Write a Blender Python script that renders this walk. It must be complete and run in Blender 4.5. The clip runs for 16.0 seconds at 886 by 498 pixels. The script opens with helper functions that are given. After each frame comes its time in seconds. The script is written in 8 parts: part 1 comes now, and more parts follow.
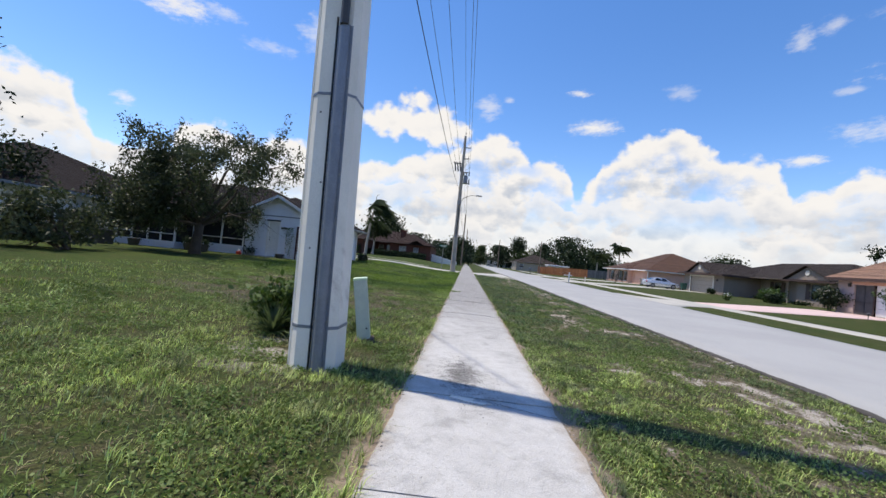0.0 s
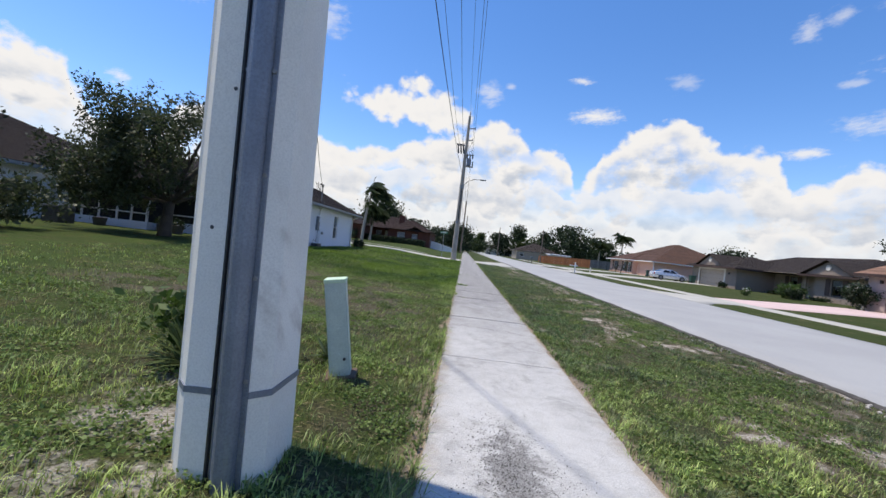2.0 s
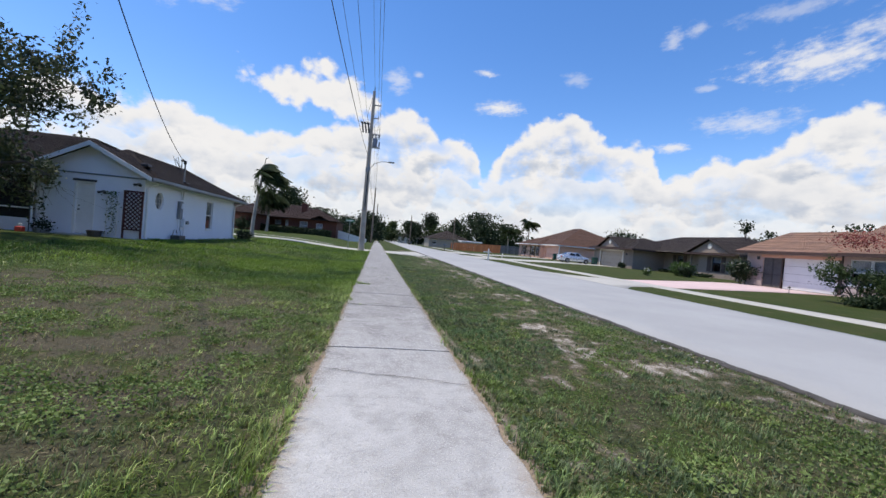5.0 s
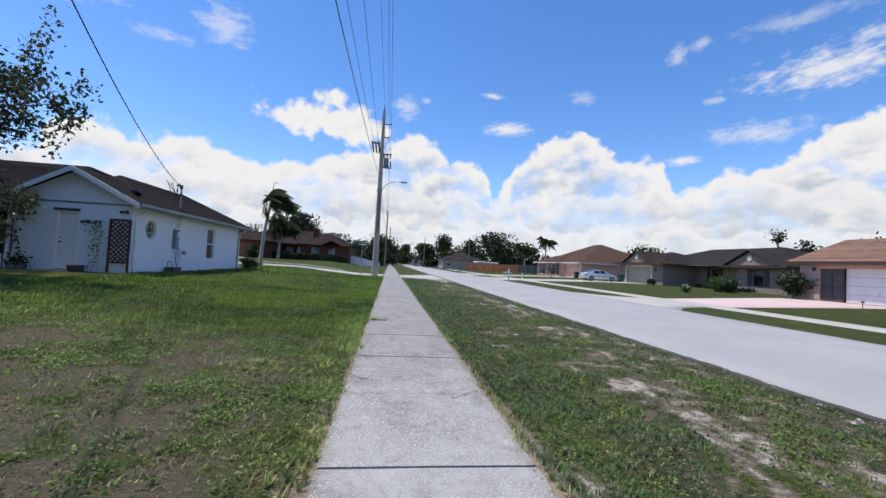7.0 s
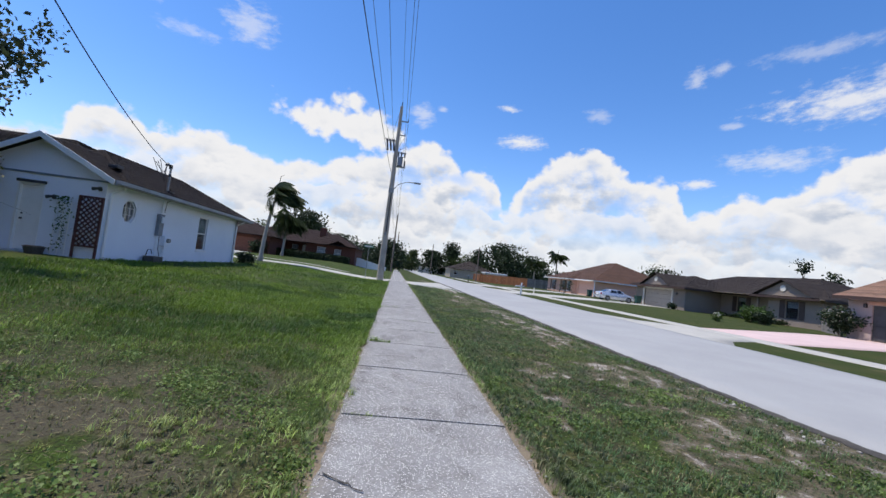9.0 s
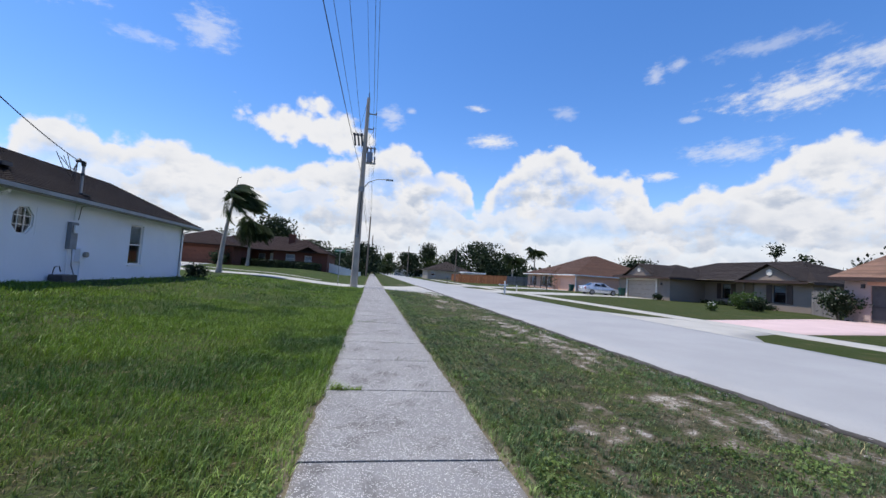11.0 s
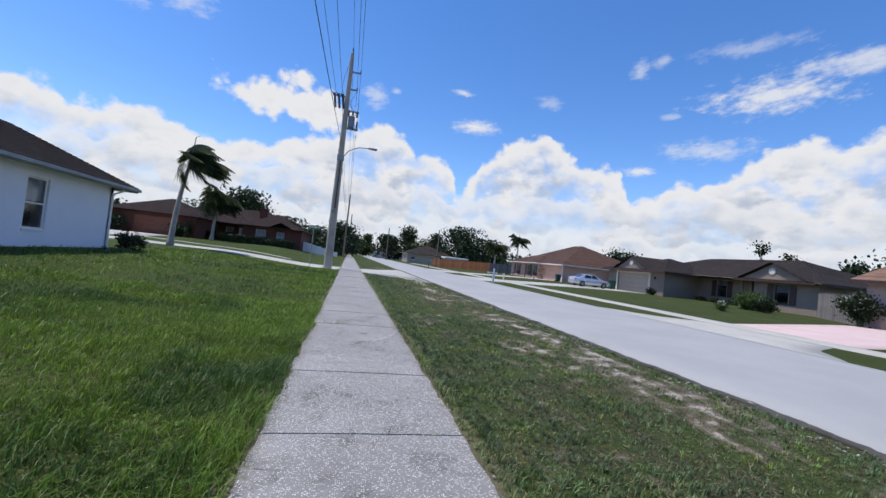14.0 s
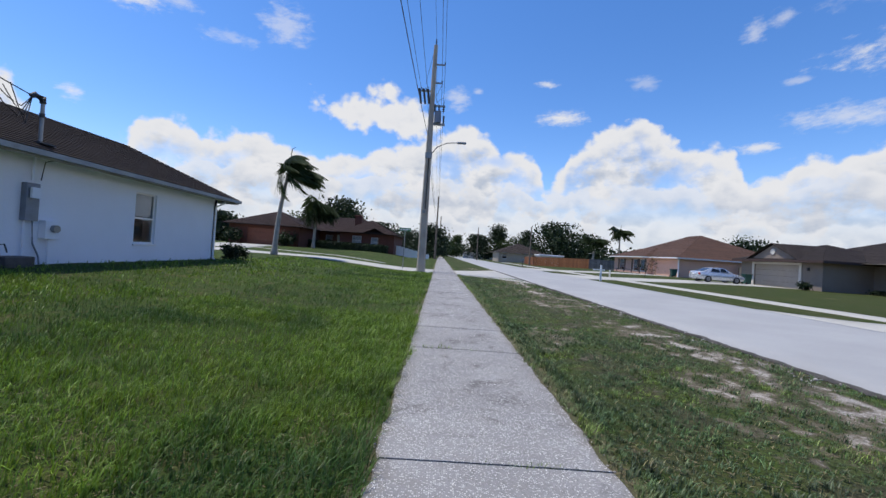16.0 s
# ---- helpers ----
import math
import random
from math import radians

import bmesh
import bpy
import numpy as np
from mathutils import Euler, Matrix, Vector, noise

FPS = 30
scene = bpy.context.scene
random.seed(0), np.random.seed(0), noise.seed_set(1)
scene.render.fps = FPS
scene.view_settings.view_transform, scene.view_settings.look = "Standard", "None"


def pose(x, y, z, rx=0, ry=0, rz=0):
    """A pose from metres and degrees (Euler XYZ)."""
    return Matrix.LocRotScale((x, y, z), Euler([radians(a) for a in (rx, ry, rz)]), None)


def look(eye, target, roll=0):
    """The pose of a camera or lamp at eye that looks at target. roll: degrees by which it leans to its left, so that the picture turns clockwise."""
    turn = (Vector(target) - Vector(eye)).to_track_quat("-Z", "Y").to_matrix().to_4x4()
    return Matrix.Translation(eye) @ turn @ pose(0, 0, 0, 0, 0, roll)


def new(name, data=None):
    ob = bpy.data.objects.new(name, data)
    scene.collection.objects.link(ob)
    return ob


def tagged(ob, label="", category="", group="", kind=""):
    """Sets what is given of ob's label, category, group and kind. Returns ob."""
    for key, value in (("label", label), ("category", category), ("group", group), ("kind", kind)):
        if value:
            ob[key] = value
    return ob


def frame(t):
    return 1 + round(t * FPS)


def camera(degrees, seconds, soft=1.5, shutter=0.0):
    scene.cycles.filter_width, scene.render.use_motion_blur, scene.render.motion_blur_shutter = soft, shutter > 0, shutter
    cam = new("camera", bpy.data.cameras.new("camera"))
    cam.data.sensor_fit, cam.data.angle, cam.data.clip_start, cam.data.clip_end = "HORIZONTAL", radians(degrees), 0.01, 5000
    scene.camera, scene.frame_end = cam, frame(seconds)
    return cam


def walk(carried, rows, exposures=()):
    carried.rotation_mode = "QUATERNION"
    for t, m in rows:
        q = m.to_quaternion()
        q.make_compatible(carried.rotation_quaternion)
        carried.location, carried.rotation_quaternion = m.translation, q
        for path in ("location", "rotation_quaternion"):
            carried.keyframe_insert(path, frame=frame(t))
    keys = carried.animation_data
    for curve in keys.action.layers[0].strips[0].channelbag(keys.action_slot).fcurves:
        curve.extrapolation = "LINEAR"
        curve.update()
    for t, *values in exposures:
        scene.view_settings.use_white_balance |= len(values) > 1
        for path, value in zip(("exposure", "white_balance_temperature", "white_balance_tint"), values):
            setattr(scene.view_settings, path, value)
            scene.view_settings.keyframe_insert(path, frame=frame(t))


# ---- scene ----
cam = camera(94.8, 16.0)
PATH = [
    (0, (-0.257, 0.528, 1.379), (-0.373, 2.524, 1.425), 5.7),
    (0.5, (-0.316, 1.186, 1.415), (-0.446, 3.182, 1.433), 6.0),
    (1, (-0.537, 1.704, 1.356), (-1.033, 3.64, 1.277), 7.3),
    (1.5, (-0.597, 2.345, 1.397), (-0.876, 4.324, 1.342), 4.8),
    (2, (-0.658, 2.892, 1.393), (-0.758, 4.889, 1.376), 6.7),
    (2.5, (-0.519, 3.473, 1.424), (0.27, 5.31, 1.442), 5.8),
    (3, (-0.483, 3.916, 1.441), (0.061, 5.839, 1.367), 3.9),
    (3.5, (-0.402, 4.445, 1.372), (0.106, 6.377, 1.268), 5.0),
    (3.7, (-0.335, 4.646, 1.392), (0.046, 6.609, 1.34), 4.4),
    (5.8, (-0.295, 7.003, 1.385), (-0.016, 8.984, 1.358), 5.8),
    (6, (-0.315, 7.236, 1.404), (-0.118, 9.226, 1.354), 5.9),
    (6.5, (-0.427, 7.707, 1.326), (-0.675, 9.684, 1.16), 7.1),
    (7, (-0.364, 8.36, 1.404), (-0.106, 10.342, 1.477), 3.1),
    (7.5, (-0.448, 8.892, 1.379), (-0.463, 10.892, 1.412), 6.0),
    (8, (-0.43, 9.511, 1.412), (-0.064, 11.476, 1.457), 4.7),
    (8.5, (-0.455, 10.019, 1.354), (-0.537, 12.017, 1.329), 6.9),
    (9, (-0.431, 10.665, 1.374), (-0.211, 12.65, 1.484), 6.9),
    (9.2, (-0.416, 10.887, 1.383), (-0.161, 12.868, 1.502), 6.6),
    (11.3, (-0.346, 13.484, 1.416), (-0.007, 15.45, 1.549), 3.7),
    (11.5, (-0.342, 13.702, 1.432), (-0.116, 15.684, 1.574), 4.1),
    (12, (-0.477, 14.214, 1.391), (-0.554, 16.212, 1.433), 6.5),
    (12.5, (-0.432, 14.829, 1.441), (-0.226, 16.813, 1.589), 2.8),
    (13, (-0.481, 15.438, 1.387), (-0.555, 17.436, 1.409), 5.1),
    (13.5, (-0.303, 16.041, 1.416), (0.152, 17.984, 1.55), 4.3),
    (14, (-0.292, 16.552, 1.371), (0.154, 18.501, 1.431), 6.3),
    (14.5, (-0.26, 17.146, 1.376), (0.554, 18.972, 1.429), 5.1),
    (15, (-0.311, 17.636, 1.372), (0.036, 19.606, 1.378), 5.4),
    (15.5, (-0.359, 18.132, 1.316), (-0.28, 20.129, 1.401), 4.7),
    (16, (-0.446, 18.697, 1.328), (-0.429, 20.696, 1.348), 3.9),
]
walk(cam, [(t, look(eye, target, roll)) for t, eye, target, roll in PATH],
     exposures=[(0, 0.10, 7300, 10), (2.5, 0.06, 7120, 10), (7, 0.04, 6980, 10), (12, 0.0, 6720, 10), (16, -0.09, 6720, 10)])

# ---- light ----
SUN_DIR = Vector((-0.92, 0.21, 2.45)).normalized()     # towards the sun
sun_elev = math.asin(SUN_DIR.z)
sun_az = math.atan2(SUN_DIR.x, SUN_DIR.y)
sun = new("sun", bpy.data.lights.new("sun", "SUN"))
sun.data.energy, sun.data.angle, sun.data.color = 4.6, radians(0.9), (1.0, 0.95, 0.88)
sun.matrix_world = look(SUN_DIR * 60, (0, 0, 0))
scene.view_settings.exposure = 0.0


class Nodes:
    """A short way to write node trees."""

    def __init__(self, tree):
        self.tree, self.n = tree, tree.nodes
        self.n.clear()

    def add(self, kind, **props):
        node = self.n.new(kind)
        ins = props.pop("ins", {})
        for k, v in props.items():
            setattr(node, k, v)
        for k, v in ins.items():
            if isinstance(v, bpy.types.NodeSocket):
                self.tree.links.new(v, node.inputs[k])
            else:
                node.inputs[k].default_value = v
        return node

    def math(self, op, a, b=0.0, c=0.0, clamp=False):
        return self.add("ShaderNodeMath", operation=op, use_clamp=clamp, ins={0: a, 1: b, 2: c}).outputs[0]

    def span(self, v, a, b, lo=0.0, hi=1.0, smooth=True):
        node = self.add("ShaderNodeMapRange", interpolation_type="SMOOTHSTEP" if smooth else "LINEAR")
        for k, x in zip(("Value", "From Min", "From Max", "To Min", "To Max"), (v, a, b, lo, hi)):
            if isinstance(x, bpy.types.NodeSocket):
                self.tree.links.new(x, node.inputs[k])
            else:
                node.inputs[k].default_value = x
        return node.outputs[0]

    def noise(self, vec, scale, detail=4.0, rough=0.55, dist=0.0):
        return self.add("ShaderNodeTexNoise", ins={"Vector": vec, "Scale": scale, "Detail": detail, "Roughness": rough, "Distortion": dist}).outputs[0]

    def mix(self, f, a, b):
        node = self.add("ShaderNodeMix", data_type="RGBA")
        for k, x in ((0, f), (6, a), (7, b)):
            if isinstance(x, bpy.types.NodeSocket):
                self.tree.links.new(x, node.inputs[k])
            else:
                node.inputs[k].default_value = (*x, 1) if isinstance(x, tuple) and len(x) == 3 else x
        return node.outputs[2]

    def ramp(self, v, stops, interp="LINEAR"):
        node = self.add("ShaderNodeValToRGB", ins={0: v})
        r = node.color_ramp
        r.interpolation = interp
        for i, (p, c) in enumerate(stops):
            e = r.elements[i] if i < 2 else r.elements.new(p)
            e.position = p
            e.color = (c, c, c, 1) if isinstance(c, (int, float)) else (*c, 1)
        return node.outputs[0]


def make_sky():
    world = bpy.data.worlds.new("sky")
    scene.world = world
    world.use_nodes = True
    g = Nodes(world.node_tree)
    sky = g.add("ShaderNodeTexSky", sky_type="NISHITA", sun_disc=False, sun_elevation=sun_elev, sun_rotation=sun_az,
                air_density=1.0, dust_density=0.2, ozone_density=3.0)
    vec = g.add("ShaderNodeTexCoord").outputs["Generated"]
    sep = g.add("ShaderNodeSeparateXYZ", ins={0: vec})
    x, y, z = sep.outputs
    az = g.math("MULTIPLY", g.math("ARCTAN2", x, y), 180 / math.pi)
    el = g.math("MULTIPLY", g.math("ARCSINE", z), 180 / math.pi)
    # cumulus bank: the height of its top by bearing, in two spans
    west = [(-100, 12), (-75, 10), (-60, 12), (-52, 14.9), (-49.9, 15), (-47.3, 14.1), (-45.8, 11.8), (-44.5, 9.0), (-41, 9.2), (-38.4, 10), (-36.8, 13),
            (-34.8, 14), (-32.8, 13.4), (-31.2, 12.2), (-29.7, 13.2), (-27.2, 13.9), (-24.2, 13.7), (-21.6, 12.5), (-19.6, 12), (-16.9, 11.8), (-13.5, 12.9),
            (-9.1, 14.1), (-5.3, 14.8), (-2.2, 15.6), (0.1, 16.9), (2.5, 17.6), (5.8, 16.8), (7.9, 14.6), (9.9, 15.1), (12.4, 14), (13.2, 12), (14.1, 9.8)]
    east = [(14.1, 9.8), (16, 12.1), (17.1, 14.8), (19.3, 16.3), (22.3, 17.7), (25.2, 19), (27.4, 17.4), (29.2, 15.9), (30.9, 14.7), (32.8, 14.9), (35.3, 14.4),
            (36, 13), (36.6, 11.3), (36.9, 10.2), (38.9, 11.1), (41.1, 12.3), (42.7, 12.9), (44.2, 12.3), (45.7, 13), (47.6, 13.7), (49.4, 15.4), (50.7, 16.5),
            (52.3, 17), (53.8, 17.1), (57, 16.1), (60.3, 17.4), (71, 15), (110, 12)]
    lo = g.ramp(g.span(az, -100, 14.1, smooth=False), [((a + 100) / 114.1, e / 40) for a, e in west], "EASE")
    hi = g.ramp(g.span(az, 14.1, 110, smooth=False), [((a - 14.1) / 95.9, e / 40) for a, e in east], "EASE")
    prof = g.math("MULTIPLY", g.math("ADD", g.math("MULTIPLY", lo, g.math("LESS_THAN", az, 14.1)), g.math("MULTIPLY", hi, g.math("GREATER_THAN", az, 14.0999))), 40)
    cv = g.add("ShaderNodeCombineXYZ", ins={0: az, 1: g.math("MULTIPLY", el, 1.2), 2: 3.7}).outputs[0]
    big = g.math("SUBTRACT", g.noise(cv, 0.24, 7, 0.52, 0.0), 0.5)
    small = g.math("SUBTRACT", g.noise(cv, 0.9, 6, 0.62, 0.0), 0.5)

    def billows(vec, scale):
        # rounded heads, like those of a cauliflower
        node = g.add("ShaderNodeTexVoronoi", feature="SMOOTH_F1", ins={"Vector": vec, "Scale": scale, "Smoothness": 0.35})
        return g.math("SUBTRACT", 0.5, node.outputs["Distance"])

    wobble = g.add("ShaderNodeTexNoise", ins={"Vector": cv, "Scale": 0.5, "Detail": 4.0}).outputs["Color"]
    cw = g.add("ShaderNodeVectorMath", operation="MULTIPLY_ADD", ins={0: wobble, 1: (1.8, 1.8, 1.8), 2: cv}).outputs[0]
    heads = g.math("ADD", g.math("MULTIPLY", billows(cw, 0.32), 1.7), g.math("MULTIPLY", billows(cw, 0.85), 0.9))
    rough_edge = g.math("ADD", g.math("ADD", g.math("MULTIPLY", big, 2.6), g.math("MULTIPLY", small, 1.5)), heads)
    d = g.math("SUBTRACT", prof, el)
    # a detached cloud above the bank
    for a, e, w, h in ((-10.4, 17.9, 7.6, 2.5), (-9.6, 21.0, 2.6, 1.5), (-15.2, 17.8, 3.6, 1.5), (-5.0, 17.6, 4.2, 2.6)):
        u = g.math("DIVIDE", g.math("SUBTRACT", az, a), w)
        v = g.math("DIVIDE", g.math("SUBTRACT", el, e), h)
        r = g.math("SQRT", g.math("ADD", g.math("MULTIPLY", u, u), g.math("MULTIPLY", v, v)))
        d = g.math("MAXIMUM", d, g.math("MULTIPLY", g.math("SUBTRACT", 1.0, r), h))
    d = g.math("ADD", d, rough_edge)
    bank = g.span(d, -0.1, 1.1)
    # thin places inside the bank, where the blue shows through
    thin = g.span(g.noise(cv, 0.17, 6, 0.58, 0.0), 0.36, 0.56, 0.35, 1.0)
    low = g.span(el, 4, 11, 0.9, 0)
    bank = g.math("MULTIPLY", bank, g.math("MAXIMUM", g.math("MAXIMUM", thin, low), g.span(d, 2.0, 4.5, 1.0, 0.4)))
    for a, e, w, h, k in ((28.2, 9.8, 1.6, 1.6, 0.75), (13.6, 8.6, 1.6, 1.2, 0.7), (7.0, 13.0, 2.4, 0.8, 0.5), (-18.0, 15.0, 3.0, 1.0, 0.7)):
        u = g.math("DIVIDE", g.math("SUBTRACT", az, a), w)
        v = g.math("DIVIDE", g.math("SUBTRACT", el, e), h)
        r = g.math("ADD", g.math("SQRT", g.math("ADD", g.math("MULTIPLY", u, u), g.math("MULTIPLY", v, v))), g.math("MULTIPLY", rough_edge, 0.35))
        bank = g.math("MULTIPLY", bank, g.span(r, 0.2, 1.5, 1 - k, 1.0))
    # single small clouds and wisps: bearing, height, half sizes
    sv = g.add("ShaderNodeCombineXYZ", ins={0: az, 1: g.math("MULTIPLY", g.math("ADD", el, g.math("MULTIPLY", az, -0.12)), 2.6), 2: 1.3}).outputs[0]
    streak = g.math("SUBTRACT", g.noise(sv, 0.42, 7, 0.64, 0.0), 0.5)
    mask = bank
    for a, e, w, h, k in ((50.5, 21.6, 7.0, 2.0, 0.85), (57, 23.4, 6, 1.5, 0.7), (36.5, 25.8, 1.3, 1.2, 0.5), (39.2, 26.4, 1.4, 0.9, 0.45), (13.6, 22.8, 1.7, 0.5, 0.8), (15.7, 18.7, 3.6, 1.0, 0.95),
                          (48, 26.6, 6.5, 0.9, 0.35), (25.7, 22.1, 2.0, 1.1, 0.35), (3.9, 21.9, 0.8, 0.5, 0.45), (1.1, 20.7, 2.0, 1.5, 0.55), (-22.5, 26.3, 3.0, 2.4, 0.5), (-28.7, 23.4, 3.2, 0.9, 0.4),
                          (-39.7, 24.6, 5.0, 1.3, 0.9), (-34.5, 25.4, 2.2, 0.9, 0.55), (37.5, 13.9, 2.2, 0.6, 0.85), (45.0, 16.3, 5.0, 1.3, 0.6), (40.5, 20.3, 1.6, 0.4, 0.4), (-42.8, 13.8, 1.2, 0.9, 0.8),
                          (-30, 36, 8, 2.5, 0.35), (12, 41, 9, 2, 0.25)):
        u = g.math("DIVIDE", g.math("SUBTRACT", az, a), w)
        v = g.math("DIVIDE", g.math("SUBTRACT", el, e), h)
        r = g.math("SQRT", g.math("ADD", g.math("MULTIPLY", u, u), g.math("MULTIPLY", v, v)))
        r = g.math("SUBTRACT", r, g.math("ADD", g.math("MULTIPLY", streak, 2.4), g.math("MULTIPLY", small, 0.9)))
        mask = g.math("MAXIMUM", mask, g.math("MULTIPLY", g.span(r, 1.15, 0.0), k))
    # cloud colour: bright tops, grey-blue undersides
    shade = g.noise(g.add("ShaderNodeCombineXYZ", ins={0: az, 1: g.math("MULTIPLY", el, 1.9), 2: 9.1}).outputs[0], 0.24, 5, 0.55, 0.0)
    cv2 = g.add("ShaderNodeVectorMath", operation="ADD", ins={0: cv, 1: (-0.9, 1.5, 0.0)}).outputs[0]
    billow = g.math("SUBTRACT", g.noise(cv2, 0.33, 6, 0.55, 0.0), g.noise(cv, 0.33, 6, 0.55, 0.0))
    dusk = g.math("ADD", g.math("MULTIPLY", g.span(shade, 0.38, 0.64), 0.85), g.math("MULTIPLY", billow, 1.7), clamp=True)
    grey = g.math("MULTIPLY", dusk, g.span(d, 0.9, 5, 0, 0.95))
    lit = g.mix(grey, (0.825, 0.85, 0.905), (0.475, 0.55, 0.69))
    # nearer rows of lower puffs, each bright along its top and greyer below
    cover = mask
    for seed, high in ((21.0, 0.70), (47.0, 0.42), (83.0, 0.2)):
        lv = g.add("ShaderNodeCombineXYZ", ins={0: az, 1: g.math("MULTIPLY", el, 1.35), 2: seed}).outputs[0]
        wave = g.math("MULTIPLY", g.math("SUBTRACT", g.noise(g.add("ShaderNodeCombineXYZ", ins={0: az, 1: 0.0, 2: seed + 5}).outputs[0], 0.13, 3, 0.5), 0.5), 9.0)
        puff = g.math("MULTIPLY", g.math("SUBTRACT", g.noise(lv, 0.30, 7, 0.54), 0.5), 4.5)
        head = g.math("MULTIPLY", billows(g.add("ShaderNodeVectorMath", operation="ADD", ins={0: cw, 1: (seed, 0.0, seed)}).outputs[0], 0.42), 2.0)
        e = g.math("ADD", g.math("ADD", g.math("SUBTRACT", 14.5 * high, el), head), g.math("ADD", wave, puff))
        row = g.math("MULTIPLY", g.span(e, -0.1, 0.9), g.span(e, 1.6, 6.0, 0.85, 0.15))
        under = g.math("MULTIPLY", g.span(e, 0.4, 4.5), g.span(g.noise(lv, 0.4, 5, 0.55), 0.35, 0.62, 0.35, 1.0))
        lit = g.mix(row, lit, g.mix(under, (0.835, 0.86, 0.915), (0.465, 0.545, 0.70)))
        cover = g.math("MAXIMUM", cover, g.math("MULTIPLY", row, g.span(d, -0.5, 1.5)))
    mask = cover
    lit = g.mix(g.span(el, 0, 7, 0.45, 0), lit, (0.76, 0.83, 0.94))
    skycol = g.add("ShaderNodeVectorMath", operation="SCALE", ins={0: sky.outputs[0], 3: SKY_GAIN}).outputs[0]
    skycol = g.add("ShaderNodeHueSaturation", ins={"Saturation": 1.25, "Color": skycol}).outputs[0]
    skycol = g.add("ShaderNodeVectorMath", operation="MULTIPLY", ins={0: skycol, 1: (0.93, 0.92, 1.08)}).outputs[0]
    skycol = g.mix(g.span(el, 0, 10, 0.45, 0), skycol, (0.62, 0.76, 0.93))
    both = g.mix(mask, skycol, lit)
    bg = g.add("ShaderNodeBackground", ins={0: both, 1: 1.0})
    g.add("ShaderNodeOutputWorld", ins={0: bg.outputs[0]})


SKY_GAIN = 0.19
make_sky()


# ---- materials ----
def mat(name, a, b=None, scale=6.0, fine=60.0, rough=0.8, bump=0.25, metal=0.0, stain=None, stain_at=0.62, spread=0.0, spec=0.5, coords="Object"):
    """A surface of two close colours, with stains, grain and fine relief. spread: how far single pieces differ."""
    m = bpy.data.materials.new(name)
    m.use_nodes = True
    g = Nodes(m.node_tree)
    v = g.add("ShaderNodeTexCoord").outputs[coords]
    big, small = g.noise(v, scale, 5, 0.6), g.noise(v, fine, 4, 0.6)
    b = b or tuple(c * 0.8 for c in a)
    col = g.mix(g.span(big, 0.33, 0.67), a, b)
    col = g.mix(g.span(small, 0.35, 0.75, 0, 0.45), col, tuple(c * 0.72 for c in b))
    if stain:
        col = g.mix(g.span(g.noise(v, scale * 0.37, 6, 0.65, 0.6), stain_at, stain_at + 0.12, 0, 0.8), col, stain)
    if spread:
        rnd = g.add("ShaderNodeObjectInfo").outputs["Random"]
        isl = g.add("ShaderNodeNewGeometry").outputs["Random Per Island"]
        both = g.math("FRACT", g.math("ADD", rnd, isl))
        col = g.add("ShaderNodeHueSaturation", ins={"Value": g.span(both, 0, 1, 1 - spread, 1 + spread, False), "Color": col}).outputs[0]
    relief = g.add("ShaderNodeBump", ins={"Strength": bump, "Distance": 0.02, "Height": g.math("ADD", g.math("MULTIPLY", small, 0.5), big)})
    p = g.add("ShaderNodeBsdfPrincipled", ins={"Base Color": col, "Roughness": g.span(small, 0.2, 0.8, max(rough - 0.12, 0.03), min(rough + 0.1, 1)),
                                               "Metallic": metal, "Specular IOR Level": spec, "Normal": relief.outputs[0]})
    g.add("ShaderNodeOutputMaterial", ins={0: p.outputs[0]})
    return m


def leaf_mat(name, a, b, rough=0.55, through_light=0.35):
    m = bpy.data.materials.new(name)
    m.use_nodes = True
    g = Nodes(m.node_tree)
    v = g.add("ShaderNodeTexCoord").outputs["Object"]
    isl = g.add("ShaderNodeNewGeometry").outputs["Random Per Island"]
    col = g.mix(isl, a, b)
    col = g.mix(g.span(g.noise(v, 0.9, 3), 0.35, 0.7), col, tuple(c * 0.6 for c in a))
    p = g.add("ShaderNodeBsdfPrincipled", ins={"Base Color": col, "Roughness": rough, "Specular IOR Level": 0.3})
    t = g.add("ShaderNodeBsdfTranslucent", ins={0: col})
    s = g.add("ShaderNodeMixShader", ins={0: through_light, 1: p.outputs[0], 2: t.outputs[0]})
    g.add("ShaderNodeOutputMaterial", ins={0: s.outputs[0]})
    return m


def glass_mat(name, tint):
    m = bpy.data.materials.new(name)
    m.use_nodes = True
    g = Nodes(m.node_tree)
    p = g.add("ShaderNodeBsdfPrincipled", ins={"Base Color": (*tint, 1), "Roughness": 0.03, "Specular IOR Level": 0.5, "Transmission Weight": 1.0, "IOR": 1.45})
    g.add("ShaderNodeOutputMaterial", ins={0: p.outputs[0]})
    return m


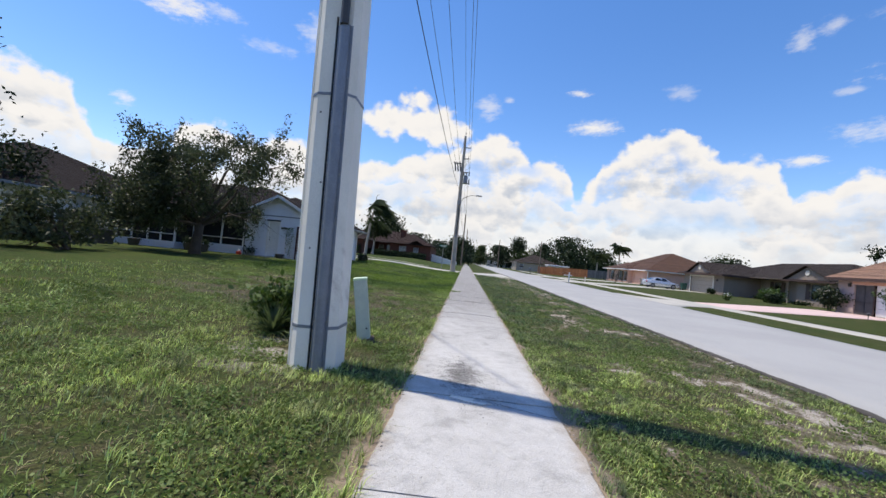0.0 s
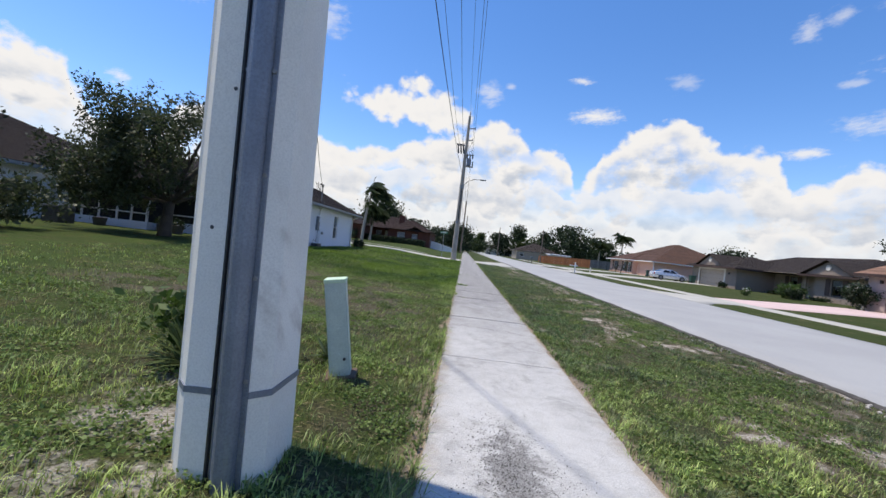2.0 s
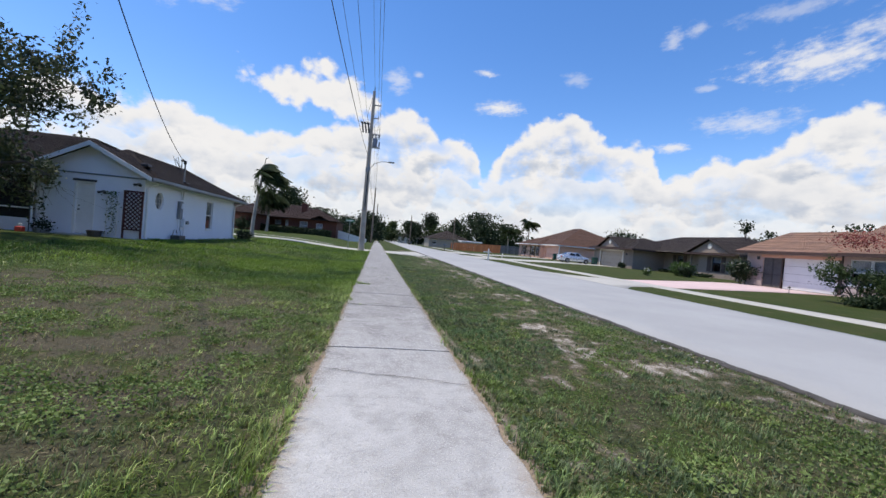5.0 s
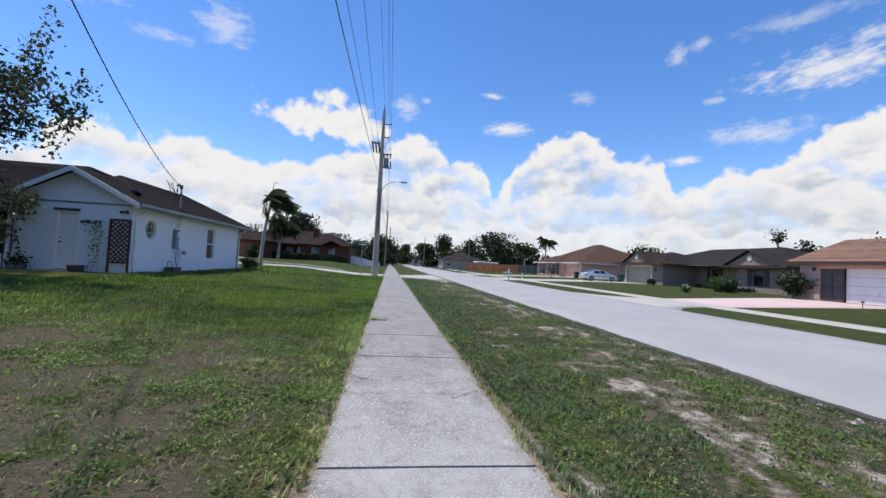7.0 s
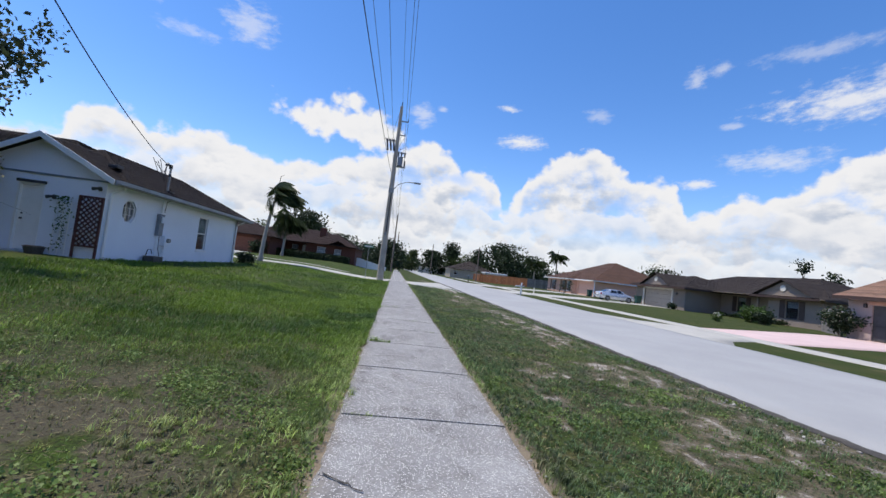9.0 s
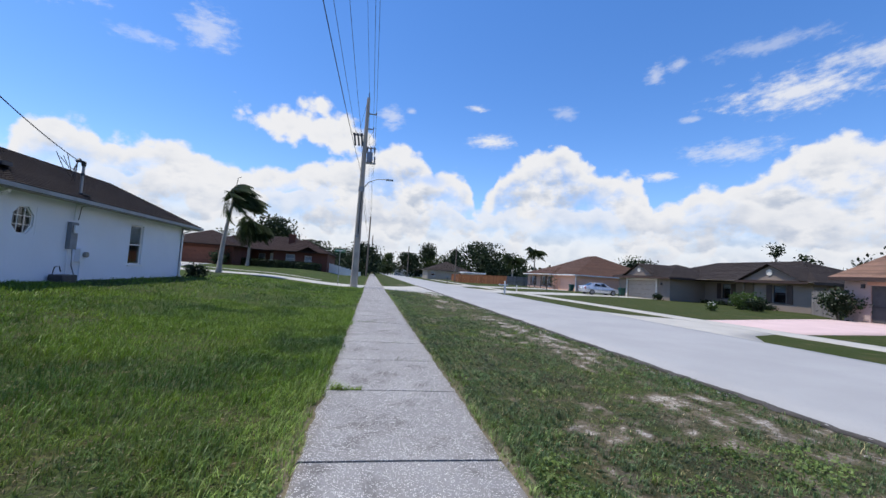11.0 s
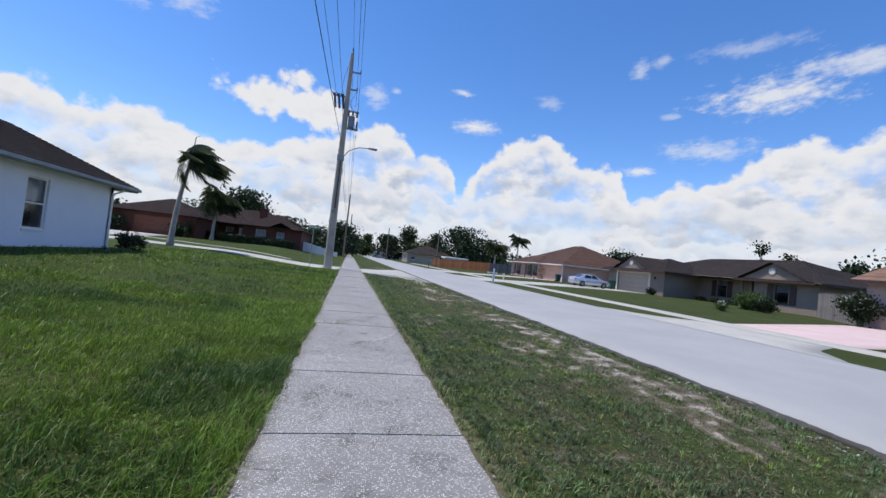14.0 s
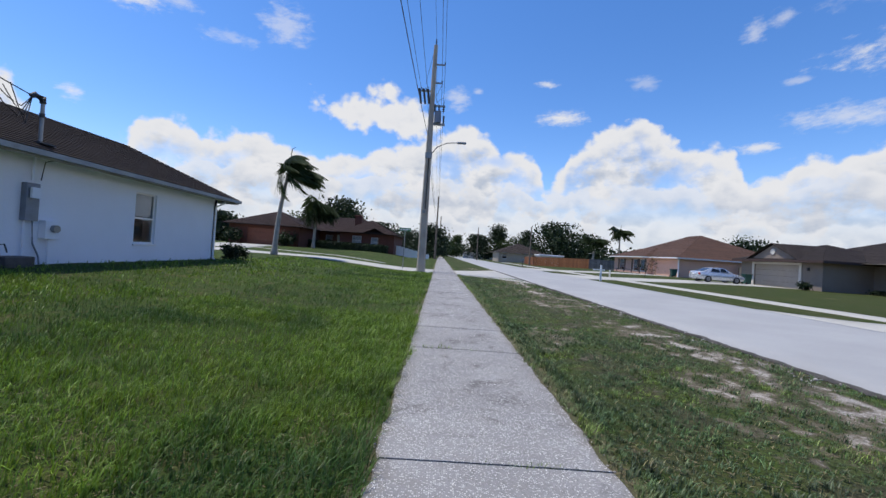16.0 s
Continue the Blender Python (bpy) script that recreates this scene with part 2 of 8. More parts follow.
def ground_mat():
    """Lawn soil: greens by patches, straw, bare sand towards the road's edge."""
    m = bpy.data.materials.new("lawn")
    m.use_nodes = True
    g = Nodes(m.node_tree)
    v = g.add("ShaderNodeTexCoord").outputs["Object"]
    sep = g.add("ShaderNodeSeparateXYZ", ins={0: v})
    x, y = sep.outputs[0], sep.outputs[1]
    n1, n2, n3 = g.noise(v, 0.35, 6, 0.6, 0.4), g.noise(v, 2.2, 6, 0.65, 0.3), g.noise(v, 38, 4, 0.7)
    col = g.mix(g.span(n1, 0.35, 0.65), (0.075, 0.125, 0.022), (0.055, 0.09, 0.02))
    verge = g.math("MULTIPLY", g.span(x, 0.9, 1.9), g.span(x, 5.2, 4.9))
    worn_soil = g.math("MAXIMUM", verge, g.math("MULTIPLY", g.span(y, 12, 7), g.math("MULTIPLY", g.span(x, -7, -3), g.span(x, 0.6, 0.2))))
    col = g.mix(g.span(n2, 0.48, 0.70, 0, 0.75), col, (0.16, 0.135, 0.06))
    col = g.mix(g.math("MULTIPLY", worn_soil, g.span(g.noise(v, 1.3, 6, 0.7, 0.3), 0.42, 0.62, 0.08, 0.75)), col, g.mix(n2, (0.15, 0.128, 0.088), (0.062, 0.056, 0.04)))
    # near-black flecks put the shade between grass blades into the soil colour
    col = g.mix(g.span(n3, 0.32, 0.68, 0, 0.88), col, (0.02, 0.022, 0.012))
    col = g.mix(g.span(x, 11.5, 12.5, 0, 0.75), col, g.mix(n2, (0.04, 0.056, 0.015), (0.065, 0.062, 0.028)))
    far_lawn = g.math("MAXIMUM", g.span(x, 11.5, 12.5), g.span(y, 36, 40))
    tint = g.noise(v, 0.55, 7, 0.72, 0.5)
    col = g.mix(g.math("MULTIPLY", far_lawn, g.span(tint, 0.42, 0.58, 0, 0.8)), col, (0.036, 0.056, 0.014))
    col = g.mix(g.math("MULTIPLY", far_lawn, g.span(g.noise(v, 0.9, 6, 0.7, 0.4), 0.56, 0.68, 0, 0.6)), col, (0.13, 0.115, 0.06))
    tired = g.math("MULTIPLY", g.math("MULTIPLY", g.span(x, -8, -6), g.span(x, -0.9, -1.7)), g.math("MULTIPLY", g.span(y, 8, 9.5), g.span(y, 17, 14)))
    col = g.mix(g.math("MULTIPLY", tired, g.span(g.noise(v, 1.6, 5, 0.65), 0.38, 0.52, 0, 0.75)), col, g.mix(n3, (0.15, 0.122, 0.095), (0.07, 0.057, 0.045)))
    worn = g.add("ShaderNodeAttribute", attribute_name="bare").outputs["Fac"]
    grit = g.math("ADD", worn, g.math("MULTIPLY", g.math("SUBTRACT", g.noise(v, 11, 6, 0.75), 0.5), 2.2))
    col = g.mix(g.span(grit, -0.45, 0.05, 0, 0.85), col, g.mix(n3, (0.21, 0.175, 0.13), (0.10, 0.082, 0.06)))
    sand = g.span(grit, 0.0, 0.55, 0, 0.9)
    left = g.math("MULTIPLY", g.math("MULTIPLY", g.span(x, -1.9, -2.2), g.span(x, -3.4, -2.9)), g.math("MULTIPLY", g.span(y, 6.6, 6.0), g.span(y, 4.5, 5.0)))
    sand = g.math("MAXIMUM", sand, g.math("MULTIPLY", left, g.span(g.noise(v, 2.6, 5, 0.7), 0.46, 0.60, 0, 0.8)))
    col = g.mix(sand, col, g.mix(g.span(n3, 0.35, 0.65), (0.58, 0.54, 0.48), (0.30, 0.265, 0.22)))
    # pinkish sand washed along the pavement's edges
    ax = g.math("ADD", g.math("ABSOLUTE", x), g.math("MULTIPLY", g.math("SUBTRACT", g.noise(v, 1.4, 6, 0.7), 0.5), 0.55))
    col = g.mix(g.math("MULTIPLY", g.span(ax, 0.98, 0.84, 0, 0.9), g.span(y, 22, 10, 0.25, 1.0)), col, g.mix(n3, (0.46, 0.37, 0.28), (0.24, 0.18, 0.13)))
    bump = g.add("ShaderNodeBump", ins={"Strength": 0.8, "Distance": 0.05, "Height": g.math("ADD", n3, n2)})
    p = g.add("ShaderNodeBsdfPrincipled", ins={"Base Color": col, "Roughness": 0.95, "Specular IOR Level": 0.1, "Normal": bump.outputs[0]})
    g.add("ShaderNodeOutputMaterial", ins={0: p.outputs[0]})
    return m


def grass_mat():
    m = bpy.data.materials.new("grass_blades")
    m.use_nodes = True
    g = Nodes(m.node_tree)
    v = g.add("ShaderNodeTexCoord").outputs["Object"]
    y = g.add("ShaderNodeSeparateXYZ", ins={0: v}).outputs[1]
    x = g.add("ShaderNodeSeparateXYZ", ins={0: v}).outputs[0]
    isl = g.add("ShaderNodeNewGeometry").outputs["Random Per Island"]
    patch = g.noise(v, 0.33, 5, 0.65, 0.6)
    lush = g.math("MULTIPLY", g.span(g.math("ADD", y, g.math("MULTIPLY", g.math("SUBTRACT", patch, 0.5), 9.0)), 13.0, 18.0), g.span(x, 0.5, -0.5))
    a = g.mix(lush, (0.22, 0.31, 0.075), (0.10, 0.185, 0.019))
    b = g.mix(lush, (0.35, 0.42, 0.14), (0.16, 0.245, 0.027))
    start = g.span(y, 8.5, 5.5)
    a = g.mix(start, a, (0.29, 0.39, 0.10))
    b = g.mix(start, b, (0.45, 0.52, 0.19))
    verge = g.math("MULTIPLY", g.span(x, 0.6, 1.1), g.span(y, 6.0, 11))
    a = g.mix(verge, a, (0.055, 0.112, 0.042))
    b = g.mix(verge, b, (0.125, 0.195, 0.072))
    col = g.mix(isl, a, b)
    col = g.mix(g.span(patch, 0.42, 0.62, 0, 0.9), col, g.mix(lush, (0.085, 0.125, 0.055), (0.035, 0.085, 0.018)))
    yellow = g.span(g.noise(v, 0.6, 5, 0.6, 0.4), 0.5, 0.68, 0, 0.7)
    col = g.mix(g.math("MULTIPLY", yellow, g.span(verge, 0, 1, 0.7, 0.12)), col, g.mix(lush, (0.25, 0.23, 0.10), (0.15, 0.215, 0.02)))
    tone = g.noise(v, 1.15, 5, 0.65, 0.5)
    rough_lawn = g.span(lush, 0.0, 0.7, 1, 0)
    col = g.mix(g.math("MULTIPLY", g.span(tone, 0.53, 0.64, 0, 0.85), rough_lawn), col, g.mix(isl, (0.12, 0.185, 0.03), (0.20, 0.26, 0.055)))
    col = g.mix(g.math("MULTIPLY", g.span(tone, 0.46, 0.37, 0, 0.8), rough_lawn), col, g.mix(isl, (0.055, 0.085, 0.05), (0.11, 0.125, 0.075)))
    dead = g.span(g.noise(v, 0.85, 5, 0.7, 0.6), 0.58, 0.70, 0, 0.75)
    col = g.mix(g.math("MULTIPLY", dead, rough_lawn), col, g.mix(isl, (0.15, 0.12, 0.085), (0.24, 0.20, 0.14)))
    tired = g.math("MULTIPLY", g.math("MULTIPLY", g.span(x, -8, -6), g.span(x, -0.9, -1.7)), g.math("MULTIPLY", g.span(y, 8, 9.5), g.span(y, 17, 14)))
    col = g.mix(g.math("MULTIPLY", tired, g.span(g.noise(v, 1.6, 5, 0.65), 0.44, 0.58, 0, 0.5)), col, g.mix(isl, (0.14, 0.12, 0.08), (0.21, 0.185, 0.12)))
    dry = g.math("GREATER_THAN", g.math("ADD", isl, g.math("MULTIPLY", g.noise(v, 1.1, 4, 0.6), 0.6)), g.math("ADD", 1.24, g.math("MULTIPLY", lush, 0.2)))
    col = g.mix(dry, col, (0.29, 0.26, 0.13))
    shade = g.math("FRACT", g.math("MULTIPLY", isl, 17.3))
    col = g.add("ShaderNodeHueSaturation", ins={"Value": g.math("MULTIPLY", g.span(shade, 0, 1, 0.6, 1.5, False), g.span(g.noise(v, 9.0, 3, 0.6), 0.34, 0.66, g.span(lush, 0, 1, 0.5, 0.75), g.span(lush, 0, 1, 1.6, 1.25))), "Color": col}).outputs[0]
    p = g.add("ShaderNodeBsdfPrincipled", ins={"Base Color": col, "Roughness": 0.5, "Specular IOR Level": 0.35})
    t = g.add("ShaderNodeBsdfTranslucent", ins={0: col})
    s = g.add("ShaderNodeMixShader", ins={0: 0.3, 1: p.outputs[0], 2: t.outputs[0]})
    g.add("ShaderNodeOutputMaterial", ins={0: s.outputs[0]})
    return m


LAWN, GRASS = ground_mat(), grass_mat()


def concrete_mat():
    """Pavement concrete: pale and smooth at the walk's start, grey and worn down to the aggregate further on."""
    m = bpy.data.materials.new("pavement_concrete")
    m.use_nodes = True
    g = Nodes(m.node_tree)
    v = g.add("ShaderNodeTexCoord").outputs["Object"]
    y = g.add("ShaderNodeSeparateXYZ", ins={0: v}).outputs[1]
    big, mid, fine = g.noise(v, 0.9, 6, 0.65, 0.3), g.noise(v, 5, 6, 0.7, 0.2), g.noise(v, 140, 3, 0.6)
    worn = g.math("ADD", g.span(y, 5.5, 16, 0.05, 0.95), g.math("MULTIPLY", g.math("SUBTRACT", big, 0.5), 1.1), clamp=True)
    col = g.mix(worn, (0.555, 0.555, 0.54), (0.243, 0.24, 0.236))
    col = g.mix(g.span(mid, 0.40, 0.70, 0, g.span(worn, 0.0, 0.6, 0.25, 0.55)), col, (0.235, 0.225, 0.21))
    x = g.math("ABSOLUTE", g.add("ShaderNodeSeparateXYZ", ins={0: v}).outputs[0])
    rim = g.math("ADD", x, g.math("MULTIPLY", g.math("SUBTRACT", g.noise(v, 3.2, 6, 0.7), 0.5), 0.5))
    col = g.mix(g.span(rim, 0.62, 0.84, 0, 0.7), col, g.mix(worn, (0.36, 0.29, 0.22), (0.17, 0.148, 0.12)))
    col = g.mix(g.span(g.noise(v, 1.7, 7, 0.74, 0.5), 0.50, 0.66, 0, g.span(y, 9, 17, 0.35, 0.9)), col, (0.115, 0.108, 0.102))
    # an old dark spill, worn into flecks
    at = g.add("ShaderNodeVectorMath", operation="DISTANCE", ins={0: g.add("ShaderNodeVectorMath", operation="MULTIPLY", ins={0: v, 1: (3.2, 1.0, 0.0)}).outputs[0], 1: (-0.55, 5.5, 0.0)}).outputs["Value"]
    spill = g.math("ADD", at, g.math("MULTIPLY", g.math("SUBTRACT", g.noise(v, 9, 6, 0.75), 0.5), 2.6))
    col = g.mix(g.span(spill, 0.85, 0.25, 0, 0.7), col, (0.10, 0.098, 0.095))
    cell = g.add("ShaderNodeTexVoronoi", ins={"Vector": v, "Scale": 80.0})
    pick = g.add("ShaderNodeSeparateColor", ins={0: cell.outputs["Color"]}).outputs[0]
    bit = g.math("MULTIPLY", g.span(cell.outputs["Distance"], 0.50, 0.30), g.span(pick, 0.50, 0.62))
    col = g.mix(g.math("MULTIPLY", bit, g.span(worn, 0.1, 0.8, 0.25, 0.95)), col, (0.80, 0.785, 0.75))
    dark = g.math("MULTIPLY", g.span(cell.outputs["Distance"], 0.5, 0.3), g.span(pick, 0.22, 0.12))
    col = g.mix(g.math("MULTIPLY", dark, g.span(worn, 0.1, 0.8, 0.12, 0.6)), col, (0.10, 0.095, 0.09))
    col = g.mix(g.span(fine, 0.35, 0.75, 0, 0.4), col, (0.20, 0.195, 0.19))
    h = g.math("ADD", g.math("MULTIPLY", bit, 0.5), g.math("ADD", mid, g.math("MULTIPLY", fine, 0.6)))
    bump = g.add("ShaderNodeBump", ins={"Strength": 0.85, "Distance": 0.014, "Height": h})
    p = g.add("ShaderNodeBsdfPrincipled", ins={"Base Color": col, "Roughness": 0.88, "Specular IOR Level": 0.35, "Normal": bump.outputs[0]})
    g.add("ShaderNodeOutputMaterial", ins={0: p.outputs[0]})
    return m


CONCRETE = concrete_mat()
CONCRETE_PLAIN = mat("drive_concrete", (0.44, 0.43, 0.39), (0.38, 0.37, 0.335), 1.0, 60, 0.9, 0.2, stain=(0.30, 0.28, 0.26))
PINK_DRIVE = mat("pink_painted_concrete", (0.62, 0.47, 0.45), (0.56, 0.42, 0.40), 0.8, 60, 0.8, 0.15)
ASPHALT = mat("bleached_asphalt", (0.345, 0.352, 0.352), (0.30, 0.306, 0.308), 0.35, 160, 0.92, 0.3, stain=(0.30, 0.29, 0.29), stain_at=0.64)
STONE = mat("road_edge_stone", (0.42, 0.39, 0.35), (0.30, 0.28, 0.26), 9, 60, 0.95, 0.5, spread=0.35)
TAR = mat("broken_asphalt_edge", (0.045, 0.043, 0.042), (0.07, 0.065, 0.06), 6, 80, 0.95, 0.5)
POLE_CONC = mat("spun_concrete", (0.82, 0.80, 0.74), (0.74, 0.72, 0.66), 1.4, 90, 0.75, 0.18, stain=(0.36, 0.31, 0.26), stain_at=0.63)
POLE_OLD = mat("weathered_tan_concrete", (0.46, 0.40, 0.33), (0.36, 0.31, 0.26), 1.4, 90, 0.85, 0.2, stain=(0.25, 0.21, 0.17), stain_at=0.6)
GALV = mat("galvanised_steel", (0.22, 0.25, 0.30), (0.17, 0.195, 0.24), 3.0, 70, 0.5, 0.08, metal=0.35)
STEEL = mat("grey_steel", (0.30, 0.31, 0.32), None, 5, 60, 0.45, 0.1, metal=0.7)
DARK = mat("dark_iron", (0.035, 0.035, 0.04), (0.055, 0.055, 0.06), 6, 50, 0.55, 0.15)
# near-black: insect screens, and boards standing in for unlit rooms behind openings
BLACK = mat("dark_interior", (0.012, 0.012, 0.013), None, 4, 30, 0.9, 0.05)
RUBBER = mat("black_cable", (0.02, 0.02, 0.022), None, 4, 60, 0.6, 0.1)
PEDESTAL = mat("pale_green_fibreglass", (0.50, 0.58, 0.52), (0.43, 0.51, 0.47), 5, 70, 0.55, 0.12, stain=(0.32, 0.36, 0.33), stain_at=0.6)
PEDESTAL_TOP = mat("faded_green_cap", (0.55, 0.70, 0.50), (0.48, 0.62, 0.46), 5, 70, 0.6, 0.1)
WOODPOLE = mat("weathered_pole_wood", (0.20, 0.16, 0.13), (0.15, 0.12, 0.10), 3, 60, 0.9, 0.4)
BLUE_STUCCO = mat("pale_blue_stucco", (0.77, 0.81, 0.89), (0.73, 0.77, 0.855), 0.6, 110, 0.88, 0.3, stain=(0.46, 0.53, 0.63), stain_at=0.66)
TAN_STUCCO = mat("mauve_tan_stucco", (0.55, 0.42, 0.39), (0.50, 0.385, 0.355), 0.7, 100, 0.88, 0.3)
PINK_STUCCO = mat("pink_stucco", (0.74, 0.45, 0.34), (0.69, 0.41, 0.31), 0.7, 100, 0.88, 0.25)
GREY_STUCCO = mat("taupe_stucco", (0.285, 0.23, 0.19), (0.25, 0.20, 0.165), 0.7, 100, 0.88, 0.25)
BRICK = mat("red_brick_wall", (0.12, 0.042, 0.027), (0.095, 0.034, 0.023), 1.2, 40, 0.9, 0.5)
WHITE = mat("white_paint", (0.80, 0.80, 0.80), (0.74, 0.74, 0.74), 2, 70, 0.5, 0.08, stain=(0.58, 0.57, 0.54), stain_at=0.68)
GUTTER = mat("weathered_gutter_paint", (0.33, 0.345, 0.36), (0.25, 0.26, 0.275), 1.6, 60, 0.6, 0.12, stain=(0.22, 0.22, 0.22), stain_at=0.58)
CREAM = mat("cream_paint", (0.70, 0.66, 0.58), (0.65, 0.61, 0.54), 2, 70, 0.55, 0.08)
TAUPE = mat("taupe_paint", (0.42, 0.355, 0.285), (0.38, 0.32, 0.26), 2, 70, 0.6, 0.08)
BROWN = mat("dark_brown_paint", (0.065, 0.035, 0.028), (0.05, 0.028, 0.022), 2, 70, 0.6, 0.1)
SHINGLE_GREY = mat("grey_brown_shingle", (0.027, 0.02, 0.018), (0.019, 0.014, 0.013), 0.9, 60, 0.95, 0.5, spread=0.16, spec=0.2)
SHINGLE_TAN = mat("orange_tan_shingle", (0.28, 0.165, 0.11), (0.205, 0.122, 0.086), 0.9, 40, 0.95, 0.5, spread=0.22)
SHINGLE_SLATE = mat("dark_grey_shingle", (0.045, 0.036, 0.032), (0.035, 0.028, 0.025), 0.9, 40, 0.95, 0.5, spread=0.12, spec=0.2)
SHINGLE_RED = mat("red_brown_shingle", (0.092, 0.045, 0.026), (0.07, 0.034, 0.021), 0.9, 40, 0.95, 0.5, spread=0.14)
SHINGLE_BROWN = mat("dark_brown_shingle", (0.036, 0.023, 0.021), (0.028, 0.018, 0.016), 0.9, 40, 0.95, 0.5, spread=0.14, spec=0.2)
GLASS = glass_mat("window_glass", (0.62, 0.68, 0.72))
BLIND = mat("white_blind", (0.62, 0.63, 0.65), (0.52, 0.53, 0.56), 3, 20, 0.8, 0.1)
SCREEN_BLIND = mat("grey_insect_screen", (0.10, 0.10, 0.105), (0.08, 0.08, 0.085), 3, 200, 0.9, 0.1)
FENCE_GREY = mat("weathered_grey_fence", (0.27, 0.24, 0.22), (0.19, 0.17, 0.155), 2.5, 50, 0.92, 0.4, spread=0.25)
FENCE_RED = mat("stained_cedar_fence", (0.34, 0.135, 0.055), (0.27, 0.105, 0.045), 2.5, 50, 0.88, 0.35, spread=0.2)
LATTICE = mat("red_brown_stain", (0.10, 0.03, 0.028), (0.075, 0.024, 0.022), 4, 60, 0.8, 0.25)
BARK = mat("grey_bark", (0.075, 0.062, 0.05), (0.05, 0.042, 0.035), 5, 30, 0.95, 0.8)
PALM_BARK = mat("pale_palm_trunk", (0.36, 0.33, 0.29), (0.27, 0.245, 0.215), 3, 30, 0.92, 0.5)
BIN = mat("dark_green_plastic", (0.018, 0.085, 0.065), (0.015, 0.07, 0.055), 4, 60, 0.5, 0.06)
CARPAINT = mat("silver_car_paint", (0.60, 0.63, 0.67), (0.58, 0.61, 0.65), 1, 200, 0.25, 0.0, metal=0.55)
CARGLASS = mat("dark_car_glass", (0.015, 0.018, 0.022), None, 2, 20, 0.06, 0.0)
TYRE = mat("tyre_rubber", (0.02, 0.02, 0.02), None, 8, 60, 0.85, 0.1)
TAIL = mat("red_lamp_plastic", (0.45, 0.02, 0.015), None, 4, 40, 0.25, 0.0)
RED = mat("red_plastic", (0.55, 0.05, 0.04), None, 4, 40, 0.5, 0.05)
SIGN_GREEN = mat("green_sign_sheet", (0.02, 0.20, 0.10), None, 4, 60, 0.4, 0.03)
TERRA = mat("brown_soil", (0.13, 0.09, 0.06), (0.09, 0.06, 0.045), 5, 40, 0.95, 0.5)
JOINT_SOIL = mat("dark_joint_soil", (0.045, 0.038, 0.03), (0.03, 0.026, 0.02), 5, 40, 0.95, 0.5)
LEAF_TREE = leaf_mat("grey_green_leaves", (0.042, 0.06, 0.028), (0.085, 0.108, 0.052))
LEAF_DARK = leaf_mat("dark_green_leaves", (0.016, 0.032, 0.012), (0.034, 0.06, 0.02), 0.6, 0.2)
LEAF_OAK = leaf_mat("mid_green_leaves", (0.045, 0.075, 0.022), (0.085, 0.12, 0.04))
LEAF_SHRUB = leaf_mat("bright_shrub_leaves", (0.06, 0.11, 0.02), (0.11, 0.17, 0.045))
LEAF_BALL = leaf_mat("clipped_hedge_leaves", (0.022, 0.06, 0.010), (0.06, 0.125, 0.022))
LEAF_PALM = leaf_mat("palm_fronds", (0.035, 0.06, 0.022), (0.075, 0.105, 0.04))
LEAF_YUCCA = leaf_mat("yucca_leaves", (0.09, 0.14, 0.055), (0.18, 0.22, 0.09))
FLOWER_WHITE = leaf_mat("white_petals", (0.75, 0.75, 0.72), (0.80, 0.78, 0.70))
FLOWER_RED = leaf_mat("faded_red_blossom", (0.34, 0.09, 0.08), (0.42, 0.16, 0.12))


# ---- tools for shapes ----
def box(bm, x0, y0, z0, x1, y1, z1):
    v = [bm.verts.new((x, y, z)) for z in (z0, z1) for x, y in ((x0, y0), (x1, y0), (x1, y1), (x0, y1))]
    for f in ((3, 2, 1, 0), (4, 5, 6, 7), (0, 1, 5, 4), (1, 2, 6, 5), (2, 3, 7, 6), (3, 0, 4, 7)):
        bm.faces.new([v[i] for i in f])
    return bm


def boxes(*dims, bevel=0.0):
    bm = bmesh.new()
    for d in dims:
        box(bm, *d)
    if bevel:
        bmesh.ops.bevel(bm, geom=bm.edges[:], offset=bevel, segments=2, affect="EDGES", profile=0.6)
    return bm


def tube(bm, pts, radii, sides=10, cap=True):
    """A tapered tube along points."""
    pts = [Vector(p) for p in pts]
    if not isinstance(radii, (list, tuple)):
        radii = [radii] * len(pts)
    rings = []
    for i, p in enumerate(pts):
        d = (pts[min(i + 1, len(pts) - 1)] - pts[max(i - 1, 0)]).normalized()
        u = d.orthogonal().normalized() if abs(d.z) < 0.98 else Vector((1, 0, 0))
        u = (u - d * u.dot(d)).normalized()
        w = d.cross(u)
        rings.append([bm.verts.new(p + radii[i] * (math.cos(a) * u + math.sin(a) * w)) for a in (2 * math.pi * k / sides for k in range(sides))])
    for r, s in zip(rings, rings[1:]):
        # match the nearest starting corner, so that the skin does not twist
        k0 = min(range(sides), key=lambda k: (s[k].co - r[0].co - (pts[1] - pts[0]) * 0).length)
        for k in range(sides):
            bm.faces.new((r[k], r[(k + 1) % sides], s[(k0 + k + 1) % sides], s[(k0 + k) % sides]))
    if cap:
        bm.faces.new(rings[0][::-1])
        bm.faces.new(rings[-1])
    return bm


def tubes(*items, sides=10):
    bm = bmesh.new()
    for pts, r in items:
        tube(bm, pts, r, sides)
    return bm


def mesh_of(name, bm, material, smooth=False):
    bmesh.ops.recalc_face_normals(bm, faces=bm.faces[:])
    me = bpy.data.meshes.new(name)
    bm.to_mesh(me)
    bm.free()
    me.materials.append(material)
    if smooth:
        me.shade_smooth()
    return me


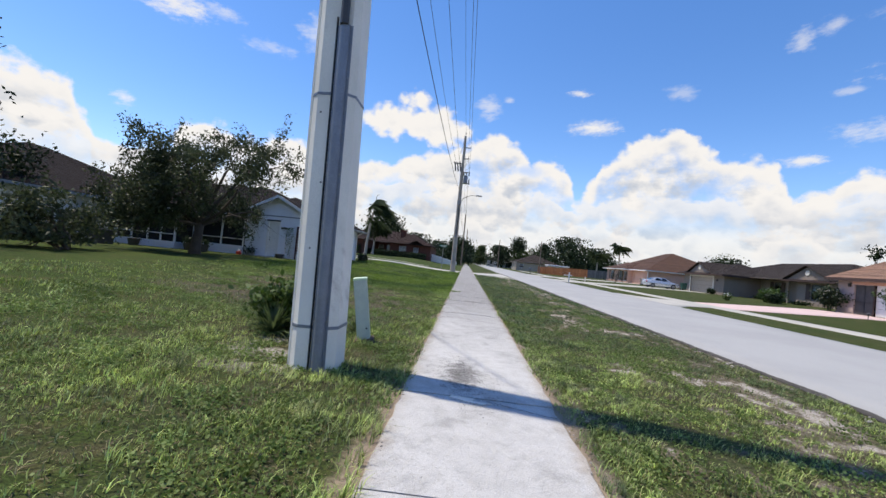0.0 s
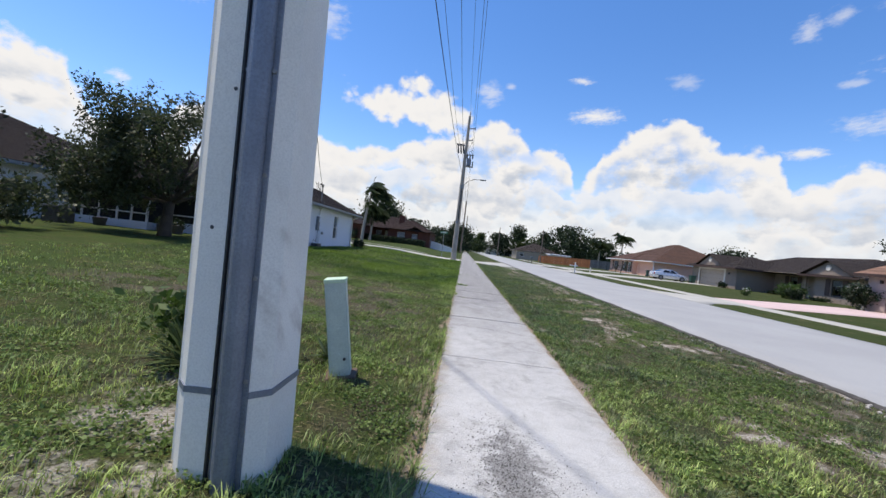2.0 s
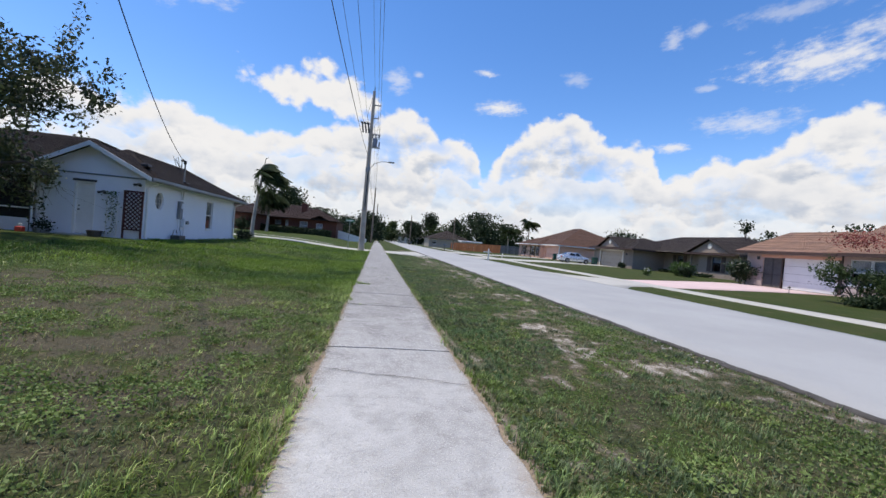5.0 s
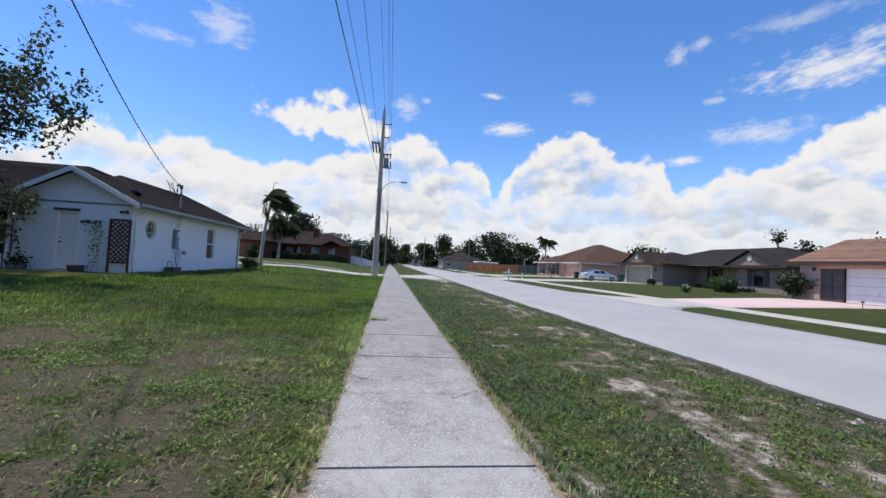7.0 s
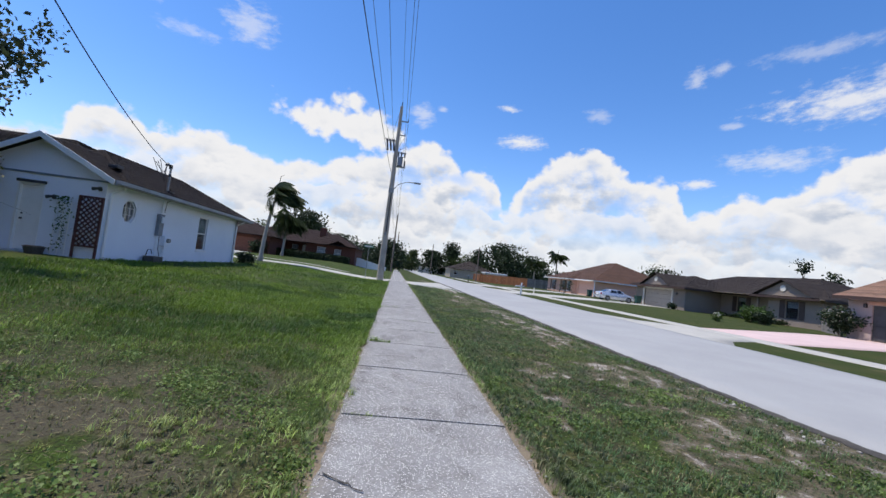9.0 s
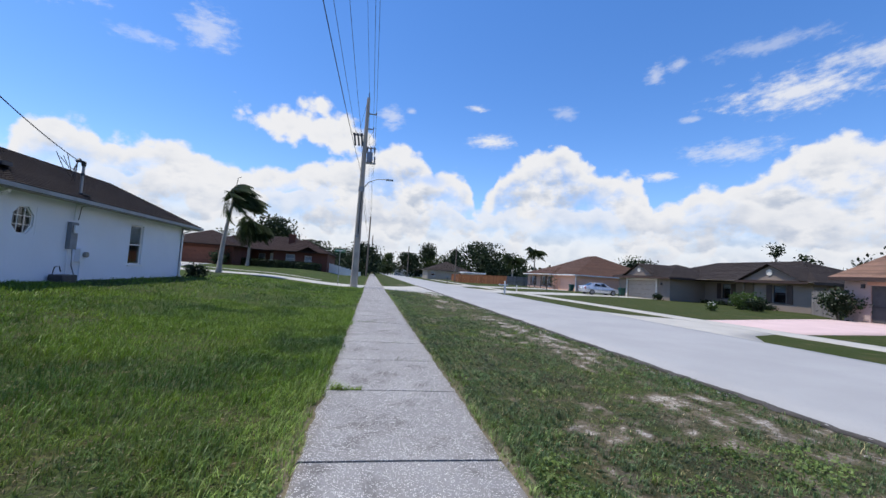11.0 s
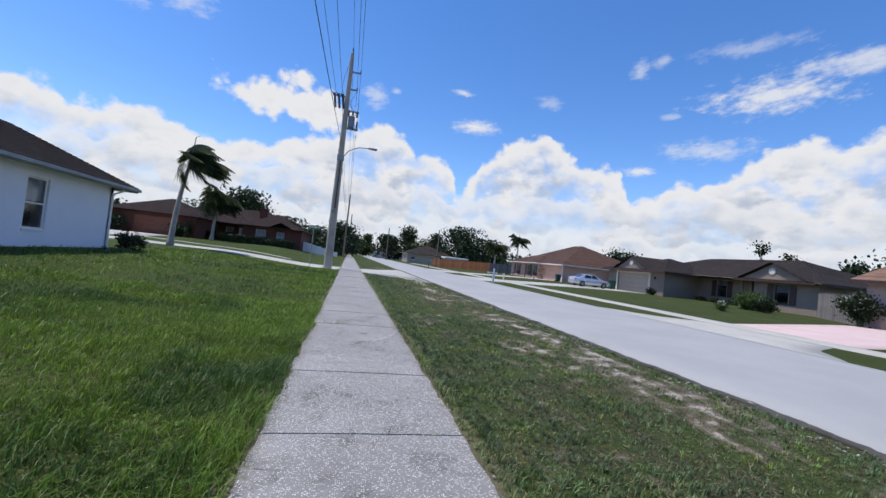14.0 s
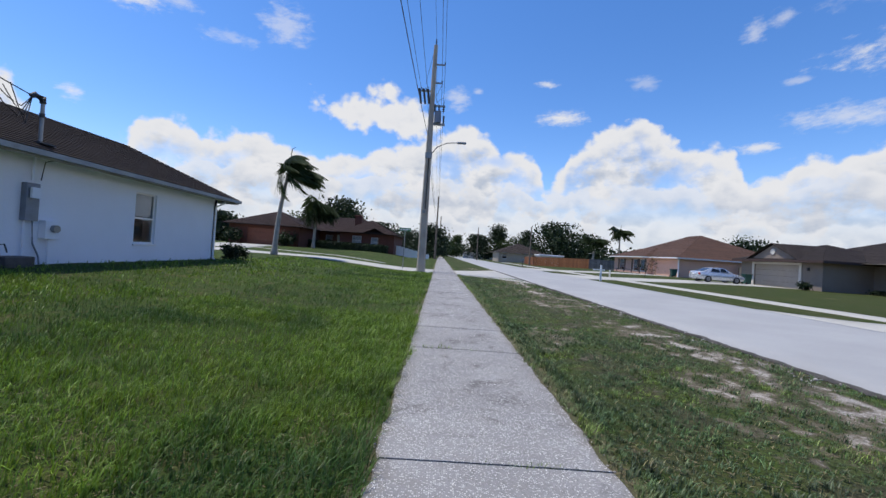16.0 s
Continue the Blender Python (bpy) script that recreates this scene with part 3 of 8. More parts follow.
def part(name, bm, material, parent=None, label="", smooth=False, at=None):
    ob = new(name, mesh_of(name, bm, material, smooth))
    ob.parent = parent
    if at is not None:
        ob.matrix_basis = at
    return tagged(ob, label)


def thing(name, label, category, group="", at=None):
    ob = new(name)
    ob.empty_display_size = 0.2
    if at is not None:
        ob.matrix_basis = at
    return tagged(ob, label, category, group)


def raw(name, verts, faces, material, parent=None, smooth=False):
    """A mesh from arrays of corners and of faces with equal numbers of corners."""
    me = bpy.data.meshes.new(name)
    verts, faces = np.asarray(verts, np.float32), np.asarray(faces, np.int32)
    me.vertices.add(len(verts))
    me.vertices.foreach_set("co", verts.ravel())
    me.loops.add(faces.size)
    me.loops.foreach_set("vertex_index", faces.ravel())
    me.polygons.add(len(faces))
    me.polygons.foreach_set("loop_start", np.arange(0, faces.size, faces.shape[1], dtype=np.int32))
    me.polygons.foreach_set("loop_total", np.full(len(faces), faces.shape[1], np.int32))
    me.update(calc_edges=True)
    me.materials.append(material)
    if smooth:
        me.shade_smooth()
    ob = new(name, me)
    ob.parent = parent
    return ob


def sstep(v, a, b):
    t = np.clip((np.asarray(v, float) - a) / (b - a), 0, 1)
    return t * t * (3 - 2 * t)


def gz(x, y):
    """The height of the ground."""
    x, y = np.asarray(x, float), np.asarray(y, float)
    left = 0.42 * sstep(-x, 1.5, 10.5) * (1 - 0.35 * sstep(-y, -4, 30)) + 0.45 * sstep(y, 50, 72) * sstep(-x, 2, 9)
    right = 0.30 * sstep(x, 13, 28)
    road = -0.032 * sstep(x, 4.25, 4.8) * (1 - sstep(x, 11.7, 11.9)) - 0.07 * sstep(x, 4.95, 5.15) * (1 - sstep(x, 11.7, 11.9))
    return -0.02 + left + right + road


def gzf(x, y):
    return float(gz(x, y))


# ---- setting ----
def make_ground():
    xs = np.unique(np.concatenate([np.linspace(-900, -60, 8), np.linspace(-60, -8, 27), np.linspace(-8, -0.9, 36), np.linspace(-0.9, 0.9, 5), np.linspace(0.9, 4.9, 30),
                                   [4.95, 5.0, 5.05, 5.1, 5.15, 8.4, 11.7, 11.75, 11.8, 11.85, 11.9], np.linspace(12, 32, 41), np.linspace(34, 90, 15), np.linspace(100, 900, 8)]))
    ys = np.unique(np.concatenate([np.linspace(-400, -10, 8), np.linspace(-8, 0, 12), np.linspace(0, 32, 214), np.linspace(32.2, 40, 20), np.linspace(41, 110, 50), np.linspace(115, 400, 15), np.linspace(500, 2500, 6)]))
    gx, gy = np.meshgrid(xs, ys)
    zz = gz(gx, gy)
    bumps = np.array([noise.noise((a * 0.9, b * 0.9, 1.3)) + 0.5 * noise.noise((a * 2.7, b * 2.7, 5.1)) for a, b in zip(gx.ravel(), gy.ravel())]).reshape(gx.shape)
    soft = sstep(np.abs(gx), 0.85, 1.3) * (1 - sstep(gx, 4.2, 4.9) * (1 - sstep(gx, 12, 12.5))) * (1 - sstep(np.abs(gx), 40, 60))
    soft = soft * (1 - sstep(gx, 13.8, 14.6) * (1 - sstep(gx, 16.6, 17.5)))
    zz = zz + 0.014 * bumps * soft
    n, w = gx.size, len(xs)
    idx = np.arange(n).reshape(gx.shape)
    faces = np.stack([idx[:-1, :-1], idx[:-1, 1:], idx[1:, 1:], idx[1:, :-1]], -1).reshape(-1, 4)
    ob = raw("ground", np.stack([gx, gy, zz], -1).reshape(-1, 3), faces, LAWN, smooth=True)
    near = [(0 < b < 60 and 0.9 < a < 5) for a, b in zip(gx.ravel(), gy.ravel())]
    bare = ob.data.attributes.new("bare", "FLOAT", "POINT")
    bare.data.foreach_set("value", np.array([sandiness(a, b) if k else -1.0 for k, a, b in zip(near, gx.ravel(), gy.ravel())], np.float32))
    tagged(ob, "mown green lawn with straw and bare sandy patches", "lawn", kind="structure")


def sandiness(x, y):
    """How bare the ground is towards the road's edge; over 0 is sand."""
    s = 0.75 * noise.noise((0.9 * x, 0.5 * y, 2.0)) + 0.7 * noise.noise((2.4 * x, 1.7 * y, 6.0)) + 0.9 * noise.noise((5.2 * x, 4.4 * y, 1.0))
    near = math.exp(-((x - 3.9) / 1.0) ** 2) + 0.45 * math.exp(-((x - 2.6) / 0.9) ** 2) * max(0.0, min(1.0, (9 - y) / 3))
    return 0.52 * near + s + 0.4 * noise.noise((9.0 * x, 7.0 * y, 3.0)) - (0.74 - 0.12 * min(1.0, max(0.0, (y - 8) / 4)) + 0.08 * min(1.0, max(0.0, (y - 14) / 4)))


make_ground()


def sheet(name, near, far, n, material, label, category, lift=0.02, thick=0.06, cross=6, kind="structure"):
    """A slab draped over the ground between two lines of equal numbers of corners."""
    a, b = np.array(near, float), np.array(far, float)
    s = np.linspace(0, len(a) - 1, n)
    pa = np.stack([np.interp(s, range(len(a)), a[:, k]) for k in (0, 1)], -1)
    pb = np.stack([np.interp(s, range(len(b)), b[:, k]) for k in (0, 1)], -1)
    t = np.linspace(0, 1, cross)[None, :, None]
    p = pa[:, None] * (1 - t) + pb[:, None] * t
    z = gz(p[..., 0], p[..., 1]) + lift
    top = np.concatenate([p, z[..., None]], -1).reshape(-1, 3)
    low = top - [0, 0, thick]
    idx = np.arange(len(top)).reshape(n, cross)
    quads = lambda i: np.stack([i[:-1, :-1], i[1:, :-1], i[1:, 1:], i[:-1, 1:]], -1).reshape(-1, 4)
    rim = np.concatenate([idx[0], idx[1:, -1], idx[-1, -2::-1], idx[-2:0:-1, 0]])
    side = np.stack([rim, np.roll(rim, -1), np.roll(rim, -1) + len(top), rim + len(top)], -1)
    ob = raw(name, np.concatenate([top, low]), np.concatenate([quads(idx), side]), material)
    return tagged(ob, label, category, kind=kind)


def road_rag(y):
    """How far the asphalt's broken edge wanders."""
    return 0.09 * noise.noise((0.8 * y, 0, 0)) + 0.07 * noise.noise((3.1 * y, 4, 0)) + 0.04 * noise.noise((8.0 * y, 2, 7))


def make_road():
    ys = np.concatenate([np.arange(-20, 70, 0.22), np.arange(70, 420, 3.0)])
    rough = np.array([road_rag(y) for y in ys])
    far = np.array([0.05 * noise.noise((0.9 * y, 11, 0)) for y in ys])
    ts = np.array([0, 0.004, 0.1, 0.3, 0.5, 0.7, 0.9, 0.996, 1])
    x = (4.93 + rough)[:, None] * (1 - ts) + (11.9 + far)[:, None] * ts
    z = np.array([-0.075, -0.012, 0.01, 0.03, 0.04, 0.03, 0.01, -0.012, -0.075])[None] + 0 * x
    pts = np.stack([x, ys[:, None] + 0 * x, z], -1).reshape(-1, 3)
    idx = np.arange(len(pts)).reshape(len(ys), len(ts))
    q = np.stack([idx[:-1, :-1], idx[:-1, 1:], idx[1:, 1:], idx[1:, :-1]], -1).reshape(-1, 4)
    tagged(raw("road", pts, q, ASPHALT), "pale sun-bleached asphalt road with a ragged broken edge", "road", kind="structure")


make_road()

sheet("pavement", [(15.0, -30), (15.0, 120)], [(16.35, -30), (16.35, 120)], 160, CONCRETE_PLAIN, "narrow pale concrete pavement across the road", "pavement")
sheet("driveway", [(11.85, 24.0), (13.2, 25.6), (15.0, 26.4)], [(11.85, 34.5), (13.2, 32.2), (15.0, 31.3)], 12, CONCRETE_PLAIN, "flared grey concrete driveway apron", "driveway", 0.016)
sheet("driveway", [(16.35, 26.5), (22, 26.8), (28.6, 27.0)], [(16.35, 31.2), (22, 32.4), (28.6, 33.9)], 24, PINK_DRIVE, "pink painted concrete driveway", "driveway", 0.018)
sheet("driveway", [(11.85, 52.0), (13.5, 53.4), (15.0, 53.8)], [(11.85, 62.2), (13.5, 60.8), (15.0, 60.2)], 12, CONCRETE_PLAIN, "flared pale concrete driveway apron", "driveway", 0.016)
sheet("driveway", [(16.35, 54.0), (31.2, 54.0)], [(16.35, 60.0), (31.2, 60.0)], 20, CONCRETE_PLAIN, "pale concrete driveway before a taupe garage", "driveway", 0.016)
sheet("driveway", [(11.85, 68.0), (15.0, 70.5)], [(11.85, 79.0), (15.0, 77.0)], 8, CONCRETE_PLAIN, "flared pale concrete driveway apron", "driveway", 0.016)
sheet("driveway", [(16.35, 70.8), (30.3, 71.2)], [(16.35, 76.8), (30.3, 76.6)], 16, CONCRETE_PLAIN, "pale concrete driveway before a peach garage", "driveway", 0.016)
sheet("side_lane", [(-0.8, 45.0), (-4, 46.0), (-12, 48.7), (-26, 52.6), (-50, 56)], [(-0.8, 50.6), (-4, 50.4), (-12, 52.4), (-26, 57.5), (-50, 62)], 60, CONCRETE_PLAIN, "pale concrete side lane through the lawn", "lane", 0.02)
sheet("lane_mouth", [(0.78, 44.8), (2.6, 43.8), (5.0, 41.0)], [(0.78, 51.2), (2.6, 53.2), (5.0, 58.0)], 14, CONCRETE_PLAIN, "flared concrete mouth of the side lane", "lane", 0.014)
sheet("garden_path", [(-5, 53.4), (-13, 57.0), (-21, 61.5)], [(-5, 53.9), (-13, 57.5), (-21, 62.1)], 24, CONCRETE_PLAIN, "narrow pale concrete garden path", "path", 0.02)
sheet("driveway", [(-29, 56), (-26.5, 64), (-25.4, 71)], [(-19, 58), (-20.0, 65), (-20.3, 71)], 16, CONCRETE_PLAIN, "pale concrete driveway before a brick garage", "driveway", 0.024)


# ---- houses: tools ----
def wall_panel(bm, axis, pos, thick, u0, u1, z0, z1, holes=()):
    """A wall in the plane axis = pos, thick away from it, with openings (u0, u1, z0, z1) right through it."""
    us = sorted({u0, u1, *[h[0] for h in holes], *[h[1] for h in holes]})
    zs = sorted({z0, z1, *[h[2] for h in holes], *[h[3] for h in holes]})
    a, b = sorted((pos, pos + thick))
    for i in range(len(us) - 1):
        for k in range(len(zs) - 1):
            cu, cz = (us[i] + us[i + 1]) / 2, (zs[k] + zs[k + 1]) / 2
            if any(h[0] < cu < h[1] and h[2] < cz < h[3] for h in holes):
                continue
            if axis == "x":
                box(bm, a, us[i], zs[k], b, us[i + 1], zs[k + 1])
            else:
                box(bm, us[i], a, zs[k], us[i + 1], b, zs[k + 1])
    bmesh.ops.remove_doubles(bm, verts=bm.verts[:], dist=0.0005)
    # drop the faces between two neighbouring blocks
    seen = {}
    for f in bm.faces:
        seen.setdefault(tuple(round(c, 3) for c in f.calc_center_median()), []).append(f)
    bmesh.ops.delete(bm, geom=[f for fs in seen.values() if len(fs) > 1 for f in fs], context="FACES_ONLY")
    return bm


def clip_poly(poly, n, d):
    """The part of a polygon where p.n <= d."""
    out = []
    for i, p in enumerate(poly):
        q = poly[(i + 1) % len(poly)]
        a, b = p.dot(n) - d, q.dot(n) - d
        if a <= 0:
            out.append(p)
        if (a < 0 < b) or (b < 0 < a):
            out.append(p + (q - p) * (a / (a - b)))
    return out


def roof_plane(bm, poly, course=0.16):
    """One slope of a roof as overlapping courses of shingles."""
    poly = [Vector(p) for p in poly]
    n = (poly[1] - poly[0]).cross(poly[2] - poly[0]).normalized()
    if n.z < 0:
        n = -n
    up = (Vector((0, 0, 1)) - n * n.z).normalized()
    lo, hi = min(p.dot(up) for p in poly), max(p.dot(up) for p in poly)
    k = max(1, math.ceil((hi - lo) / course))
    for i in range(k):
        a, b = lo + (hi - lo) * i / k, lo + (hi - lo) * (i + 1) / k
        strip = clip_poly(clip_poly(poly, -up, -a + 1e-6), up, b)
        if len(strip) < 3:
            continue
        top = [bm.verts.new(p + n * (0.024 - 0.02 * (p.dot(up) - a) / (b - a))) for p in strip]
        bm.faces.new(top)
        low = [p for p in strip if abs(p.dot(up) - a) < 1e-3]
        if len(low) == 2:
            lv = [v for v, p in zip(top, strip) if abs(p.dot(up) - a) < 1e-3]
            base = [bm.verts.new(p - n * (0.12 if i == 0 else 0.0)) for p in low]
            bm.faces.new((lv[0], lv[1], base[1], base[0]))


def hip_planes(x0, x1, y0, y1, z, pitch):
    """The four slopes of a hip roof."""
    w, l = x1 - x0, y1 - y0
    h = min(w, l) / 2
    zt = z + h * pitch
    if l >= w:
        a, b = ((x0 + x1) / 2, y0 + h, zt), ((x0 + x1) / 2, y1 - h, zt)
        return [[(x0, y0, z), (x1, y0, z), a], [(x1, y1, z), (x0, y1, z), b], [(x1, y0, z), (x1, y1, z), b, a], [(x0, y1, z), (x0, y0, z), a, b]]
    a, b = (x0 + h, (y0 + y1) / 2, zt), (x1 - h, (y0 + y1) / 2, zt)
    return [[(x0, y1, z), (x0, y0, z), a], [(x1, y0, z), (x1, y1, z), b], [(x0, y0, z), (x1, y0, z), b, a], [(x1, y1, z), (x0, y1, z), a, b]]


def gable_planes(x0, x1, y0, y1, z, pitch, along="y"):
    if along == "y":
        m, zt = (x0 + x1) / 2, z + (x1 - x0) / 2 * pitch
        return [[(x0, y1, z), (x0, y0, z), (m, y0, zt), (m, y1, zt)], [(x1, y0, z), (x1, y1, z), (m, y1, zt), (m, y0, zt)]]
    m, zt = (y0 + y1) / 2, z + (y1 - y0) / 2 * pitch
    return [[(x0, y0, z), (x1, y0, z), (x1, m, zt), (x0, m, zt)], [(x1, y1, z), (x0, y1, z), (x0, m, zt), (x1, m, zt)]]


def roof(planes, material, parent, course=0.16, label=""):
    bm = bmesh.new()
    for p in planes:
        roof_plane(bm, p, course)
    me = bpy.data.meshes.new("shingles")
    bm.to_mesh(me)
    bm.free()
    me.materials.append(material)
    deck = bmesh.new()
    for p in planes:
        deck.faces.new([deck.verts.new((q[0], q[1], q[2] - 0.012)) for q in p])
    base = part("roof", deck, material, parent, label)
    ob = new("shingles", me)
    ob.parent = base
    tagged(ob, "", "", "", "stuff")
    return base


def slab_under(parent, x0, x1, y0, y1, z, material, t=0.03, name="soffit"):
    part(name, boxes((x0, y0, z - t, x1, y1, z)), material, parent)


def fascia_ring(parent, x0, x1, y0, y1, z, material, h=0.16, t=0.035, name="fascia"):
    part(name, boxes((x0 - t, y0 - t, z - h, x0, y1 + t, z), (x1, y0 - t, z - h, x1 + t, y1 + t, z), (x0, y0 - t, z - h, x1, y0, z), (x0, y1, z - h, x1, y1 + t, z)), material, parent)


def window(parent, axis, pos, out, u0, u1, z0, z1, frame_mat, halves=2, blind=BLIND, blind_to=0.5, shutters=None):
    """A sash window set in an opening. out: +1 or -1, the side that faces outdoors."""
    f, d = 0.05, -out * 0.07

    def b(ua, ub, za, zb, p0, p1):
        lo, hi = sorted((pos + p0, pos + p1))
        return (lo, ua, za, hi, ub, zb) if axis == "x" else (ua, lo, za, ub, hi, zb)

    w = thing("window", "", "")
    w.parent = parent
    o0, o1 = d, d - out * 0.06
    zm = (z0 + z1) / 2
    part("window_frame", boxes(b(u0, u0 + f, z0, z1, o0, o1), b(u1 - f, u1, z0, z1, o0, o1), b(u0 + f, u1 - f, z0, z0 + f, o0, o1), b(u0 + f, u1 - f, z1 - f, z1, o0, o1),
                               b(u0 + f, u1 - f, zm - f / 2, zm + f / 2, o0 + out * 0.01, o1)), frame_mat, w)
    part("window_sill", boxes(b(u0 - 0.04, u1 + 0.04, z0 - 0.07, z0 - 0.002, out * 0.05, d - out * 0.03), bevel=0.008), frame_mat, w)
    for za, zb in ((z0 + f, zm - f / 2), (zm + f / 2, z1 - f)):
        g = part("pane", boxes(b(u0 + f, u1 - f, za, zb, o0 - out * 0.025, o0 - out * 0.032)), GLASS, w)
        g.visible_shadow = False
    part("blind", boxes(b(u0 + 0.02, u1 - 0.02, z1 - (z1 - z0) * blind_to, z1 - 0.01, o1 - out * 0.03, o1 - out * 0.04)), blind, w)
    # black board added for the room's darkness behind the glass
    part("window_back", boxes(b(u0 - 0.1, u1 + 0.1, z0 - 0.1, z1 + 0.1, -out * 0.5, -out * 0.53)), BLACK, w)
    if shutters:
        for s0, s1 in ((u0 - 0.48, u0 - 0.06), (u1 + 0.06, u1 + 0.48)):
            s = part("shutter", boxes(b(s0, s0 + 0.05, z0 - 0.03, z1 + 0.03, out * 0.002, out * 0.04), b(s1 - 0.05, s1, z0 - 0.03, z1 + 0.03, out * 0.002, out * 0.04),
                                      b(s0 + 0.05, s1 - 0.05, z0 - 0.03, z0 + 0.05, out * 0.002, out * 0.04), b(s0 + 0.05, s1 - 0.05, z1 - 0.05, z1 + 0.03, out * 0.002, out * 0.04),
                                      b(s0 + 0.05, s1 - 0.05, zm - 0.03, zm + 0.03, out * 0.002, out * 0.04)), shutters, parent)
            z = z0 + 0.06
            while z < z1 - 0.07:
                if abs(z + 0.02 - zm) > 0.06:
                    part("louvre", boxes(b(s0 + 0.05, s1 - 0.05, z, z + 0.045, out * 0.004, out * 0.028)), shutters, s)
                z += 0.07
    return w


def panel_door(parent, axis, pos, out, u0, u1, z0, z1, material, frame_mat, knob=True):
    def b(ua, ub, za, zb, p0, p1):
        lo, hi = sorted((pos + out * p0, pos + out * p1))
        return (lo, ua, za, hi, ub, zb) if axis == "x" else (ua, lo, za, ub, hi, zb)

    part("door_frame", boxes(b(u0, u0 + 0.07, z0, z1, -0.16, 0.01), b(u1 - 0.07, u1, z0, z1, -0.16, 0.01), b(u0 + 0.07, u1 - 0.07, z1 - 0.07, z1, -0.16, 0.01)), frame_mat, parent)
    door = part("door", boxes(b(u0 + 0.07, u1 - 0.07, z0 + 0.02, z1 - 0.07, -0.12, -0.08)), material, parent)
    if knob:
        s = u0 + 0.18
        p = [pos + out * 0.0, s] if axis == "x" else [s, pos + out * 0.0]
        part("door_knob", boxes(b(s - 0.03, s + 0.03, z0 + 0.98, z0 + 1.04, -0.08, -0.02), bevel=0.012), DARK, door)
        part("deadbolt", boxes(b(s - 0.025, s + 0.025, z0 + 1.15, z0 + 1.2, -0.08, -0.05), bevel=0.01), DARK, door)
    return door


def garage_door(parent, axis, pos, out, u0, u1, z0, z1, material, rows=4):
    def b(ua, ub, za, zb, p0, p1):
        lo, hi = sorted((pos + out * p0, pos + out * p1))
        return (lo, ua, za, hi, ub, zb) if axis == "x" else (ua, lo, za, ub, hi, zb)

    door = thing("garage_door", "", "")
    door.parent = parent
    h = (z1 - z0) / rows
    for i in range(rows):
        bm = boxes(b(u0, u1, z0 + i * h + 0.006, z0 + (i + 1) * h - 0.006, -0.13, -0.1))
        n = max(2, round((u1 - u0) / 0.9))
        for k in range(n):
            w = (u1 - u0) / n
            box(bm, *b(u0 + k * w + 0.1, u0 + (k + 1) * w - 0.1, z0 + i * h + 0.1, z0 + (i + 1) * h - 0.1, -0.1, -0.092))
        part("panel", bm, material, door)
    part("handle", boxes(b((u0 + u1) / 2 - 0.05, (u0 + u1) / 2 + 0.05, z0 + h * 1.2, z0 + h * 1.2 + 0.05, -0.09, -0.06)), STEEL, door)


def downspout(parent, x, y, z0, z1, out, material):
    part("downspout", tubes(([(x + out[0] * 0.45, y + out[1] * 0.45, z1), (x + out[0] * 0.42, y + out[1] * 0.42, z1 - 0.12), (x + out[0] * 0.06, y + out[1] * 0.06, z1 - 0.3),
                              (x + out[0] * 0.06, y + out[1] * 0.06, z0 + 0.12), (x + out[0] * 0.2, y + out[1] * 0.2, z0 + 0.04)], 0.045), sides=8), material, parent, "white metal downspout")


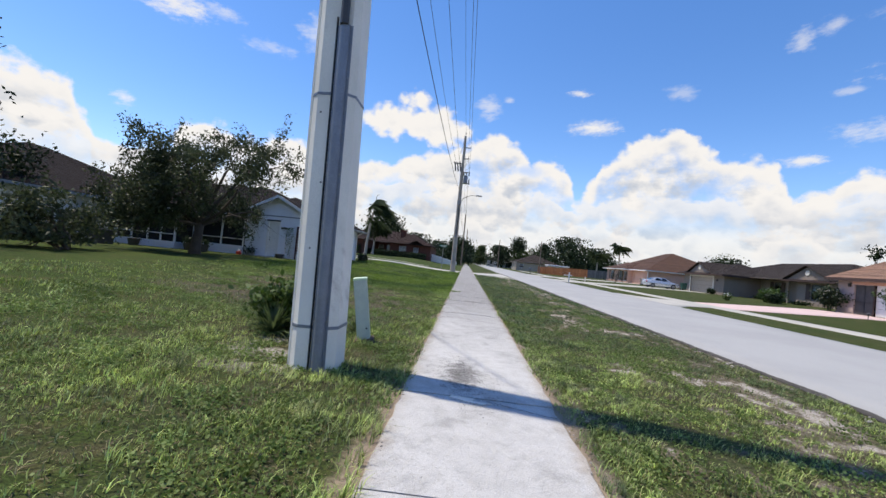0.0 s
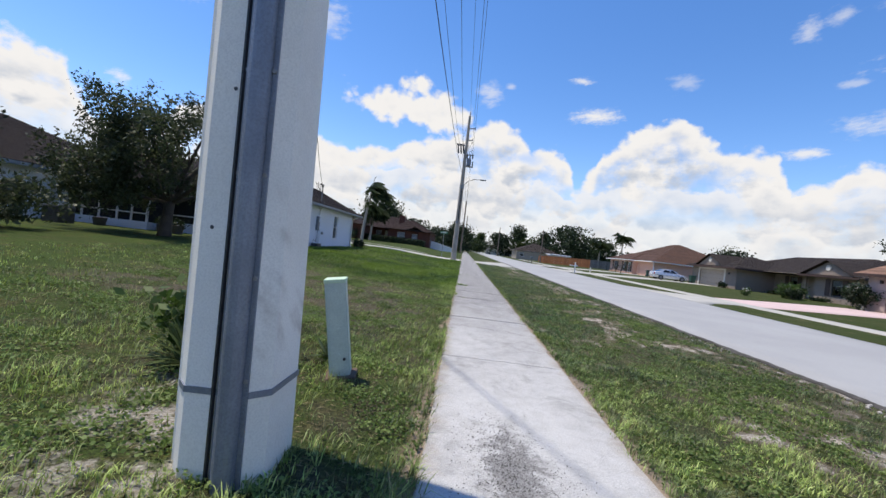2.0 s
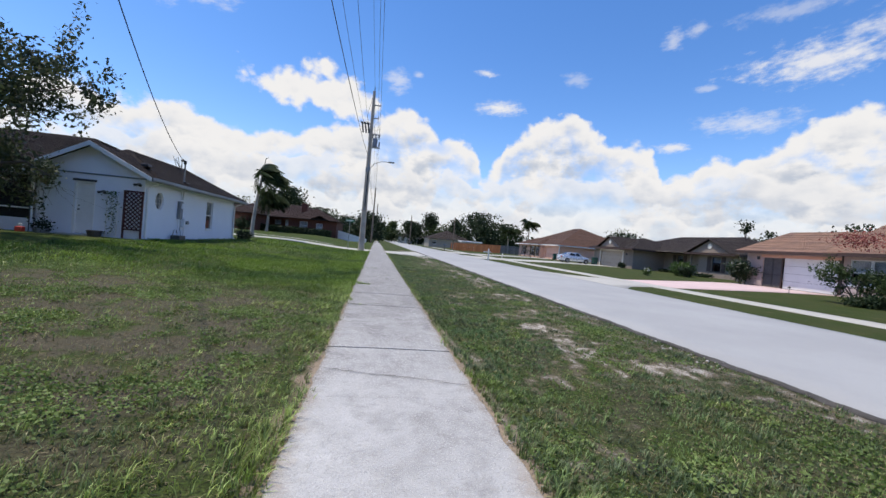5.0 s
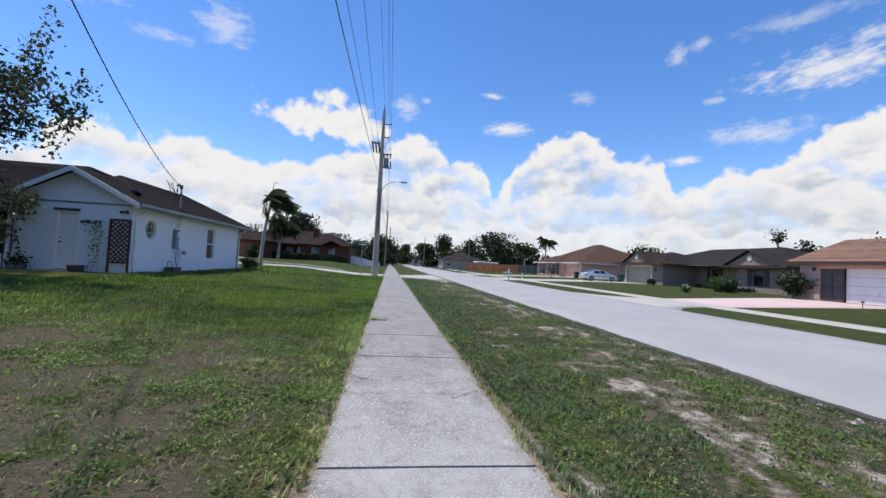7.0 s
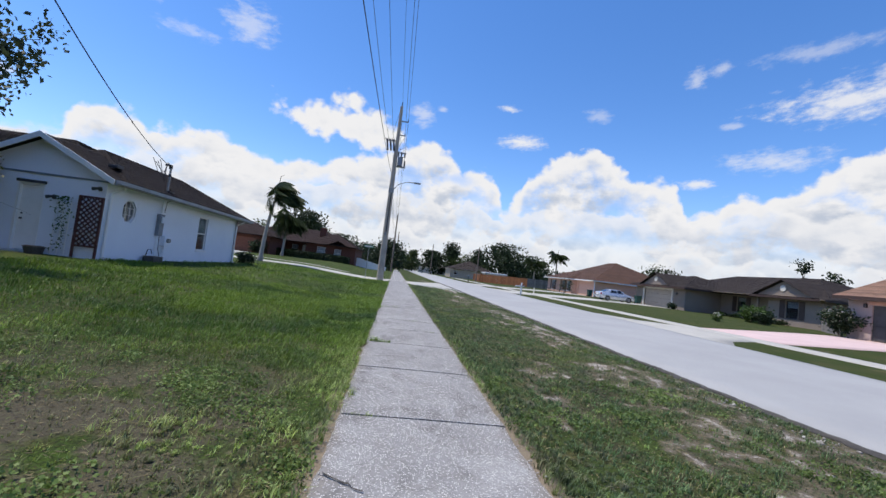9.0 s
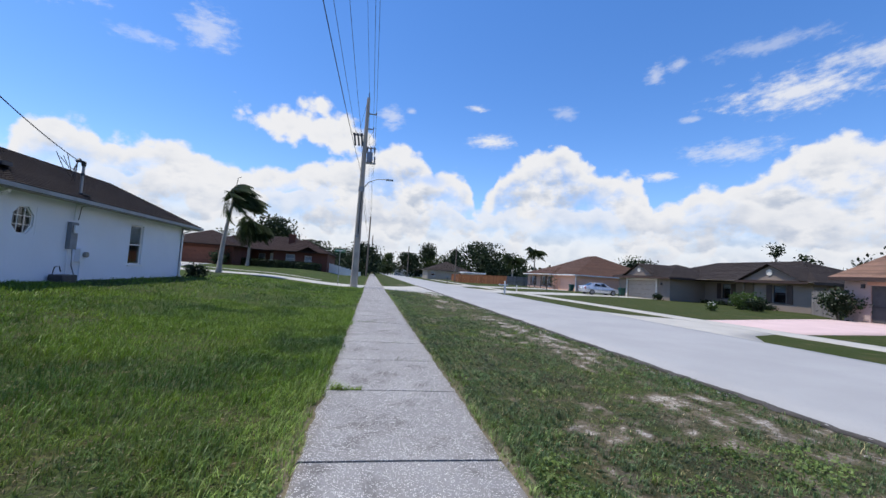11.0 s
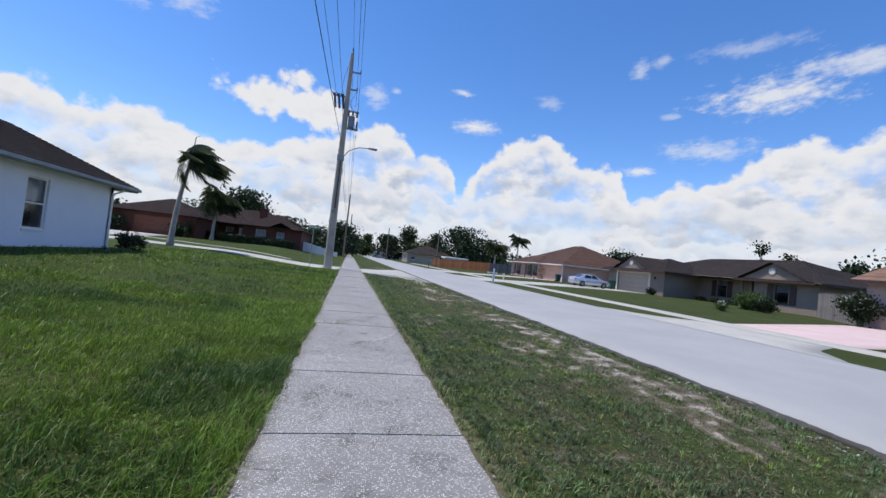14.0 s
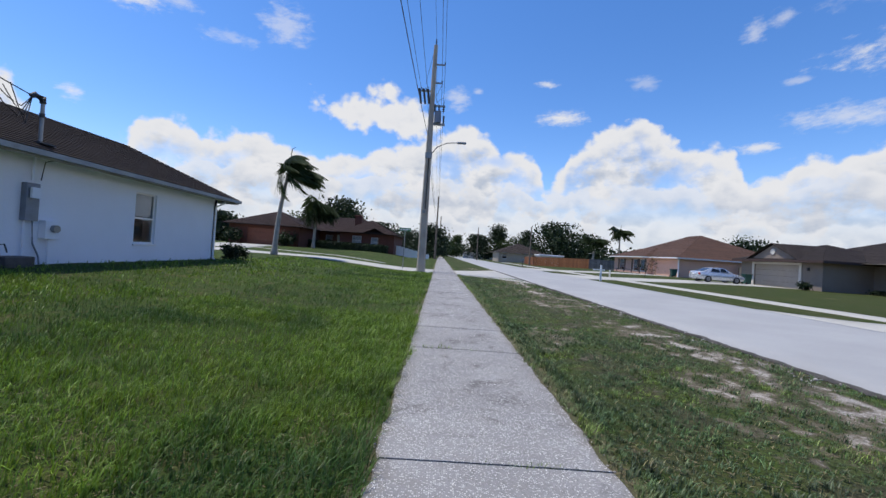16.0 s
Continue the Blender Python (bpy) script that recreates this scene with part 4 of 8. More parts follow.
# ---- pale blue house on the left ----
def blue_house():
    h = thing("house", "pale blue stucco bungalow with a dark shingle roof and screened porch", "house", at=pose(0, 0, 0))
    g = 0.2
    X, Y0, Y1 = -10.05, 25.1, 36.15
    bm = bmesh.new()
    wall_panel(bm, "x", X, -0.2, Y0 + 0.2, Y1, g, 3.0, [(31.55, 32.5, 0.97, 2.6), (25.95, 26.8, 1.75, 2.55)])
    part("wall", bm, BLUE_STUCCO, h)
    bm = bmesh.new()
    wall_panel(bm, "y", Y0, 0.2, -14.0, X, g, 3.0, [(-12.66, -11.88, 0.45, 2.63)])
    v = [bm.verts.new(p) for p in ((-14.3, Y0, 3.0), (-9.75, Y0, 3.0), (-12.025, Y0, 4.17), (-14.3, Y0 + 0.2, 3.0), (-9.75, Y0 + 0.2, 3.0), (-12.025, Y0 + 0.2, 4.17))]
    for f in ((0, 1, 2), (5, 4, 3), (0, 2, 5, 3), (1, 4, 5, 2), (0, 3, 4, 1)):
        bm.faces.new([v[i] for i in f])
    part("wall", bm, BLUE_STUCCO, h)
    part("trim_band", boxes((-14.0, Y0 - 0.03, 2.93, -10.0, Y0, 2.99)), GALV, h, "thin shadow-grey trim band")
    part("wall", boxes((-30, Y1 - 0.2, g, X, Y1, 3.0)), BLUE_STUCCO, h)
    panel_door(h, "y", Y0, -1, -12.66, -11.88, 0.45, 2.63, WHITE, WHITE)
    part("door_head", boxes((-12.7, Y0 - 0.05, 2.63, -11.84, Y0, 2.72)), DARK, h, "dark strip above the door")
    part("doorstep", boxes((-12.9, Y0 - 0.55, g, -11.6, Y0, 0.45), bevel=0.015), CONCRETE_PLAIN, h)
    window(h, "x", X, 1, 31.55, 32.5, 0.97, 2.6, WHITE, blind_to=0.46)
    # a second black board added deeper in, as the unlit room
    part("room_back", boxes((X - 0.75, 31.2, 0.7, X - 0.72, 32.85, 2.8)), BLACK, h, "black board standing in for the unlit room behind the window")
    # octagonal window with glazing bars
    w = thing("octagonal_window", "", "")
    w.parent = h
    cy, cz = 26.375, 2.15
    ring = bmesh.new()
    n = 8
    rows = [[ring.verts.new((X + dx, cy + ry * math.cos(a), cz + rz * math.sin(a))) for a in (2 * math.pi * (k + 0.5) / n for k in range(n))]
            for dx, ry, rz in ((-0.1, 0.355, 0.385), (-0.06, 0.355, 0.385), (-0.06, 0.39, 0.42), (-0.1, 0.39, 0.42))]
    for r, s in zip(rows, rows[1:]):
        for k in range(n):
            ring.faces.new((r[k], r[(k + 1) % n], s[(k + 1) % n], s[k]))
    part("window_frame", ring, WHITE, w)
    surround = bmesh.new()
    sq = [(25.95, 1.75), (26.8, 1.75), (26.8, 2.55), (25.95, 2.55)]
    outer, inner, back = [], [], []
    for k in range(n):
        a = 2 * math.pi * (k + 0.5) / n
        c, s = math.cos(a), math.sin(a)
        m = max(abs(c) / 0.425, abs(s) / 0.40) if abs(c) / 0.425 > 0 else 1
        outer.append(surround.verts.new((X - 0.004, cy + c / m, cz + s / m)))
        inner.append(surround.verts.new((X - 0.004, cy + 0.39 * c, cz + 0.42 * s)))
        back.append(surround.verts.new((X - 0.1, cy + 0.39 * c, cz + 0.42 * s)))
    for k in range(n):
        surround.faces.new((outer[k], outer[(k + 1) % n], inner[(k + 1) % n], inner[k]))
        surround.faces.new((inner[k], inner[(k + 1) % n], back[(k + 1) % n], back[k]))
    for k, (cu, cw) in ((0, (26.8, 2.55)), (2, (25.95, 2.55)), (4, (25.95, 1.75)), (6, (26.8, 1.75))):
        surround.faces.new((outer[k], surround.verts.new((X - 0.004, cu, cw)), outer[k + 1]))
    part("surround", surround, BLUE_STUCCO, w)
    for s in (-1, 1):
        part("glazing_bar", boxes((X - 0.085, cy + s * 0.12 - 0.011, cz - 0.35, X - 0.07, cy + s * 0.12 + 0.011, cz + 0.35)), WHITE, w)
        part("glazing_bar", boxes((X - 0.088, cy - 0.33, cz + s * 0.125 - 0.011, X - 0.072, cy + 0.33, cz + s * 0.125 + 0.011)), WHITE, w)
    part("pane", boxes((X - 0.11, cy - 0.40, cz - 0.40, X - 0.1, cy + 0.40, cz + 0.40)), GLASS, w).visible_shadow = False
    part("window_back", boxes((X - 0.5, cy - 0.6, cz - 0.6, X - 0.47, cy + 0.6, cz + 0.6)), BLACK, w)
    # roof: east wing with its ridge along y and a hip at the far end, a gable over the door, the main body behind
    ex0, ex1, ey0, ey1, ez = -15.45, -9.55, 25.0, 37.0, 3.05
    ga, gb, gz0, gzt = -14.4, -9.65, 3.0, 4.24     # gable over the door
    gm = (ga + gb) / 2
    roof(hip_planes(ex0, ex1, 25.32, ey1, ez, 0.52), SHINGLE_GREY, h, 0.15)
    roof([[(ga, 27.6, gz0), (ga, ey0 - 0.22, gz0), (gm, ey0 - 0.22, gzt), (gm, 27.6, gzt)], [(gb, ey0 - 0.22, gz0), (gb, 27.6, gz0), (gm, 27.6, gzt), (gm, ey0 - 0.22, gzt)]], SHINGLE_GREY, h, 0.15)
    roof(hip_planes(-28.0, -10.9, 26.4, 36.6, 3.3, 0.42), SHINGLE_GREY, h, 0.15)
    slab_under(h, ex0, ex1 - 0.02, 25.32, ey1 - 0.02, ez - 0.06, WHITE)
    # rake boards along the gable
    for x1 in (ga, gb):
        bm = bmesh.new()
        pts = [(x1, ey0 - 0.26, gz0 - 0.15), (x1, ey0 - 0.26, gz0 + 0.03), (gm, ey0 - 0.26, gzt + 0.03), (gm, ey0 - 0.26, gzt - 0.15)]
        a = [bm.verts.new(q) for q in pts]
        b = [bm.verts.new((q[0], q[1] + 0.04, q[2])) for q in pts]
        bm.faces.new(a), bm.faces.new(b[::-1])
        for i in range(4):
            bm.faces.new((a[i], a[(i + 1) % 4], b[(i + 1) % 4], b[i]))
        part("rake_board", bm, WHITE, h, "white gable board")
    bm = boxes((ex1 + 0.005, ey0 - 0.3, ez - 0.15, ex1 + 0.015, ey1, ez - 0.02), (ex1 + 0.015, ey0 - 0.3, ez - 0.15, ex1 + 0.13, ey1, ez - 0.14), (ex1 + 0.12, ey0 - 0.3, ez - 0.14, ex1 + 0.13, ey1, ez - 0.03))
    part("gutter", bm, GUTTER, h, "weathered grey-white metal gutter")
    part("fascia", boxes((ex1 - 0.03, ey0 - 0.3, ez - 0.2, ex1, ey1, ez - 0.03), (ex0, ey1 - 0.03, ez - 0.2, ex1 - 0.03, ey1, ez - 0.03)), GUTTER, h)
    downspout(h, X, Y0 + 0.16, 0.35, ez - 0.13, (1, 0), WHITE)
    downspout(h, X, Y1 - 0.15, 0.35, ez - 0.13, (1, 0), WHITE)
    part("roof_vent", boxes((-10.75, 26.0, 3.6, -10.45, 26.35, 3.72), bevel=0.02), DARK, h, "black roof vent")
    # screened porch
    px0, px1, py = -21.7, -14.0, 24.9
    part("porch_kneewall", boxes((-17.4, py, g, px1, py + 0.15, 0.92)), BLUE_STUCCO, h, "pale knee wall under the porch screen")
    part("porch_kneewall", boxes((px0 - 0.2, 23.4, g, -17.4, 23.55, 0.80), (-17.4, 23.4, g, -17.25, py, 0.80)), BLUE_STUCCO, h, "pale knee wall under the porch screen")
    for x in (-17.4, -15.45, -14.03):
        part("porch_post", boxes((x - 0.04, py + 0.02, 0.92, x + 0.04, py + 0.1, 2.65)), WHITE, h, "thin white screen post")
    for x in (-21.9, -20.95, -20.0, -19.0, -18.2, -17.35):
        part("porch_post", boxes((x - 0.04, 23.43, 0.80, x + 0.04, 23.5, 2.6)), WHITE, h, "thin white screen post")
    part("porch_rail", boxes((-17.36, py + 0.03, 1.30, -15.49, py + 0.09, 1.36), (-15.41, py + 0.03, 1.30, -14.07, py + 0.09, 1.36)), WHITE, h)
    part("porch_rail", boxes((-21.86, 23.44, 1.2, -20.99, 23.49, 1.26), (-20.91, 23.44, 1.2, -20.04, 23.49, 1.26), (-19.96, 23.44, 1.2, -19.04, 23.49, 1.26), (-18.96, 23.44, 1.2, -18.24, 23.49, 1.26), (-18.16, 23.44, 1.2, -17.39, 23.49, 1.26)), WHITE, h)
    part("insect_screen", boxes((-17.4, py + 0.12, 0.92, px1, py + 0.13, 2.65)), BLACK, h, "black insect screen")
    part("insect_screen", boxes((px0, 23.52, 0.80, -17.4, 23.53, 2.6), (-17.3, 23.53, 0.8, -17.29, py, 2.6)), BLACK, h, "black insect screen")
    # the main roof comes down over the porch, with a white board along its eave
    roof([[(-22.3, 24.45, 2.88), (-13.2, 24.45, 2.88), (-13.2, 28.1, 4.18), (-15.9, 31.3, 5.32), (-22.3, 31.3, 5.32)]], SHINGLE_GREY, h, 0.15)
    roof([[(-22.2, 23.0, 2.74), (-17.2, 23.0, 2.74), (-17.2, 25.4, 3.2), (-22.2, 25.4, 3.2)]], SHINGLE_GREY, h, 0.15)
    part("porch_fascia", boxes((-17.16, 24.40, 2.70, -13.2, 24.44, 2.87), bevel=0.006), WHITE, h, "white painted porch eave board")
    part("porch_fascia", boxes((-22.2, 22.95, 2.56, -17.2, 22.99, 2.73), bevel=0.006), WHITE, h, "white painted porch eave board")
    part("porch_ceiling", boxes((-17.4, 24.45, 2.66, -13.25, 26.9, 2.7), (-22.0, 23.0, 2.6, -17.4, 26.9, 2.64)), WHITE, h, "white porch soffit")
    part("corner_post", boxes((-17.52, py - 0.06, 0.2, -17.3, py + 0.12, 2.68), bevel=0.008), BLUE_STUCCO, h, "pale square porch corner post")
    # west wing, its corner towards the lawn
    bm = bmesh.new()
    wx, wy = -22.0, 18.1
    wall_panel(bm, "x", wx, -0.2, wy + 0.2, 28.5, g, 3.0)
    wall_panel(bm, "y", wy, 0.2, -35.0, wx, g, 3.0, [(-27.2, -26.3, 1.0, 2.5), (-30.5, -29.7, 1.0, 2.5)])
    part("wall", bm, BLUE_STUCCO, h)
    window(h, "y", wy, -1, -27.2, -26.3, 1.0, 2.5, WHITE)
    window(h, "y", wy, -1, -30.5, -29.7, 1.0, 2.5, WHITE, blind_to=0.2)
    roof(hip_planes(-35.3, -21.4, 17.5, 32.5, 3.0, 0.44), SHINGLE_GREY, h, 0.15)
    slab_under(h, -35.3, -21.4, 17.5, 32.5, 2.97, WHITE)
    fascia_ring(h, -35.3, -21.4, 17.5, 32.5, 2.98, GUTTER)
    part("wall", boxes((-35.0, 18.3, g, -34.8, 36.0, 3.0)), BLUE_STUCCO, h)


blue_house()


# ---- tan house across the road ----
def tan_house():
    h = thing("house", "mauve tan stucco ranch house with orange-tan shingles and white shutters", "house")
    g, X = 0.12, 28.6
    holes = [(27.3, 30.9, 0.30, 2.5), (31.0, 32.45, 0.32, 2.47), (24.5, 26.75, 1.05, 2.62), (19.1, 20.2, 1.05, 2.62), (15.2, 16.3, 0.98, 2.62)]
    bm = bmesh.new()
    wall_panel(bm, "x", X, 0.2, 13.9, 33.8, g, 2.95, holes)
    part("wall", bm, TAN_STUCCO, h)
    part("wall", boxes((X + 0.2, 33.6, g, 38.0, 33.8, 2.95), (X + 0.2, 13.9, g, 38.0, 14.1, 2.95), (37.8, 14.1, g, 38.0, 33.6, 2.95)), TAN_STUCCO, h)
    part("wall", boxes((30.2, 9.5, g, 30.4, 13.9, 2.95), (30.4, 9.5, g, 38.0, 9.7, 2.95)), TAN_STUCCO, h)
    # pink strip paints in the sunlight on the wall below the eave's shade
    part("sunlit_strip", boxes((X - 0.03, 13.9, g, X, 24.4, 0.78)), PINK_STUCCO, h, "pink strip standing in for the sunlit wall foot below the eave's shade")
    part("corner_board", boxes((X - 0.12, 13.85, g, X + 0.02, 14.15, 2.95)), BROWN, h, "dark brown corner board")
    garage_door(h, "x", X, -1, 27.3, 30.9, 0.32, 2.5, WHITE)
    part("garage_back", boxes((X + 0.5, 27.0, 0.2, X + 0.55, 32.6, 2.8)), BLACK, h)
    part("header", boxes((X - 0.025, 27.2, 2.5, X - 0.002, 32.6, 2.7)), PINK_STUCCO, h, "pink painted header")
    part("jamb", boxes((X - 0.03, 30.9, 0.3, X + 0.1, 31.0, 2.5)), BROWN, h)
    part("jamb", boxes((X - 0.03, 27.2, 0.3, X + 0.1, 27.3, 2.5)), BROWN, h)
    part("screen_door", boxes((X + 0.1, 31.0, 0.35, X + 0.13, 32.45, 2.47)), SCREEN_BLIND, h, "dark screen door")
    part("screen_rail", boxes((X + 0.07, 31.0, 1.2, X + 0.1, 32.45, 1.28), (X + 0.07, 31.7, 0.35, X + 0.1, 31.78, 1.2), (X + 0.07, 31.7, 1.28, X + 0.1, 31.78, 2.47)), DARK, h)
    window(h, "x", X, -1, 25.65, 26.75, 1.05, 2.62, WHITE, blind_to=0.55)
    window(h, "x", X, -1, 24.5, 25.6, 1.05, 2.62, WHITE, blind_to=0.45)
    part("mullion", boxes((X + 0.0, 25.6, 1.05, X + 0.15, 25.65, 2.62)), WHITE, h)
    part("shutter", boxes((X - 0.045, 23.95, 1.02, X - 0.002, 24.42, 2.65)), WHITE, h)
    window(h, "x", X, -1, 19.1, 20.2, 1.05, 2.62, WHITE, blind_to=0.9, shutters=WHITE)
    window(h, "x", X, -1, 15.2, 16.3, 0.98, 2.62, WHITE, blind_to=0.9, shutters=WHITE)
    z = 2.97
    roof(gable_planes(27.95, 38.6, 9.2, 27.9, z, 0.46), SHINGLE_TAN, h, 0.2)
    roof(gable_planes(27.9, 37.9, 27.0, 34.2, z - 0.05, 0.37), SHINGLE_TAN, h, 0.2)
    part("fascia", boxes((27.9, 9.2, z - 0.2, 27.95, 27.0, z - 0.01), (27.85, 27.0, z - 0.24, 27.9, 34.2, z - 0.05)), BROWN, h, "dark brown fascia board")
    slab_under(h, 27.95, 38.5, 9.25, 34.1, z - 0.07, BROWN)
    for x0, x1, y, zt, zb in ((27.9, 37.9, 34.0, z - 0.05 + 5.0 * 0.37, z - 0.05), (27.95, 38.6, 27.75, z + 5.32 * 0.46, z), (27.95, 38.6, 9.4, z + 5.32 * 0.46, z)):
        bm = bmesh.new()
        a = [bm.verts.new(q) for q in ((x0 + 0.3, y, zb), (x1 - 0.3, y, zb), ((x0 + x1) / 2, y, zt - 0.06))]
        b = [bm.verts.new((v.co.x, v.co.y - 0.1, v.co.z)) for v in a]
        bm.faces.new(a), bm.faces.new(b[::-1])
        for i in range(3):
            bm.faces.new((a[i], a[(i + 1) % 3], b[(i + 1) % 3], b[i]))
        part("gable_wall", bm, TAN_STUCCO, h)
    part("roof_vent", boxes((30.3, 27.3, 4.0, 30.7, 27.75, 4.2), bevel=0.02), DARK, h, "dark metal roof vent")
    part("downspout", tubes(([(28.45, 27.05, 2.8), (28.5, 27.05, 0.4)], 0.05), sides=8), BROWN, h, "dark brown downspout")
    part("downspout", tubes(([(28.45, 13.7, 2.8), (28.5, 13.7, 0.3)], 0.05), sides=8), BROWN, h, "dark brown downspout")
    part("garage_lamp", boxes((X - 0.14, 32.7, 2.3, X, 32.86, 2.55), bevel=0.02), DARK, h, "dark wall lamp")


tan_house()


# ---- taupe house with garage wing ----
def taupe_house():
    h = thing("house", "taupe stucco ranch house with dark grey hip roof and garage wing", "house")
    g = 0.1
    bm = bmesh.new()
    wall_panel(bm, "x", 31.3, 0.2, 52.3, 61.0, g, 2.75, [(54.3, 59.4, 0.25, 2.4)])
    wall_panel(bm, "y", 52.1, 0.2, 31.3, 35.8, g, 2.75)
    wall_panel(bm, "x", 35.6, 0.2, 46.4, 52.1, g, 2.75, [(48.9, 49.9, 0.95, 2.45)])
    wall_panel(bm, "x", 34.4, 0.2, 40.3, 45.0, g, 2.75, [(42.3, 43.4, 0.95, 2.45)])
    wall_panel(bm, "y", 45.0, 0.2, 34.4, 36.4, g, 2.75)
    wall_panel(bm, "x", 36.4, 0.2, 45.0, 46.4, g, 2.75, [(45.3, 46.2, 0.3, 2.35)])
    wall_panel(bm, "y", 40.1, 0.2, 34.4, 46.0, g, 2.75)
    wall_panel(bm, "y", 61.0, 0.2, 31.3, 46.0, g, 2.75)
    wall_panel(bm, "x", 46.0, 0.2, 40.1, 61.0, g, 2.75)
    part("wall", bm, GREY_STUCCO, h)
    panel_door(h, "x", 36.4, -1, 45.3, 46.2, 0.3, 2.35, BROWN, BROWN)
    garage_door(h, "x", 31.3, -1, 54.3, 59.4, 0.25, 2.4, TAUPE)
    part("garage_frame", boxes((31.24, 54.05, 0.2, 31.3, 54.3, 2.6), (31.24, 59.4, 0.2, 31.3, 59.65, 2.6), (31.24, 54.3, 2.4, 31.3, 59.4, 2.6)), CREAM, h, "cream garage door frame")
    part("garage_back", boxes((31.8, 54, 0.1, 31.85, 59.8, 2.6)), BLACK, h)
    window(h, "x", 35.6, -1, 48.9, 49.9, 0.95, 2.45, DARK, blind_to=0.3)
    window(h, "x", 34.4, -1, 42.3, 43.4, 0.95, 2.45, DARK, blind_to=0.4)
    for x, a, b in ((35.6, 48.3, 48.8), (35.6, 50.0, 50.5), (34.4, 41.7, 42.2), (34.4, 43.5, 44.0)):
        part("shutter", boxes((x - 0.05, a, 0.9, x - 0.002, b, 2.5), bevel=0.01), BROWN, h, "dark brown shutter")
    z = 2.82
    roof(hip_planes(30.6, 40.6, 51.4, 61.6, z, 0.34), SHINGLE_SLATE, h, 0.22)
    roof(hip_planes(34.2, 46.6, 39.6, 61.6, z + 0.005, 0.36), SHINGLE_SLATE, h, 0.22)
    for x, y0, y1, zt in ((30.75, 53.9, 59.7, 1.55), (33.75, 40.5, 46.2, 1.45)):
        m = (y0 + y1) / 2
        roof([[(x - 0.1, y0, z + 0.05), (x + 5, y0, z + 0.05), (x + 5, m, z + zt), (x - 0.1, m, z + zt)], [(x + 5, y1, z + 0.05), (x - 0.1, y1, z + 0.05), (x - 0.1, m, z + zt), (x + 5, m, z + zt)]], SHINGLE_SLATE, h, 0.22)
        bm = bmesh.new()
        a = [bm.verts.new(q) for q in ((x + 0.2, y0 + 0.25, z + 0.05), (x + 0.2, y1 - 0.25, z + 0.05), (x + 0.2, m, z + zt - 0.1))]
        b = [bm.verts.new((v.co.x + 0.15, v.co.y, v.co.z)) for v in a]
        bm.faces.new(a), bm.faces.new(b[::-1])
        for i in range(3):
            bm.faces.new((a[i], a[(i + 1) % 3], b[(i + 1) % 3], b[i]))
        part("gable_wall", bm, GREY_STUCCO, h)
        bm = bmesh.new()
        tube(bm, [(x + 0.14, m, z + zt * 0.5), (x + 0.2, m, z + zt * 0.5)], 0.28, 16)
        part("gable_vent", bm, CREAM, h, "round pale gable vent")
    part("fascia", boxes((30.55, 51.35, z - 0.2, 30.6, 61.6, z), (30.6, 51.35, z - 0.2, 35.4, 51.4, z), (33.7, 40.0, z - 0.2, 33.75, 46.6, z), (35.0, 46.6, z - 0.2, 35.05, 51.35, z), (33.75, 39.55, z - 0.2, 46.6, 39.6, z)), BROWN, h, "dark fascia board")
    slab_under(h, 30.6, 46.5, 51.4, 61.5, z - 0.04, TAUPE)
    slab_under(h, 33.75, 46.5, 39.6, 51.4, z - 0.04, TAUPE)
    part("porch_post", boxes((34.42, 46.3, g, 34.6, 46.48, 2.75)), GREY_STUCCO, h)
    part("wall_lamp", boxes((31.15, 53.3, 1.95, 31.3, 53.45, 2.2), bevel=0.02), DARK, h, "dark wall lamp")


taupe_house()


